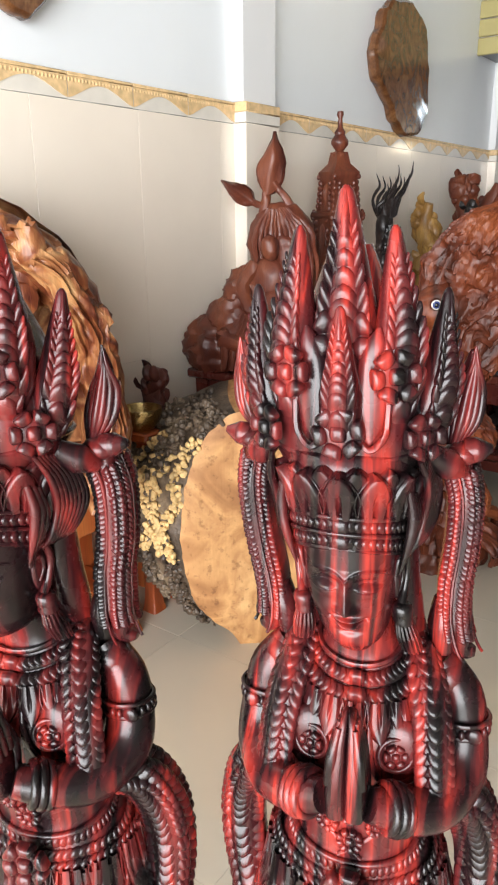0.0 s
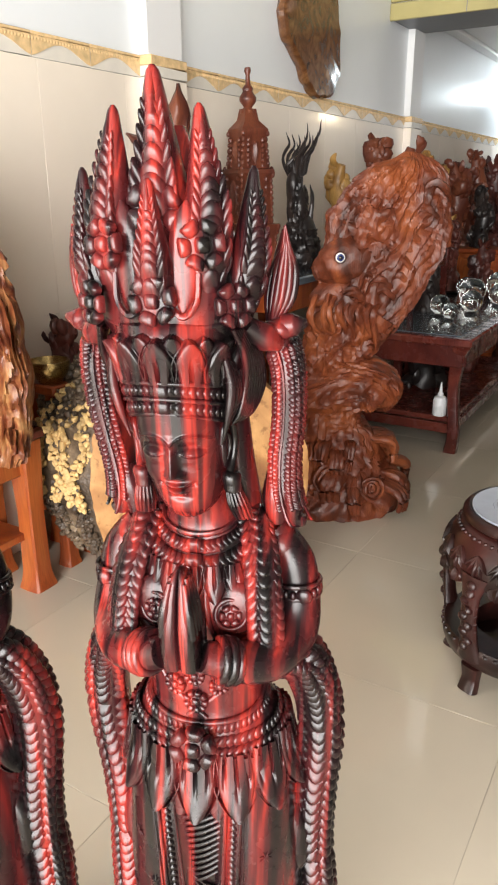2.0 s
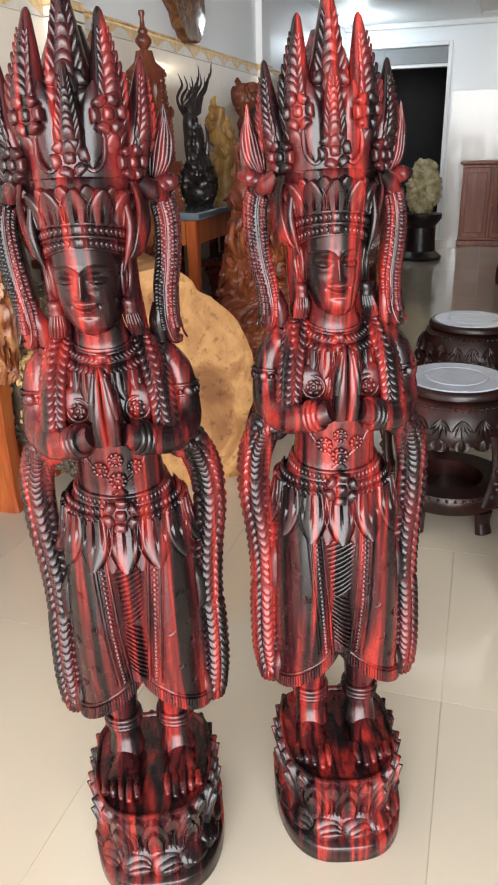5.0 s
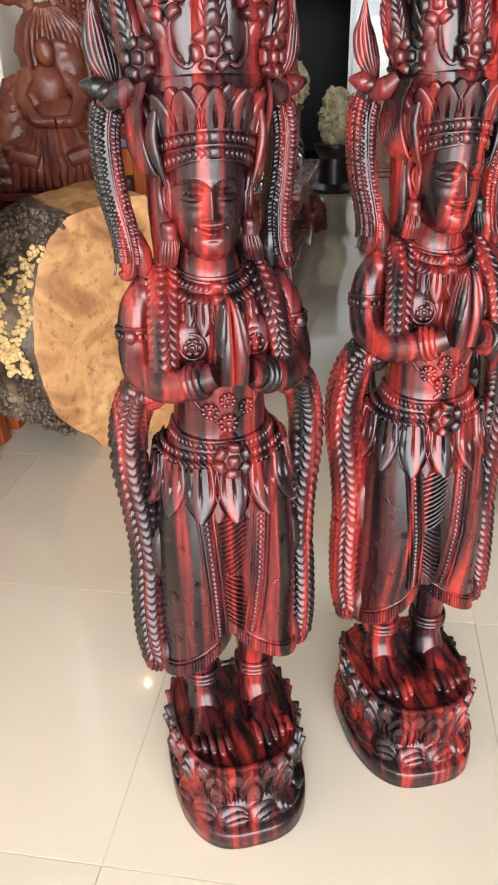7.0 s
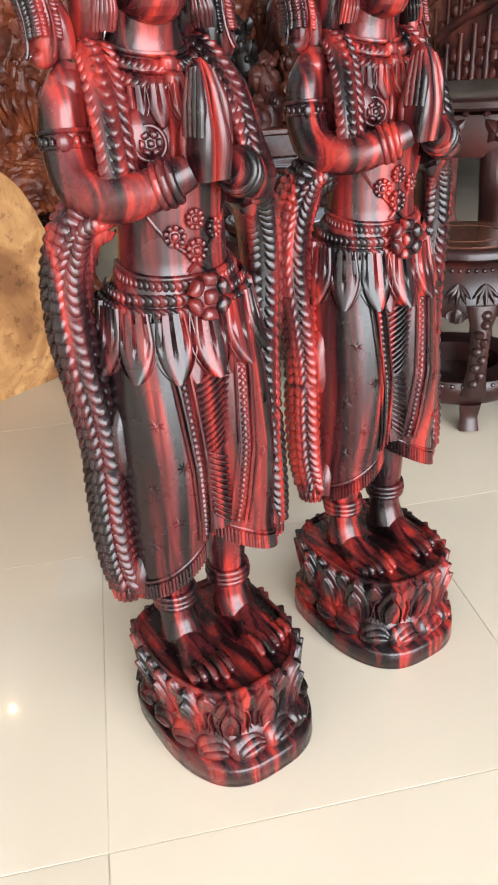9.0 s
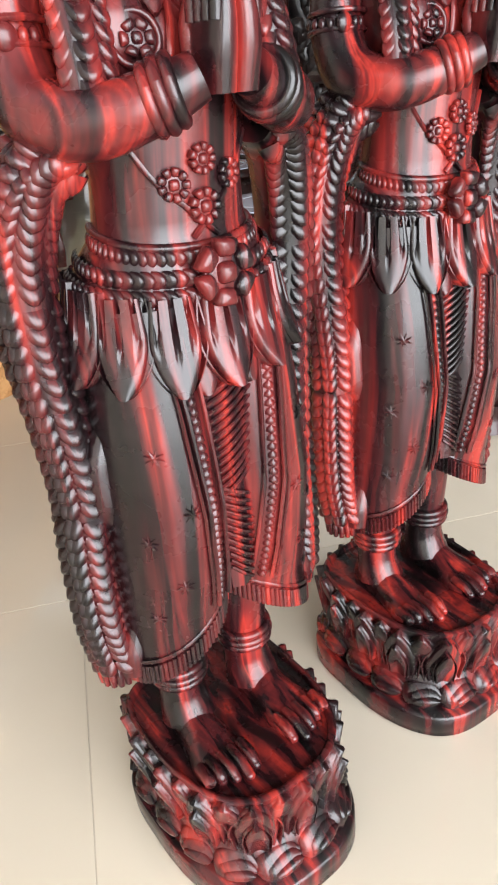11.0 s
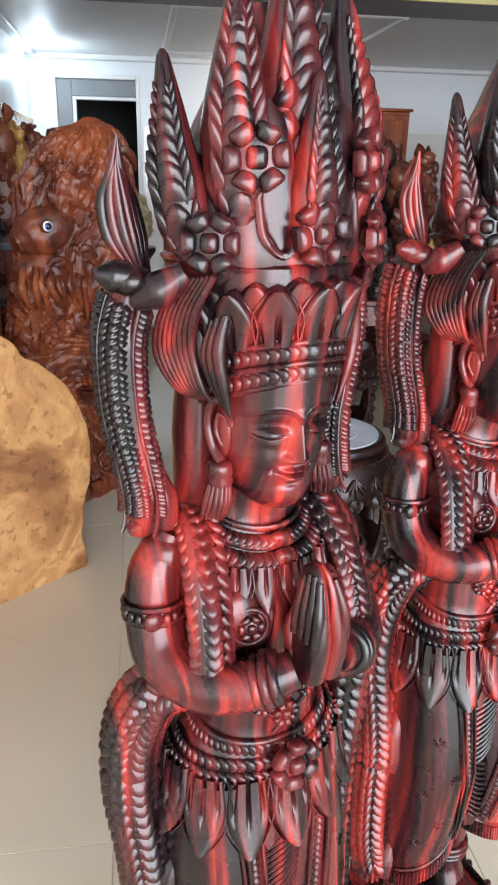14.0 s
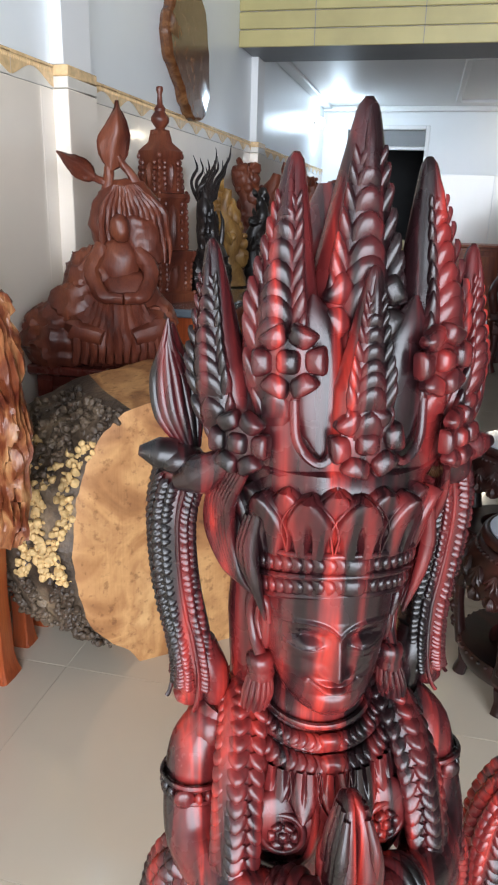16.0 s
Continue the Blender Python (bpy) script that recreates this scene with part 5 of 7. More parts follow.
def seated_figure():
    """A seated figure before a fan-shaped leaf, with a stem and a tall leaf above, all of one piece."""
    s = Shape()
    for i, (c, r) in enumerate((((0, 0, 0.09), (0.20, 0.13, 0.12)), ((-0.12, 0.0, 0.16), (0.12, 0.11, 0.15)), ((-0.08, 0.03, 0.26), (0.11, 0.09, 0.15)), ((-0.20, 0.0, 0.09), (0.14, 0.11, 0.13)), ((0.12, 0.0, 0.12), (0.10, 0.10, 0.13)))):
        gnarl(s, c, r, None, 0.14, 5.0, i * 2.3)
    for c, r in (((0.04, 0, 0.22), (0.12, 0.10, 0.12)), ((0.02, 0, 0.36), (0.075, 0.06, 0.09)), ((0.02, -0.035, 0.475), (0.036, 0.038, 0.048))):
        egg(s, c, r)
    for sd in (-1, 1):
        s.tube([arr(0.02 + sd * 0.06, -0.01, 0.41), arr(0.02 + sd * 0.10, -0.04, 0.33), arr(0.02 + sd * 0.07, -0.10, 0.25), arr(0.02, -0.12, 0.24)], [0.028, 0.030, 0.026, 0.018], None, (0, -1, 0), 10)
        s.tube([arr(sd * 0.04, -0.06, 0.18), arr(sd * 0.14, -0.10, 0.14), arr(sd * 0.05, -0.14, 0.11)], [0.05, 0.05, 0.03], None, (0, 0, 1), 10)
    for i in range(11):
        x = -0.15 + 0.03 * i
        s.tube([arr(x * 0.5, -0.08, 0.24), arr(x * 0.9, -0.13, 0.12), arr(x, -0.12, 0.02)], [0.014, 0.018, 0.014], None, (0, -1, 0), 8)
    # hood of hair behind the head, falling to one side
    gnarl(s, (0.045, 0.055, 0.49), (0.130, 0.065, 0.150), None, 0.05, 3.0, 5.0)
    gnarl(s, (0.095, 0.020, 0.44), (0.075, 0.060, 0.115), tilt(-14), 0.07, 4.0, 9.0)
    for i in range(12):
        x = -0.07 + 0.017 * i
        s.tube([arr(0.03 + x * 0.4, -0.005, 0.62), arr(0.04 + x * 1.1, -0.012, 0.54), arr(0.045 + x * 1.25, -0.005, 0.44), arr(0.05 + x * 1.2, 0.0, 0.36)], [0.006, 0.010, 0.010, 0.004], None, (0, -1, 0), 7)
    # stems and leaves
    s.tube([arr(-0.02, 0.05, 0.60), arr(-0.01, 0.05, 0.68), arr(0.02, 0.04, 0.72)], [0.02, 0.016, 0.014], None, (0, -1, 0), 9)
    s.tube([arr(-0.02, 0.05, 0.62), arr(-0.09, 0.05, 0.66), arr(-0.13, 0.04, 0.70)], [0.015, 0.012, 0.010], None, (0, -1, 0), 9)
    s.tube([arr(0.10, 0.05, 0.56), arr(0.06, 0.05, 0.66), arr(0.02, 0.04, 0.72)], [0.02, 0.016, 0.012], None, (0, -1, 0), 9)
    for c, d, w, l in (((-0.005, 0.04, 0.67), (0.15, 0, 1), 0.115, 0.22), ((-0.06, 0.04, 0.64), (-0.8, 0, 0.55), 0.075, 0.15)):
        s.leaf(c, d, (0.1, -1, 0.1), w, l, 0.03, 1.0, 1, 11, 12)
        s.leaf(arr(*c) + arr(0, 0.016, 0), d, (0.1, 1, 0.1), w, l, 0.02, 1.0, 0, 11, 12)
    s.rough(11.0, 0.008, 4.0)
    s.rough(38.0, 0.003, 6.0)
    return s


def pagoda_tower():
    """A square wooden tower that narrows upward, carved along its corners, with a turned finial."""
    s = Shape()
    tiers = [(0.088, 0.0), (0.090, 0.03), (0.078, 0.04), (0.082, 0.15), (0.090, 0.165), (0.090, 0.185), (0.070, 0.19), (0.067, 0.36), (0.076, 0.372), (0.074, 0.385), (0.060, 0.39), (0.050, 0.50), (0.056, 0.51), (0.056, 0.53), (0.030, 0.56), (0.024, 0.60)]
    sq = [(c, d) for c, d in ((-1, -1), (-0.6, -1), (0, -1), (0.6, -1), (1, -1), (1, -0.6), (1, 0), (1, 0.6), (1, 1), (0.6, 1), (0, 1), (-0.6, 1), (-1, 1), (-1, 0.6), (-1, 0), (-1, -0.6))]
    s.grid([[arr(x * r, y * r, z) for x, y in sq] for r, z in tiers], True, True)
    hz, hr = [z for r, z in tiers], [r for r, z in tiers]
    for sx, sy in ((-1, -1), (1, -1), (1, 1), (-1, 1)):
        for i in range(24):
            z = 0.03 + 0.021 * i
            r = np.interp(z, hz, hr)
            s.ball((sx * r * 0.97, sy * r * 0.97, z), (0.008, 0.008, 0.011), 8, 6)
    for k in range(4):
        a = k * math.pi / 2
        d, e = arr(math.sin(a), -math.cos(a), 0), arr(math.cos(a), math.sin(a), 0)
        for z, r, w, l in ((0.05, 0.080, 0.09, 0.09), (0.20, 0.069, 0.075, 0.15), (0.40, 0.056, 0.06, 0.09)):
            s.leaf(d * r + arr(0, 0, z), (0, 0, 1), d, w, l, 0.012, 0.3, 2, 11, 9)
            for o in (-1, 1):
                for i in range(6):
                    s.ball(d * (r + 0.001) + e * o * w * 0.52 + arr(0, 0, z + l * i / 5), (0.008, 0.008, 0.009), 7, 5)
    s.lathe((0, 0, 0.585), [(0.030, 0), (0.028, 0.01), (0.016, 0.02), (0.032, 0.042), (0.033, 0.055), (0.018, 0.075), (0.020, 0.085), (0.010, 0.10), (0.008, 0.13), (0.013, 0.145), (0.011, 0.155), (0.002, 0.157)], 18)
    s.rough(30.0, 0.002, 3.0)
    return s


def antlered_carving():
    """A dark carving that rises in feathery tines from a rocky base."""
    s = Shape()
    for c, r in (((0, 0, 0.06), (0.12, 0.09, 0.07)), ((0.02, 0, 0.15), (0.09, 0.07, 0.09)), ((-0.01, 0, 0.26), (0.055, 0.05, 0.09)), ((-0.05, -0.01, 0.36), (0.045, 0.04, 0.06))):
        egg(s, c, r, 20, 14)
    s.tube([arr(-0.02, 0, 0.25), arr(-0.05, 0, 0.35), arr(-0.04, 0, 0.43)], [0.05, 0.045, 0.03], None, (0, -1, 0), 10)
    rnd = random.Random(2)
    for i in range(13):
        a = -1.2 + 0.2 * i
        d = arr(math.sin(a) * 0.38 - 0.12, rnd.uniform(-0.25, 0.25), 1)
        p = arr(-0.05 + 0.006 * i, 0, 0.36 + 0.004 * i)
        l = rnd.uniform(0.13, 0.21)
        s.tube([p, p + d * l * 0.5 + arr(0.02 * math.sin(a), 0, 0), p + d * l * 0.8 + arr(0.05, 0, 0), p + d * l + arr(0.05, 0, 0.01)], [0.012, 0.010, 0.007, 0.0015], None, (0, -1, 0), 7)
    s.tube([arr(0.06, 0, 0.2), arr(0.075, 0, 0.30), arr(0.06, 0, 0.36)], [0.02, 0.014, 0.003], None, (0, -1, 0), 8)
    gnarl(s, (0, 0, 0.10), (0.125, 0.09, 0.12), None, 0.2, 8.0, 1.0)
    gnarl(s, (-0.02, 0, 0.27), (0.065, 0.055, 0.12), None, 0.2, 10.0, 2.0)
    s.rough(16.0, 0.005, 1.0)
    return s


def root_figure(height, width, seed, knobs=22):
    """A free-growing carved root: a winding trunk with knobs and folds."""
    rnd = random.Random(seed)
    s = Shape()
    path = [arr(rnd.uniform(-0.2, 0.2) * width, rnd.uniform(-0.1, 0.1) * width, height * q) for q in (0, 0.25, 0.5, 0.75, 0.96)]
    path[0] *= 0
    s.tube(path, [width * 0.48, width * 0.36, width * 0.30, width * 0.26, width * 0.10], [width * 0.38, width * 0.3, width * 0.26, width * 0.22, width * 0.08], (0, -1, 0), 18)
    for i in range(knobs):
        q = rnd.random()
        c = smooth_path(path)[int(q * 24)]
        a = rnd.uniform(0, 6.28)
        r = width * rnd.uniform(0.10, 0.24)
        if i % 2:
            gnarl(s, c + arr(math.cos(a), math.sin(a) * 0.8, 0.1) * width * (0.34 - 0.16 * q), (r * 1.2, r, r * rnd.uniform(1.0, 1.8)), None, 0.22, 1.4 / width, i * 1.7, 22, 16)
        else:
            s.ball(c + arr(math.cos(a), math.sin(a) * 0.8, 0.1) * width * (0.40 - 0.2 * q), (r * 0.7, r * 0.6, r * rnd.uniform(0.6, 1.1)), 10, 7)
    for i in range(knobs // 2):
        q = rnd.random()
        c = smooth_path(path)[int(q * 24)]
        a = rnd.uniform(0, 6.28)
        d = arr(math.cos(a), math.sin(a), 0)
        s.leaf(c + d * width * (0.40 - 0.2 * q), arr(rnd.uniform(-0.6, 0.6), rnd.uniform(-0.6, 0.6), 1), d, width * 0.22, width * 0.4, width * 0.1, 0.7, 1, 7, 6)
    s.rough(5.0 / width * 0.5, width * 0.05, seed * 1.3)
    return s


def stone_boulder(w, d, h, seed):
    s = Shape()
    gnarl(s, (0, 0, h * 0.5), (w * 0.45, d * 0.45, h * 0.5), None, 0.25, 4.0, seed, 64, 44)
    clump(s, (0, 0, h * 0.55), (w * 0.40, d * 0.40, h * 0.40), seed, 46, 0.20)
    s.rough(12.0, 0.016, seed)
    pts = np.concatenate(s.v)
    pts[:, 2] = np.maximum(pts[:, 2], 0)
    s.v = [pts]
    return s

# ---- things: the sawn log and what stands by it ----
def sawn_log():
    """A thick block sawn from a trunk: smooth cut face, knobby bark round the far side."""
    u0, n0 = arr(0.767, 0.641, 0), arr(0.641, -0.767, 0)
    org = arr(-1.10, 1.47, 0)
    face = [(0.0, 0.0), (-0.03, 0.05), (-0.10, 0.10), (-0.135, 0.17), (-0.155, 0.25), (-0.165, 0.34), (-0.16, 0.43), (-0.145, 0.52), (-0.115, 0.61), (-0.07, 0.68), (-0.02, 0.725), (0.06, 0.745), (0.14, 0.757), (0.205, 0.76), (0.245, 0.725),
            (0.275, 0.68), (0.34, 0.64), (0.40, 0.58), (0.44, 0.51), (0.465, 0.43), (0.47, 0.34), (0.455, 0.26), (0.425, 0.18), (0.42, 0.10), (0.435, 0.02), (0.43, 0.0), (0.30, 0.0), (0.15, 0.0)]
    k = 132
    f = np.array(face + face[:1])
    ln = np.r_[0, np.cumsum(np.linalg.norm(np.diff(f, axis=0), axis=1))]
    q = np.linspace(0, ln[-1], k, endpoint=False)
    o = np.c_[np.interp(q, ln, f[:, 0]), np.interp(q, ln, f[:, 1])]
    for e in o:
        if 0.01 < e[1]:
            e += np.array(noise.noise_vector(Vector((e[0] * 22, e[1] * 22, 3)))[:2]) * 0.010
    o[:, 1] *= 0.965
    mid = arr(0.15, 0.367)
    s = Shape()
    rows = []
    for g in (0.02, 0.3, 0.6, 0.85, 0.97, 1.0):
        rows.append([org + u0 * p[0] + arr(0, 0, p[1]) - n0 * (0.004 * (g > 0.98)) for p in mid + (o - mid) * g])
    s.grid(rows, True, False, 0)
    s.add(rows[0], [tuple(range(k))], 0)
    side = [rows[-1]]
    rnd = random.Random(4)
    for i, dp in enumerate((0.02, 0.06, 0.11, 0.17, 0.23, 0.29, 0.35, 0.39)):
        row = []
        for j, p in enumerate(o):
            left = max(0.0, min(1.0, (0.02 - p[0]) / 0.12))
            g = 1.0 + left * 0.52 * math.sin(min(1.0, dp / 0.24) * 1.57) - 0.10 * (dp / 0.39) ** 2
            x, z = mid + (p - mid) * arr(g, 1.0)
            n = noise.noise(Vector((x * 9, z * 9, dp * 9))) * 0.035 * (0.25 + left)
            row.append(org + u0 * (x - n * left) + arr(0, 0, max(0.0, z + n * 0.4 * (z > 0.06))) - n0 * dp)
        side.append(row)
    kk = len(o)
    pts = np.array(side).reshape(-1, 3)
    smooth, rough = [], []
    for i in range(len(side) - 1):
        for j in range(kk):
            fc = (i * kk + j, i * kk + (j + 1) % kk, (i + 1) * kk + (j + 1) % kk, (i + 1) * kk + j)
            (rough if o[j][0] < 0.03 and 0.03 < o[j][1] < 0.70 else smooth).append(fc)
    smooth.append(tuple((len(side) - 1) * kk + j for j in range(kk)))
    s.add(pts, smooth, 0)
    s.add(pts, rough, 1)
    log = base("sawn_log", "thick block of tan timber with sawn face and knobby bark", "log")
    part("timber", s, [M_LOGFACE, M_BARK], log)
    # nodules of bark, the paler ones near the cut
    pale, dark = Shape(), Shape()
    for _ in range(2700):
        dp = rnd.uniform(0.02, 0.34)
        i = min(7, max(1, int(np.searchsorted((0.02, 0.06, 0.11, 0.17, 0.23, 0.29, 0.35, 0.39), dp))))
        js = [j for j in range(kk) if o[j][0] < 0.0 and 0.06 < o[j][1] < 0.69]
        p = np.asarray(side[i][rnd.choice(js)]) + arr(rnd.uniform(-0.015, 0.015), rnd.uniform(-0.015, 0.015), rnd.uniform(-0.015, 0.015))
        r = rnd.uniform(0.005, 0.011)
        gold = dp < 0.22 and 0.27 < p[2] < 0.56 + 0.07 * math.sin(40 * dp) and rnd.random() < 0.95
        (pale if gold else dark).ball(p, (r, r * rnd.uniform(0.7, 1.2), r * rnd.uniform(0.7, 1.2)), 8, 6)
    part("bark_nodule", pale.rough(40, 0.004), M_LOGPALE, log, "pale yellow bark nodules")["kind"] = "stuff"
    part("bark_nodule", dark.rough(40, 0.004), M_BARK, log)["kind"] = "stuff"
    return log


M_SEAT = plain("brown_varnished_seat", (0.10, 0.04, 0.025), 0.15, 0, 0.2, 14, 0.4)
M_LOGPALE = plain("pale_inner_bark", (0.62, 0.42, 0.18), 0.6, 0, 0.35, 30)
sawn_log()
thing("sculpture", seated_figure(), M_RED, "red-brown seated figure carving under tall carved leaves", "sculpture", at=pose(-1.36, 1.99, 0.70, 0, 0, 24) @ Matrix.Scale(0.84, 4))


def side_table(w, d, h, top, wood, label, thick=1.0):
    """A table with a thin slab top, an apron, four square legs and a low shelf; its origin on the floor."""
    t = base("side_table", label, "table", "tables along the wall")
    part("tabletop", Shape().box((-w / 2, -d / 2, h - 0.03), (w / 2, d / 2, h), 0.006), top, t, "dark grey polished top")
    for y in (-d / 2 + 0.03, d / 2 - 0.05):
        part("apron", Shape().box((-w / 2 + 0.03, y, h - 0.13), (w / 2 - 0.03, y + 0.02, h - 0.031), 0.003), wood, t)
    for x in (-w / 2 + 0.03, w / 2 - 0.05):
        part("apron", Shape().box((x, -d / 2 + 0.052, h - 0.13), (x + 0.02, d / 2 - 0.052, h - 0.031), 0.003), wood, t)
    for sx in (-1, 1):
        for sy in (-1, 1):
            c = arr(sx * (w / 2 - 0.045), sy * (d / 2 - 0.045), 0)
            part("leg", Shape().tube([c + arr(0, 0, 0.0), c + arr(0, 0, 0.06), c + arr(0, 0, h * 0.5), c + arr(0, 0, h - 0.031)], np.array([0.030, 0.022, 0.020, 0.026]) * thick, None, (0, -1, 0), 12, 6.0), wood, t)
    part("shelf", Shape().box((-w / 2 + 0.05, -d / 2 + 0.05, 0.16), (w / 2 - 0.05, d / 2 - 0.05, 0.185), 0.003), wood, t)
    return t


side_table(0.44, 0.34, 0.70, M_TABLE, M_TABLE, "small dark red wooden stand behind the log").matrix_world = pose(-1.38, 2.02, 0)
side_table(0.46, 0.62, 0.82, M_SLATE, M_ORANGE, "orange-brown wooden table with a dark polished top").matrix_world = pose(-1.37, 2.66, 0)
side_table(0.50, 0.62, 0.80, M_SLATE, M_TABLE, "red-brown wooden table with a dark polished top").matrix_world = pose(-1.33, 3.34, 0)
side_table(0.50, 0.62, 0.84, M_TABLE, M_TABLE, "red-brown wooden table holding carvings").matrix_world = pose(-1.33, 4.05, 0)
thing("carved_tower", pagoda_tower(), M_RED, "red-brown carved wooden tower with turned finial", "sculpture", at=pose(-1.42, 2.56, 0.82, 0, 0, 62))
thing("antlered_carving", antlered_carving(), M_BLACK, "black carving with feathery upright tines", "sculpture", at=pose(-1.28, 2.74, 0.82, 0, 0, 30) @ Matrix.Scale(0.92, 4) @ Matrix.Scale(0.68, 4, (1, 0, 0)))
thing("root_carving", root_figure(0.46, 0.17, 3), M_GOLD, "honey-coloured carved root with a forked top", "sculpture", "carvings along the wall", at=pose(-1.36, 3.35, 0.80, 0, 0, 20))
thing("root_carving", root_figure(0.44, 0.13, 9), M_BLACK, "black and white carved root", "sculpture", "carvings along the wall", at=pose(-1.28, 3.58, 0.80, 0, 0, 20))
thing("root_carving", root_figure(0.52, 0.24, 12), M_RED, "dark red carved root spreading at the top", "sculpture", "carvings along the wall", at=pose(-1.30, 4.05, 0.84, 0, 0, 20))
thing("fish_carving", fish_sculpture(), [M_FISH, M_EYEWHITE, M_EYEBLUE, M_PUPIL], "orange-brown carved leaping fish on rolling waves", "sculpture", at=pose(-0.892, 2.34, 0.0, 0, 0, 30))


# ---- the root carving on its stand by the west wall ----
def niche_root():
    """A tall root, rough outside, hollowed in front round a plump polished carving."""
    s = Shape()
    rows = []
    for z in np.linspace(0, 0.60, 26):
        q = z / 0.60
        hw = 0.26 * math.sqrt(max(0.02, 1 - max(0, (q - 0.62) / 0.40) ** 2)) * (0.92 + 0.08 * math.sin(9 * q))
        row = []
        for a in np.linspace(-2.5, 2.5, 46):
            d = 0.16 + 0.02 * math.sin(7 * a + 9 * q)
            row.append(arr(hw * math.sin(a * 0.62) * 1.02, -d * math.cos(a * 0.62) * -1 + 0.02, z))
        rows.append(row)
    s.grid(rows)
    flow(s, [arr(-0.235, 0, 0.0), arr(-0.25, 0, 0.16), arr(-0.235, 0, 0.32), arr(-0.17, 0, 0.47), arr(0, 0, 0.55), arr(0.17, 0, 0.47), arr(0.235, 0, 0.32), arr(0.25, 0, 0.16), arr(0.235, 0, 0.0)], 0.042, 0.095, 0.22, 9, 2.0, 60, 150, 2.0)
    for i in range(90):
        rnd = random.Random(i)
        q = rnd.uniform(0, math.pi)
        x, z = (0.245 * math.cos(q), 0.30 + 0.26 * math.sin(q)) if i % 2 else (math.copysign(0.25, math.cos(q)), rnd.uniform(0.03, 0.32))
        r = rnd.uniform(0.014, 0.030)
        gnarl(s, (x, rnd.uniform(-0.085, 0.0), max(r, z)), (r, r * 0.8, r * rnd.uniform(0.8, 1.7)), None, 0.25, 14.0, i * 1.1, 16, 12)
    for c, r in (((0, -0.03, 0.13), (0.16, 0.10, 0.13)), ((0.0, -0.06, 0.235), (0.085, 0.075, 0.085)), ((0.0, -0.05, 0.335), (0.10, 0.07, 0.06)), ((0, -0.06, 0.425), (0.055, 0.058, 0.066))):
        s.ball(c, r, 24, 16, slot=1)
    for i in range(28):
        rnd = random.Random(i + 70)
        s.ball((rnd.uniform(-0.19, 0.19), rnd.uniform(-0.02, 0.03), rnd.uniform(0.03, 0.5)), (0.030, 0.026, 0.034 * rnd.uniform(0.7, 1.5)), 10, 7, slot=1)
    folds(s, (0, 0.02, 0.30), (0.22, 0.13, 0.27), 5, 60, 0.30)
    s.rough(14.0, 0.012, 3.0)
    pts = np.concatenate(s.v)
    pts[:, 2] = np.maximum(pts[:, 2], 0)
    s.v = [pts]
    return s


thing("root_niche_carving", niche_root(), [M_AMBER, M_AMBER], "glossy amber root hollowed round a plump carved shape", "sculpture", at=pose(-1.46, 0.915, 0.50, 0, 0, 60) @ Matrix.Scale(1.25, 4))
side_table(0.26, 0.80, 0.50, M_TABLE, M_ORANGE, "orange-brown wooden stand with dark red top", 1.5).matrix_world = pose(-1.515, 0.97, 0)
side_table(0.24, 0.20, 0.60, M_ORANGE, M_ORANGE, "small orange-brown stool beside the log").matrix_world = pose(-1.52, 1.53, 0)
thing("bowl", Shape().lathe((0, 0, 0), [(0.035, 0), (0.04, 0.008), (0.055, 0.03), (0.062, 0.055), (0.060, 0.066), (0.055, 0.066), (0.052, 0.05), (0.02, 0.014)], 28), M_BRASS, "small brass bowl with a silvery rim", "bowl", at=pose(-1.455, 1.475, 0.60))
thing("small_carving", root_figure(0.15, 0.12, 21, 12), M_MAROON, "small dark maroon carving with knobs", "sculpture", at=pose(-1.52, 1.60, 0.60))


# ---- slabs on the wall ----
def wall_slab(outline, label):
    o = np.array(outline, float)
    o[:, 0] = o[:, 0].min() + (o[:, 0] - o[:, 0].min()) * 0.88
    k = 64
    f = np.vstack([o, o[:1]])
    ln = np.r_[0, np.cumsum(np.linalg.norm(np.diff(f, axis=0), axis=1))]
    q = np.linspace(0, ln[-1], k, endpoint=False)
    p = np.c_[np.interp(q, ln, f[:, 0]), np.interp(q, ln, f[:, 1])]
    for i in range(k):
        p[i] += np.array(noise.noise_vector(Vector((p[i][0] * 14, p[i][1] * 14, 0)))[:2]) * 0.022
    mid = p.mean(0)
    s = Shape()
    rows = [[arr(WX + d, *(mid + (e - mid) * g)) for e in p] for d, g in ((0.002, 0.96), (0.020, 1.0), (0.045, 0.99), (0.055, 0.95), (0.056, 0.5), (0.056, 0.05))]
    s.grid(rows, True, True)
    return thing("wall_slab", s, M_SLAB, label, "wall decoration", "burl slabs on the wall")


wall_slab([(3.28, 2.06), (3.17, 1.86), (3.24, 1.78), (3.40, 1.68), (3.46, 1.60), (3.62, 1.565), (3.78, 1.565), (3.88, 1.68), (3.86, 1.86), (3.80, 2.06), (3.66, 2.12), (3.52, 2.15), (3.40, 2.12)], "varnished brown burl slab with natural edge on the wall")
wall_slab([(1.16, 1.80), (1.22, 1.70), (1.33, 1.655), (1.42, 1.72), (1.46, 1.86), (1.44, 2.05), (1.34, 2.16), (1.22, 2.12), (1.15, 1.98)], "dark brown wooden slab hung high on the wall")


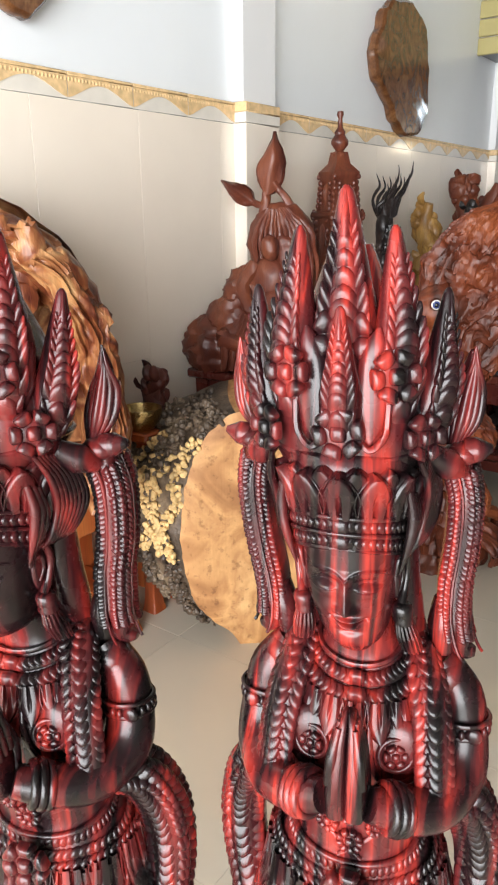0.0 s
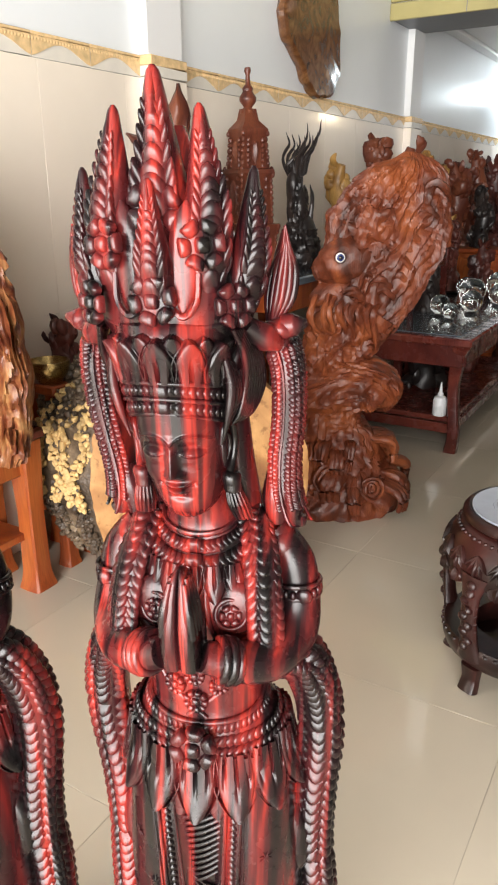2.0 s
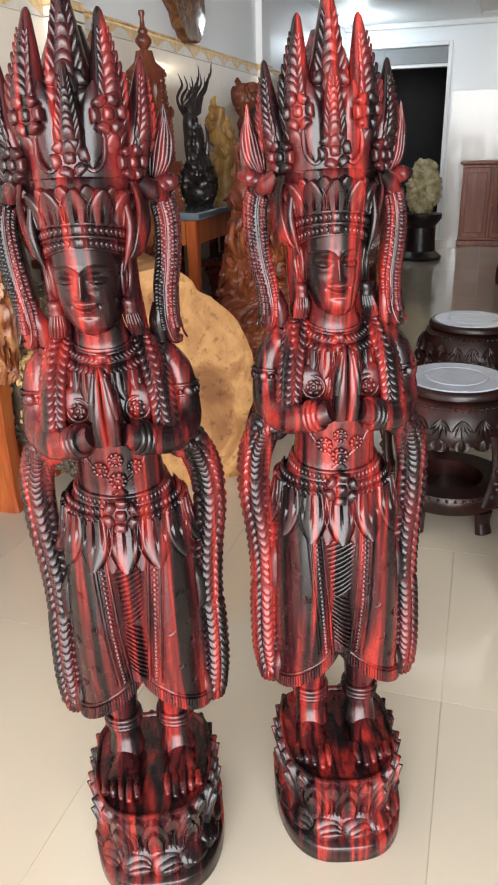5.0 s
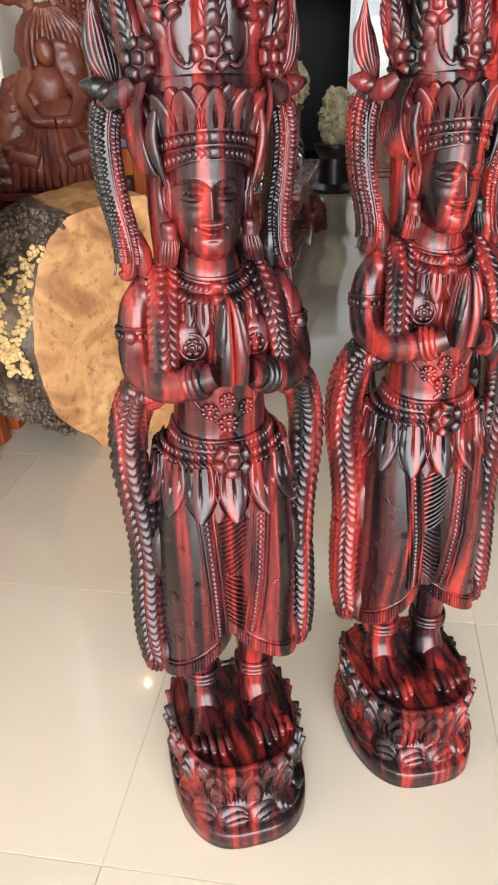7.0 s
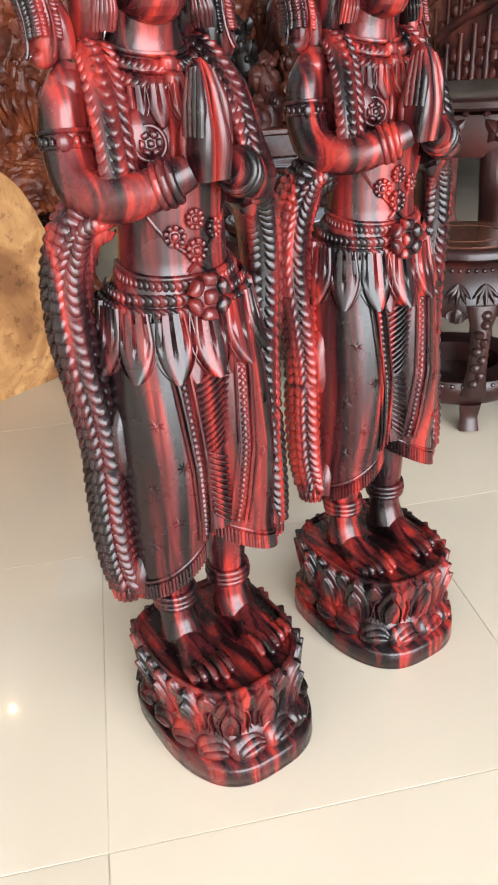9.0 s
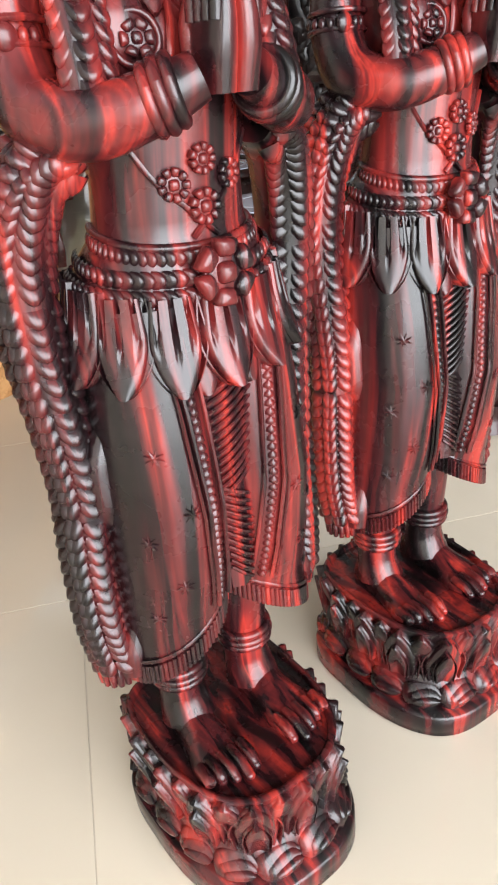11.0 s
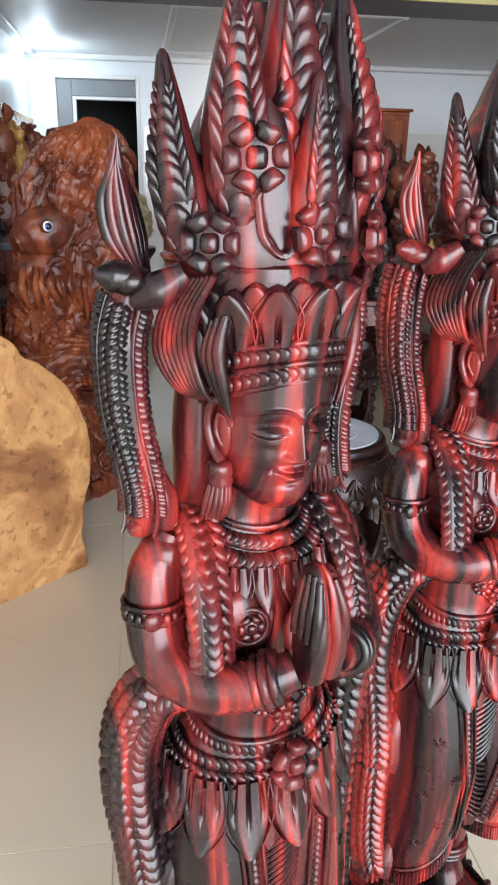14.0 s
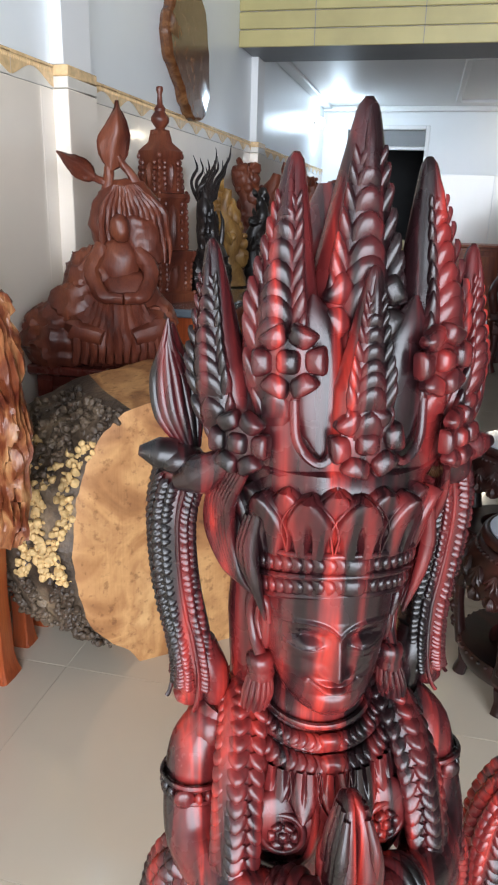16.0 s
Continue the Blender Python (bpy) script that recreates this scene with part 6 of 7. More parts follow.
# ---- low tea table with carvings and glass ----
def tea_table(w, d, h):
    t = base("tea_table", "low dark red wooden table with curved legs and shelf", "table")
    part("tabletop", Shape().box((-w / 2, -d / 2, h - 0.035), (w / 2, d / 2, h), 0.008), M_TABLE, t)
    part("top_inlay", Shape().box((-w / 2 + 0.06, -d / 2 + 0.06, h + 0.0005), (w / 2 - 0.06, d / 2 - 0.06, h + 0.004), 0.001), M_SLATE, t, "dark glossy inlaid top")
    for y in (-d / 2 + 0.03, d / 2 - 0.055):
        part("apron", Shape().box((-w / 2 + 0.04, y, h - 0.13), (w / 2 - 0.04, y + 0.025, h - 0.036), 0.004), M_TABLE, t)
    for x in (-w / 2 + 0.03, w / 2 - 0.055):
        part("apron", Shape().box((x, -d / 2 + 0.056, h - 0.13), (x + 0.025, d / 2 - 0.056, h - 0.036), 0.004), M_TABLE, t)
    for sx in (-1, 1):
        for sy in (-1, 1):
            c = arr(sx * (w / 2 - 0.05), sy * (d / 2 - 0.05), 0)
            q = arr(sx * 0.015, sy * 0.02, 0)
            part("leg", Shape().tube([c - q, c - q * 0.4 + arr(0, 0, 0.10), c - q * 2.0 + arr(0, 0, h * 0.55), c - q + arr(0, 0, h - 0.09), c + arr(0, 0, h - 0.036)], [0.030, 0.026, 0.024, 0.032, 0.036], None, (0, -1, 0), 12, 5.0), M_TABLE, t)
    part("shelf", Shape().box((-w / 2 + 0.07, -d / 2 + 0.07, 0.135), (w / 2 - 0.07, d / 2 - 0.07, 0.16), 0.004), M_TABLE, t)
    for y in (-d / 2 + 0.05, d / 2 - 0.075):
        part("stretcher", Shape().box((-w / 2 + 0.07, y, 0.09), (w / 2 - 0.07, y + 0.02, 0.134), 0.003), M_TABLE, t)
    for x in (-w / 2 + 0.05, w / 2 - 0.075):
        part("stretcher", Shape().box((x, -d / 2 + 0.075, 0.09), (x + 0.02, d / 2 - 0.075, 0.134), 0.003), M_TABLE, t)
    return t


tea_table(0.80, 1.50, 0.53).matrix_world = pose(-1.02, 3.80, 0)


def bottle():
    b = base("glue_bottle", "small white plastic bottle with a pointed nozzle", "bottle")
    part("body", Shape().lathe((0, 0, 0), [(0.028, 0), (0.031, 0.004), (0.031, 0.07), (0.026, 0.085), (0.014, 0.092)], 24), M_PLASTIC, b)
    part("nozzle", Shape().lathe((0, 0, 0.0925), [(0.013, 0), (0.013, 0.01), (0.008, 0.016), (0.003, 0.06), (0.001, 0.062)], 16), M_PLASTIC, b)
    return b


bottle().matrix_world = pose(-0.755, 3.135, 0.1605)


def glass_ball(r):
    s = Shape().ball((0, 0, r * 1.12), (r, r, r), 28, 18)
    g = base("glass_ball", "clear glass ball on a low dark stand", "ornament", "glass ornaments on the table")
    part("ball", s, M_GLASS, g)
    part("stand", Shape().lathe((0, 0, 0), [(r * 0.6, 0), (r * 0.62, r * 0.06), (r * 0.45, r * 0.10), (r * 0.55, r * 0.22), (r * 0.40, r * 0.22), (r * 0.2, r * 0.11)], 20), M_BLACK, g)
    return g


one = glass_ball(0.055)
one.matrix_world = pose(-0.80, 3.72, 0.5345)
for x, y, k in ((-0.86, 3.95, 1.3), (-0.74, 4.05, 1.0), (-0.92, 3.58, 0.9), (-0.78, 4.25, 1.4), (-0.95, 4.2, 1.1), (-0.84, 3.48, 0.7)):
    copy_thing(one, pose(x, y, 0.5345)).scale = (k, k, k)
thing("guardian_carving", root_figure(0.55, 0.15, 31, 18), M_BLACK, "tall black carving on the tea table", "sculpture", at=pose(-1.02, 3.70, 0.5345))
thing("twig_carving", root_figure(0.50, 0.18, 33, 18), M_GOLD, "honey-coloured carved root on the tea table", "sculpture", at=pose(-1.18, 3.95, 0.5345))
thing("dark_root", root_figure(0.26, 0.20, 35, 16), M_BLACK, "dark root lump on the table shelf", "sculpture", at=pose(-1.0, 3.6, 0.1605))
thing("dark_root", root_figure(0.24, 0.22, 36, 16), M_MAROON, "dark root lump on the table shelf", "sculpture", at=pose(-0.95, 4.05, 0.1605))


# ---- drum stools round the big table ----
def drum_stool(seat, label):
    t = base("drum_stool", label, "stool", "drum stools round the table")
    part("seat_rim", Shape().lathe((0, 0, 0), [(0.10, 0.405), (0.150, 0.405), (0.158, 0.412), (0.158, 0.424), (0.152, 0.432), (0.146, 0.434), (0.140, 0.430), (0.10, 0.430)], 40), M_DARK, t)
    part("marble_seat", Shape().lathe((0, 0, 0), [(0.02, 0.431), (0.139, 0.431), (0.139, 0.436), (0.092, 0.4365), (0.090, 0.4345), (0.084, 0.4345), (0.082, 0.4365), (0.02, 0.4365)], 40), seat, t, "round inlaid seat with a ring groove")
    ap = Shape().lathe((0, 0, 0), [(0.145, 0.405), (0.160, 0.398), (0.164, 0.392), (0.168, 0.386), (0.182, 0.362), (0.191, 0.330), (0.193, 0.300), (0.188, 0.292), (0.176, 0.292), (0.172, 0.33), (0.15, 0.385)], 60)
    for i in range(60):
        a = i * math.pi / 30
        d = arr(math.cos(a), math.sin(a), 0)
        ap.ball(d * 0.165 + arr(0, 0, 0.391), (0.006, 0.006, 0.005), 7, 5)
    for i in range(20):
        a = i * math.pi / 10
        d = arr(math.cos(a), math.sin(a), 0)
        e = np.cross(d, (0, 0, 1))
        for k in (-2, -1, 0, 1, 2):
            ap.leaf(d * 0.184 + arr(0, 0, 0.368), d * 0.22 - arr(0, 0, 1) + e * k * 0.45, d + arr(0, 0, 0.35), 0.015, 0.056 - 0.006 * abs(k), 0.014, 0.7, 0, 6, 6)
        ap.leaf(d * 0.193 + arr(0, 0, 0.314), arr(0, 0, -1), d, 0.054, 0.036, 0.014, 0.3, 2, 11, 7)
    part("apron", ap, M_DARK, t)
    for i in range(5):
        a = i * 2 * math.pi / 5 + 0.3
        d = arr(math.cos(a), math.sin(a), 0)
        e = np.cross(d, (0, 0, 1))
        lg = Shape().tube([d * 0.184 + arr(0, 0, 0.320), d * 0.190 + arr(0, 0, 0.270), d * 0.190 + arr(0, 0, 0.210), d * 0.182 + arr(0, 0, 0.150), d * 0.172 + arr(0, 0, 0.100)], [0.040, 0.024, 0.021, 0.024, 0.034], [0.016, 0.014, 0.014, 0.014, 0.016], d, 14)
        for z in np.linspace(0.135, 0.300, 9):
            r = np.interp(z, [0.10, 0.15, 0.21, 0.27, 0.32], [0.172, 0.182, 0.190, 0.190, 0.184]) + 0.010
            gnarl(lg, d * r + e * 0.006 * (-1) ** int(z * 50) + arr(0, 0, z), (0.013, 0.013, 0.012), None, 0.2, 9.0, z * 40 + i, 12, 8)
            for k in (-1, 1):
                lg.leaf(d * (r - 0.006) + e * k * 0.008 + arr(0, 0, z), e * k + arr(0, 0, 0.6), d, 0.014, 0.018, 0.006, 0.5, 0, 6, 5)
        part("leg", lg, M_DARK, t)
        part("foot", Shape().tube([d * 0.160 + arr(0, 0, 0.072), d * 0.158 + arr(0, 0, 0.035), d * 0.166 + arr(0, 0, 0.002)], [0.026, 0.021, 0.024], [0.016, 0.015, 0.018], d, 12, 3.0), M_DARK, t)
    rg = Shape().lathe((0, 0, 0), [(0.105, 0.075), (0.158, 0.066), (0.172, 0.078), (0.180, 0.100), (0.182, 0.120), (0.176, 0.130), (0.105, 0.128), (0.105, 0.0751)], 48)
    for i in range(48):
        a = i * math.pi / 24
        d = arr(math.cos(a), math.sin(a), 0)
        rg.ball(d * 0.180 + arr(0, 0, 0.122), (0.006, 0.006, 0.005), 7, 5)
    part("ring_stretcher", rg, M_DARK, t)
    return t


stool = drum_stool(M_MARBLE, "dark carved wooden drum stool with blue-grey marble seat")
stool.matrix_world = pose(-0.10, 1.64, 0, 0, 0, 10)
drum_stool(M_SEAT, "dark carved wooden drum stool with brown wooden seat").matrix_world = pose(0.25, 1.22, 0, 0, 0, 25)
for x, y, r in ((-0.07, 2.40, 40), (0.20, 2.70, 5)):
    copy_thing(stool, pose(x, y, 0, 0, 0, r))


def round_table(r, h):
    t = base("round_table", "large dark carved round table with shelf below", "table")
    part("tabletop", Shape().lathe((0, 0, 0), [(0.05, h - 0.03), (r - 0.02, h - 0.03), (r, h - 0.022), (r, h - 0.008), (r - 0.012, h), (0.05, h)], 64), M_DARK, t)
    ap = Shape().lathe((0, 0, 0), [(r - 0.08, h - 0.031), (r - 0.045, h - 0.04), (r - 0.035, h - 0.09), (r - 0.05, h - 0.14), (r - 0.075, h - 0.14), (r - 0.08, h - 0.032)], 64)
    for i in range(60):
        a = i * math.pi / 30
        d = arr(math.cos(a), math.sin(a), 0)
        ap.leaf(d * (r - 0.045) + arr(0, 0, h - 0.05), d * 0.1 - arr(0, 0, 1) + np.cross(d, (0, 0, 1)) * (0.8 if i % 2 else -0.8), d, 0.05, 0.07, 0.018, 0.5, 1, 7, 6)
        ap.ball(d * (r - 0.040) + arr(0, 0, h - 0.036), (0.010, 0.010, 0.008), 8, 5)
    part("apron", ap, M_DARK, t)
    for i in range(5):
        a = i * 2 * math.pi / 5 + 0.5
        d = arr(math.cos(a), math.sin(a), 0)
        part("leg", Shape().tube([d * (r - 0.09) + arr(0, 0, h - 0.10), d * (r - 0.06) + arr(0, 0, h * 0.72), d * (r - 0.13) + arr(0, 0, h * 0.45), d * (r - 0.18) + arr(0, 0, 0.15), d * (r - 0.12) + arr(0, 0, 0.004)], [0.045, 0.042, 0.030, 0.026, 0.032], [0.035, 0.034, 0.026, 0.022, 0.026], d, 14), M_DARK, t)
    part("shelf", Shape().lathe((0, 0, 0), [(0.05, 0.16), (r - 0.19, 0.16), (r - 0.18, 0.17), (r - 0.18, 0.185), (r - 0.19, 0.195), (0.05, 0.195)], 48), M_DARK, t)
    return t


round_table(0.52, 0.71).matrix_world = pose(0.62, 1.84, 0)


# ---- far things ----
def cabinet(w, d, h, mat, label):
    t = base("cabinet", label, "cabinet")
    part("body", Shape().box((-w / 2, -d / 2, 0.06), (w / 2, d / 2, h - 0.03), 0.006), mat, t)
    part("plinth", Shape().box((-w / 2 - 0.01, -d / 2 - 0.01, 0), (w / 2 + 0.01, d / 2 + 0.01, 0.059), 0.006), mat, t)
    part("cornice", Shape().box((-w / 2 - 0.03, -d / 2 - 0.03, h - 0.029), (w / 2 + 0.03, d / 2 + 0.03, h), 0.008), mat, t)
    for sd in (-1, 1):
        dr = part("door", Shape().box((sd * w / 4 - w / 4 + 0.012, -d / 2 - 0.016, 0.09), (sd * w / 4 + w / 4 - 0.012, -d / 2 - 0.001, h - 0.06), 0.006), mat, t)
        part("door_panel", Shape().box((sd * w / 4 - w / 4 + 0.05, -d / 2 - 0.024, 0.14), (sd * w / 4 + w / 4 - 0.05, -d / 2 - 0.017, h - 0.11), 0.005), mat, dr)
        part("knob", Shape().ball((sd * 0.03, -d / 2 - 0.026, h * 0.5), (0.010, 0.010, 0.010), 12, 8), M_BRASS, dr, "small brass knob")
    return t


cabinet(0.62, 1.8, 0.75, M_ORANGE, "long orange-brown cabinet along the wall").matrix_world = pose(-1.25, 5.95, 0)
thing("dark_carving", root_figure(0.62, 0.22, 41, 26), M_MAROON, "tall dark maroon carved figure", "sculpture", "carvings on the cabinet", at=pose(-1.22, 5.75, 0.75))
thing("dark_carving", root_figure(0.58, 0.22, 43, 26), M_RED, "red carved root cluster on the cabinet", "sculpture", "carvings on the cabinet", at=pose(-1.38, 5.35, 0.75))
thing("dark_carving", root_figure(0.50, 0.20, 44, 26), M_GOLD, "honey carved root on the cabinet", "sculpture", "carvings on the cabinet", at=pose(-1.42, 5.10, 0.75))
thing("stone_carving", stone_boulder(0.42, 0.30, 0.38, 5), M_JADE, "pale yellow carved stone boulder", "sculpture", "pale stones", at=pose(-1.05, 6.55, 0.75))
thing("stone_carving", stone_boulder(0.34, 0.26, 0.46, 6), M_JADE, "pale yellow carved stone on a dark stand", "sculpture", "pale stones", at=pose(-0.62, 6.9, 0.42))
thing("dark_stand", Shape().lathe((0, 0, 0), [(0.20, 0), (0.21, 0.03), (0.15, 0.08), (0.13, 0.3), (0.19, 0.38), (0.19, 0.42), (0.02, 0.42)], 28), M_BLACK, "dark turned wooden stand", "stand", at=pose(-0.62, 6.9, 0))
thing("dark_root", root_figure(0.36, 0.34, 47, 26), M_MAROON, "dark knotted root on the floor", "sculpture", at=pose(-0.78, 4.95, 0))


for i, (x, y, z, h, w, m, lab) in enumerate((
        (-1.10, 3.42, 0.5345, 0.44, 0.13, M_BLACK, "black upright carving on the tea table"), (-0.92, 4.35, 0.5345, 0.30, 0.15, M_MAROON, "maroon carving on the tea table"), (-1.25, 4.25, 0.5345, 0.58, 0.18, M_RED, "red-brown tall carving on the tea table"),
        (-1.12, 4.42, 0.5345, 0.42, 0.16, M_MAROON, "dark knotted carving on the tea table"), (-1.15, 5.20, 0.75, 0.40, 0.16, M_BLACK, "black carving on the long cabinet"), (-1.05, 5.45, 0.75, 0.34, 0.17, M_MAROON, "maroon knotted carving on the cabinet"),
        (-1.30, 5.55, 0.75, 0.66, 0.20, M_RED, "tall red carved root on the cabinet"), (-1.40, 6.10, 0.75, 0.60, 0.22, M_MAROON, "dark spreading root on the cabinet"), (-1.42, 6.6, 0.75, 0.55, 0.22, M_RED, "red-brown root on the cabinet"),
        (-1.05, 6.15, 0.75, 0.26, 0.18, M_MAROON, "small dark carving on the cabinet"), (-1.44, 3.95, 0.84, 0.56, 0.18, M_RED, "red-brown carving with knobs"), (-1.20, 4.20, 0.84, 0.48, 0.16, M_GOLD, "honey-coloured carving with knobs"))):
    thing("root_carving", root_figure(h, w, 60 + i, 26), m, lab, "sculpture", "carvings along the wall", at=pose(x, y, z, 0, 0, 37 * i))


def throne(w, h, mat, label, seed):
    """A carved settee: seat, legs, arms and a high pierced back of scrolls."""
    rnd = random.Random(seed)
    t = base("settee", label, "settee", "carved seats")
    part("seat", Shape().box((-w / 2, -0.28, 0.40), (w / 2, 0.28, 0.46), 0.012), mat, t)
    part("apron", folds(Shape().box((-w / 2 + 0.03, -0.27, 0.30), (w / 2 - 0.03, -0.24, 0.399), 0.006), (0, -0.26, 0.35), (w / 2 - 0.06, 0.02, 0.04), seed, 30, 0.5), mat, t)
    for sx in (-1, 1):
        for sy in (-1, 1):
            c = arr(sx * (w / 2 - 0.05), sy * 0.22, 0)
            part("leg", Shape().tube([c, c + arr(sx * 0.015, 0, 0.08), c + arr(0, 0, 0.22), c + arr(sx * 0.01, 0, 0.399)], [0.04, 0.03, 0.03, 0.045], None, (0, -1, 0), 12), mat, t)
        part("arm", Shape().tube([arr(sx * (w / 2 - 0.03), -0.24, 0.461), arr(sx * (w / 2), -0.25, 0.60), arr(sx * (w / 2 - 0.02), -0.10, 0.68), arr(sx * (w / 2 - 0.03), 0.22, 0.72)], [0.035, 0.032, 0.035, 0.04], None, (0, -1, 0), 12), mat, t)
    rows = []
    for q in np.linspace(-1, 1, 40):
        top = h - 0.24 * q * q + 0.05 * abs(math.sin(5 * q)) - 0.02
        rows.append([arr(q * (w / 2 - 0.02), y, z) for y, z in ((0.27, 0.461), (0.23, 0.461), (0.23, top * 0.5 + 0.25), (0.235, top - 0.02), (0.25, top), (0.265, top - 0.02), (0.27, top * 0.5 + 0.25))])
    bk = Shape().grid(rows, True, True)
    count = int(w / 0.085)
    for k in range(count):
        q = -0.93 + 1.86 * k / (count - 1)
        x, top = q * (w / 2 - 0.03), h - 0.24 * q * q - 0.05
        bk.lathe((x, 0.222, 0.47), [(0.016, 0), (0.020, 0.03), (0.013, 0.06), (0.020, 0.14), (0.022, (top - 0.47) * 0.5), (0.014, (top - 0.47) * 0.62), (0.020, (top - 0.47) * 0.7), (0.012, top - 0.50), (0.018, top - 0.47)], 10)
        for z in np.arange(0.58, top - 0.04, 0.085):
            gnarl(bk, arr(x + 0.042, 0.228, z + rnd.uniform(-0.015, 0.015)), (0.030, 0.022, 0.040), None, 0.3, 9.0, k * 1.3 + z, 12, 9)
    part("backrest", bk, mat, t)
    bar = Shape().tube([arr(q * (w / 2), 0.245, h - 0.24 * q * q + 0.01) for q in np.linspace(-1, 1, 21)], 0.028, 0.032, (0, -1, 0), 12)
    part("crest_rail", bar, mat, t)
    return t


display = side_table(1.10, 1.55, 0.52, M_TABLE, M_TABLE, "large dark red wooden display table crowded with carvings", 1.6)
display.matrix_world = pose(0.66, 4.00, 0)
side_table(1.10, 0.40, 0.68, M_TABLE, M_TABLE, "dark red wooden table behind the display table").matrix_world = pose(1.00, 5.02, 0)
for i, (x, y, z, h, w, m, lab) in enumerate((
        (0.24, 3.34, 0.52, 0.30, 0.15, M_MAROON, "maroon carving on the display table"), (0.40, 3.50, 0.52, 0.44, 0.17, M_RED, "red-brown carving on the display table"), (0.58, 3.34, 0.52, 0.26, 0.16, M_BLACK, "black glossy carving on the display table"),
        (0.74, 3.52, 0.52, 0.52, 0.20, M_MAROON, "tall maroon carving on the display table"), (0.90, 3.34, 0.52, 0.30, 0.17, M_GOLD, "honey-coloured carving on the display table"), (1.06, 3.50, 0.52, 0.44, 0.18, M_RED, "red-brown knotted carving on the display table"),
        (0.22, 3.72, 0.52, 0.46, 0.20, M_BLACK, "black branching carving on the display table"), (0.46, 3.84, 0.52, 0.58, 0.22, M_MAROON, "tall maroon branching carving on the display table"), (0.66, 3.80, 0.52, 0.40, 0.18, M_BLACK, "black knotted carving on the display table"),
        (0.88, 3.86, 0.52, 0.62, 0.24, M_RED, "tall red-brown spreading carving on the display table"), (1.08, 3.80, 0.52, 0.50, 0.20, M_MAROON, "maroon spreading carving on the display table"), (0.26, 4.10, 0.52, 0.62, 0.24, M_RED, "tall red-brown root on the display table"),
        (0.52, 4.22, 0.52, 0.70, 0.24, M_MAROON, "tallest maroon root on the display table"), (0.80, 4.20, 0.52, 0.66, 0.24, M_BLACK, "tall black root on the display table"), (1.06, 4.18, 0.52, 0.72, 0.26, M_RED, "tall red-brown root with spread arms"),
        (0.30, 4.52, 0.52, 0.60, 0.24, M_MAROON, "maroon root at the end of the display table"), (0.62, 4.58, 0.52, 0.78, 0.28, M_RED, "red-brown root at the end of the display table"), (0.98, 4.56, 0.52, 0.74, 0.28, M_MAROON, "dark root at the end of the display table"),
        (0.60, 5.00, 0.68, 0.62, 0.24, M_RED, "red-brown carving on the far table"), (0.88, 5.04, 0.68, 0.70, 0.26, M_MAROON, "dark knotted carving on the far table"), (1.14, 5.00, 0.68, 0.46, 0.20, M_GOLD, "honey-coloured carving on the far table"), (1.40, 5.04, 0.68, 0.60, 0.24, M_MAROON, "maroon carving on the far table"))):
    thing("root_carving", root_figure(h, w, 90 + i, 26), m, lab, "sculpture", "carvings on the display tables", at=pose(x, y, z, 0, 0, 41 * i))
throne(1.5, 1.25, M_MAROON, "dark maroon carved settee with a high panelled back", 3).matrix_world = pose(0.85, 5.72, 0, 0, 0, -12)
throne(1.3, 1.30, M_RED, "red-brown carved settee with a panelled back", 5).matrix_world = pose(2.2, 4.6, 0, 0, 0, -35)
throne(1.4, 1.08, M_MAROON, "dark carved settee beside the display table", 7).matrix_world = pose(1.75, 3.55, 0, 0, 0, -50)
cabinet(1.1, 0.45, 1.75, M_ORANGE, "tall orange-brown wooden cabinet").matrix_world = pose(1.75, 8.10, 0)
cabinet(0.6, 0.4, 0.85, M_ORANGE, "low orange-brown wooden cabinet at the end wall").matrix_world = pose(0.0, 8.1, 0)
thing("root_carving", root_figure(1.15, 0.50, 51, 34), M_RED, "tall red-brown root carving with spread arms", "sculpture", at=pose(0.62, 7.3, 0))

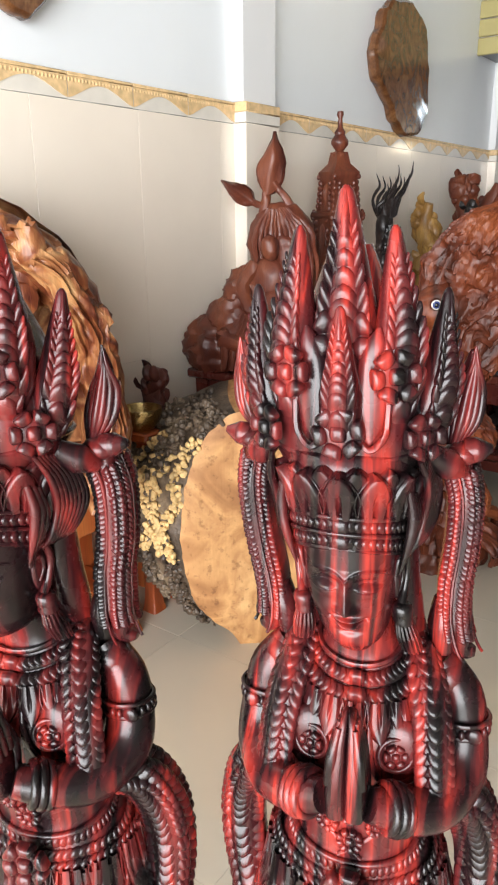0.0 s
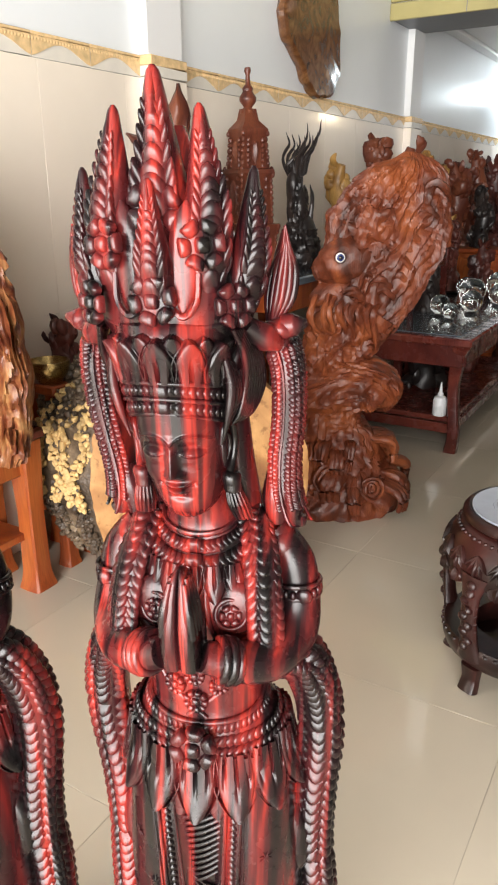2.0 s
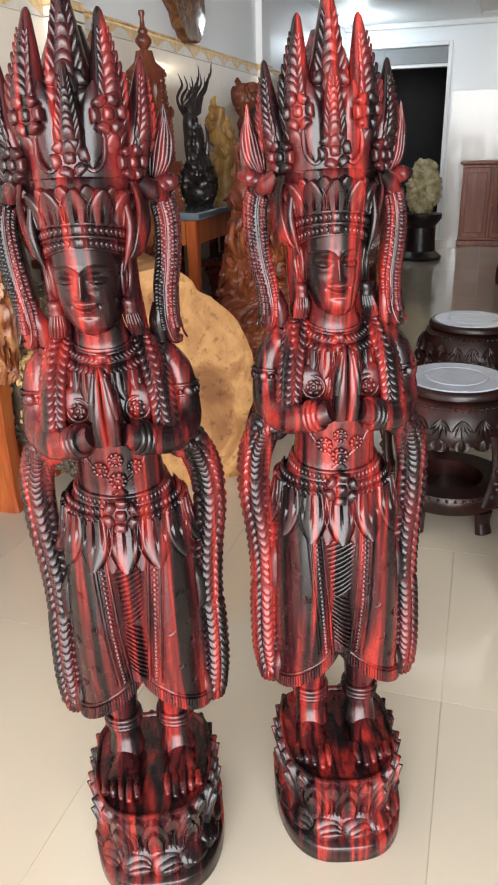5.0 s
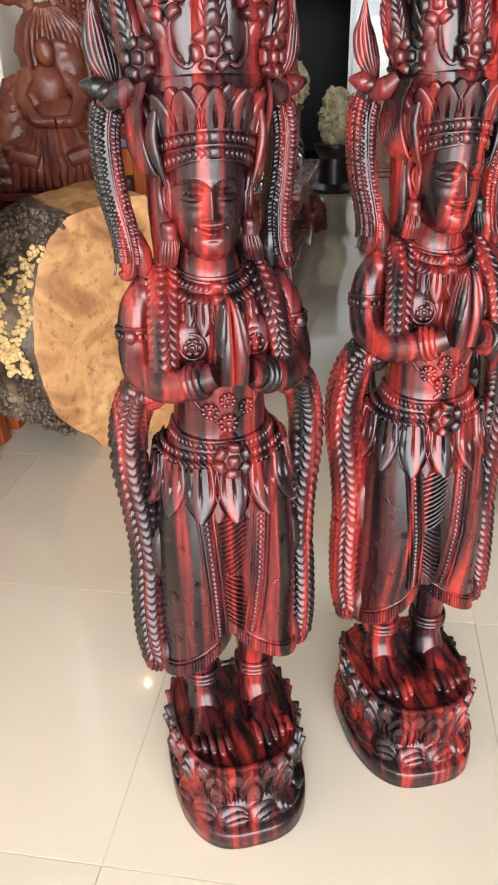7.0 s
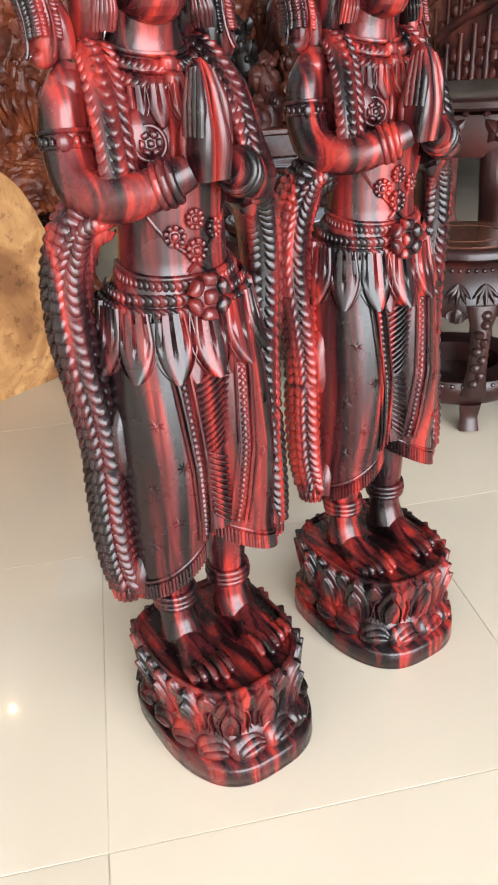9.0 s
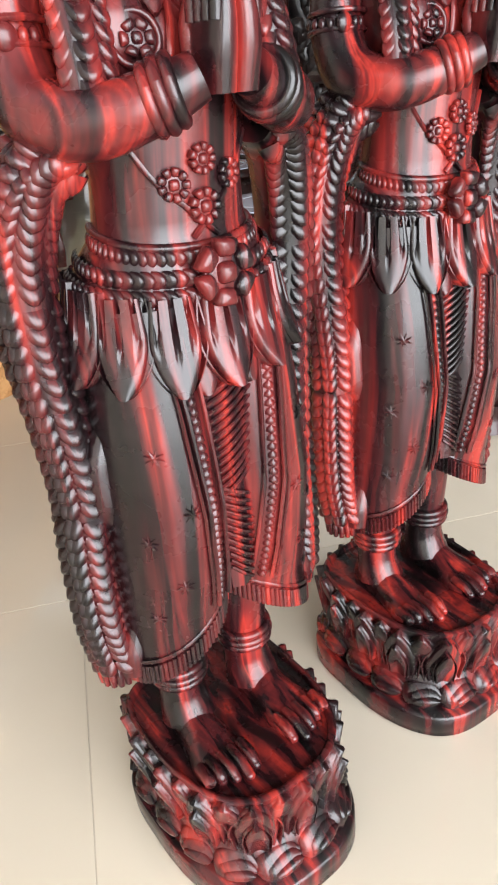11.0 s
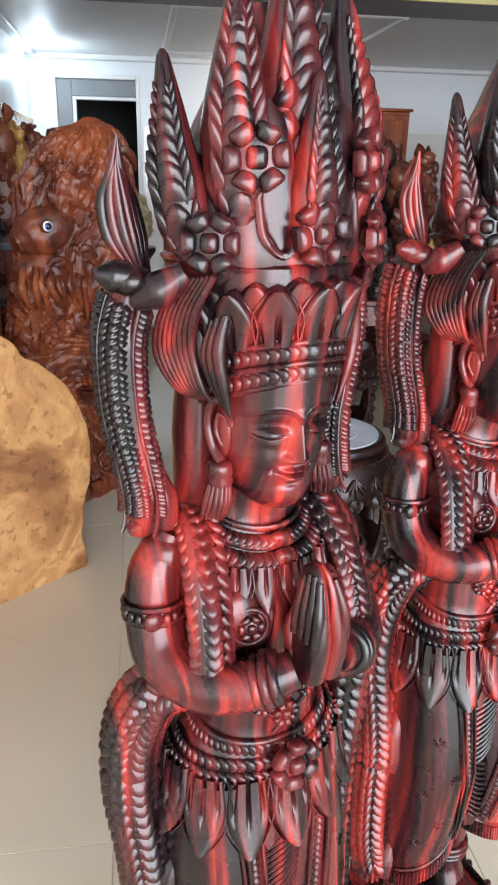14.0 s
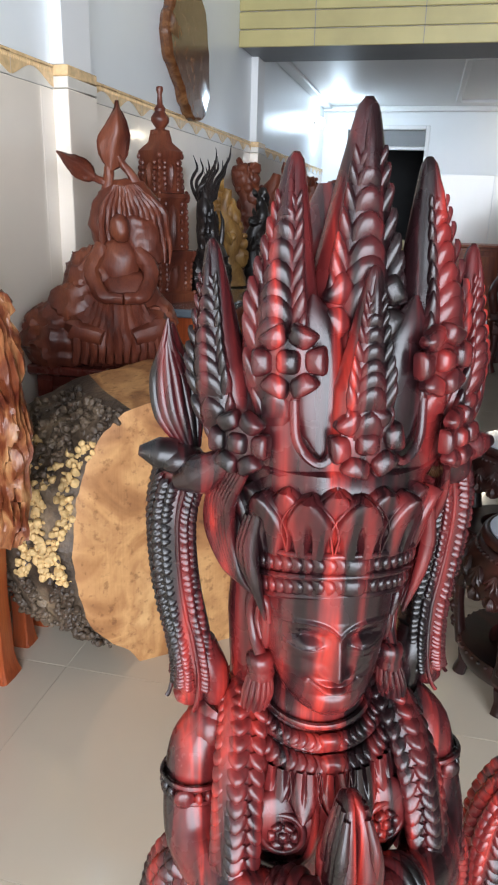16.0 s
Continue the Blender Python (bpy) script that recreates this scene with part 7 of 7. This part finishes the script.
# ---- lamps ----
def wall_lamp(at, glowing, r, label):
    t = base("wall_lamp", label, "lamp", at=Matrix.Translation(at))
    part("bulb", Shape().ball((0.06, 0, 0), (r, r, r), 20, 14), glowing, t, "glowing round bulb")
    part("holder", Shape().tube([arr(0.0, 0, 0), arr(0.06 - r * 0.9, 0, 0)], [0.02, 0.016], None, (0, 0, 1), 14), M_METAL, t)
    return t


wall_lamp((WX + 0.002, 2.75, 2.36), M_WARMGLOW, 0.03, "bare warm wall bulb above the tower")
wall_lamp((0, 0, 0), M_WARMLAMP, 0.045, "bare warm white bulb on the end wall").matrix_world = Matrix.Translation((0.46, NY - 0.002, 1.90)) @ Matrix.Rotation(radians(-90), 4, "Z")
wall_lamp((WX + 0.002, 7.7, 1.98), M_COOLGLOW, 0.045, "bright cool white wall lamp near the corner")

# ---- dado tiles, border and floor tiles ----
tile = Shape().box((0, 0, 0), (0.008, 0.3990, 0.7500), 0.0006).mesh("tile", [M_DADO])
for i in range(29):
    for z in (0.003, 0.7525):
        ob = new("tile", tile)
        ob.parent = wall_west
        ob.location = (WX + 0.0005, SY + 0.02 + 0.40 * i, z)
gold, pale = Shape(), Shape()
ys = np.linspace(0, 0.248, 21)
wave = 0.040 * np.abs(np.sin(math.pi * ys / 0.248)) ** 1.4
gold.grid([[arr(d, y, z) for y, z in zip(ys, zz)] for d, zz in ((0.0, 0.004 + wave), (0.0115, 0.004 + wave), (0.0115, np.full(21, 0.058)), (0.0, np.full(21, 0.058)))])
for y in np.arange(0.006, 0.246, 0.0125):
    gold.ball((0.0115, y, 0.049), (0.003, 0.004, 0.006), 6, 5)
gold.box((0, 0, 0.059), (0.014, 0.248, 0.068), 0.002)
pale.box((0, 0, 0), (0.009, 0.248, 0.057), 0.001)
gm, pm = gold.mesh("border_tile", [M_BORDER]), pale.mesh("border_backing", [M_BORDER_PALE])
for i in range(46):
    for me in (gm, pm):
        ob = new(me.name, me)
        ob.parent = wall_west
        ob.location = (WX + 0.0005, SY + 0.05 + 0.25 * i, 1.504)
P = 0.61
ft = Shape().box((0, 0, -0.008), (P - 0.0014, P - 0.0014, 0), 0.0003).mesh("tile", [M_FLOOR])
for i in range(-3, 6):
    for j in range(-6, 14):
        ob = new("floor_tile", ft)
        ob.parent = floor
        ob.location = (-0.0585 + P * i, 0.1815 + P * j, 0)
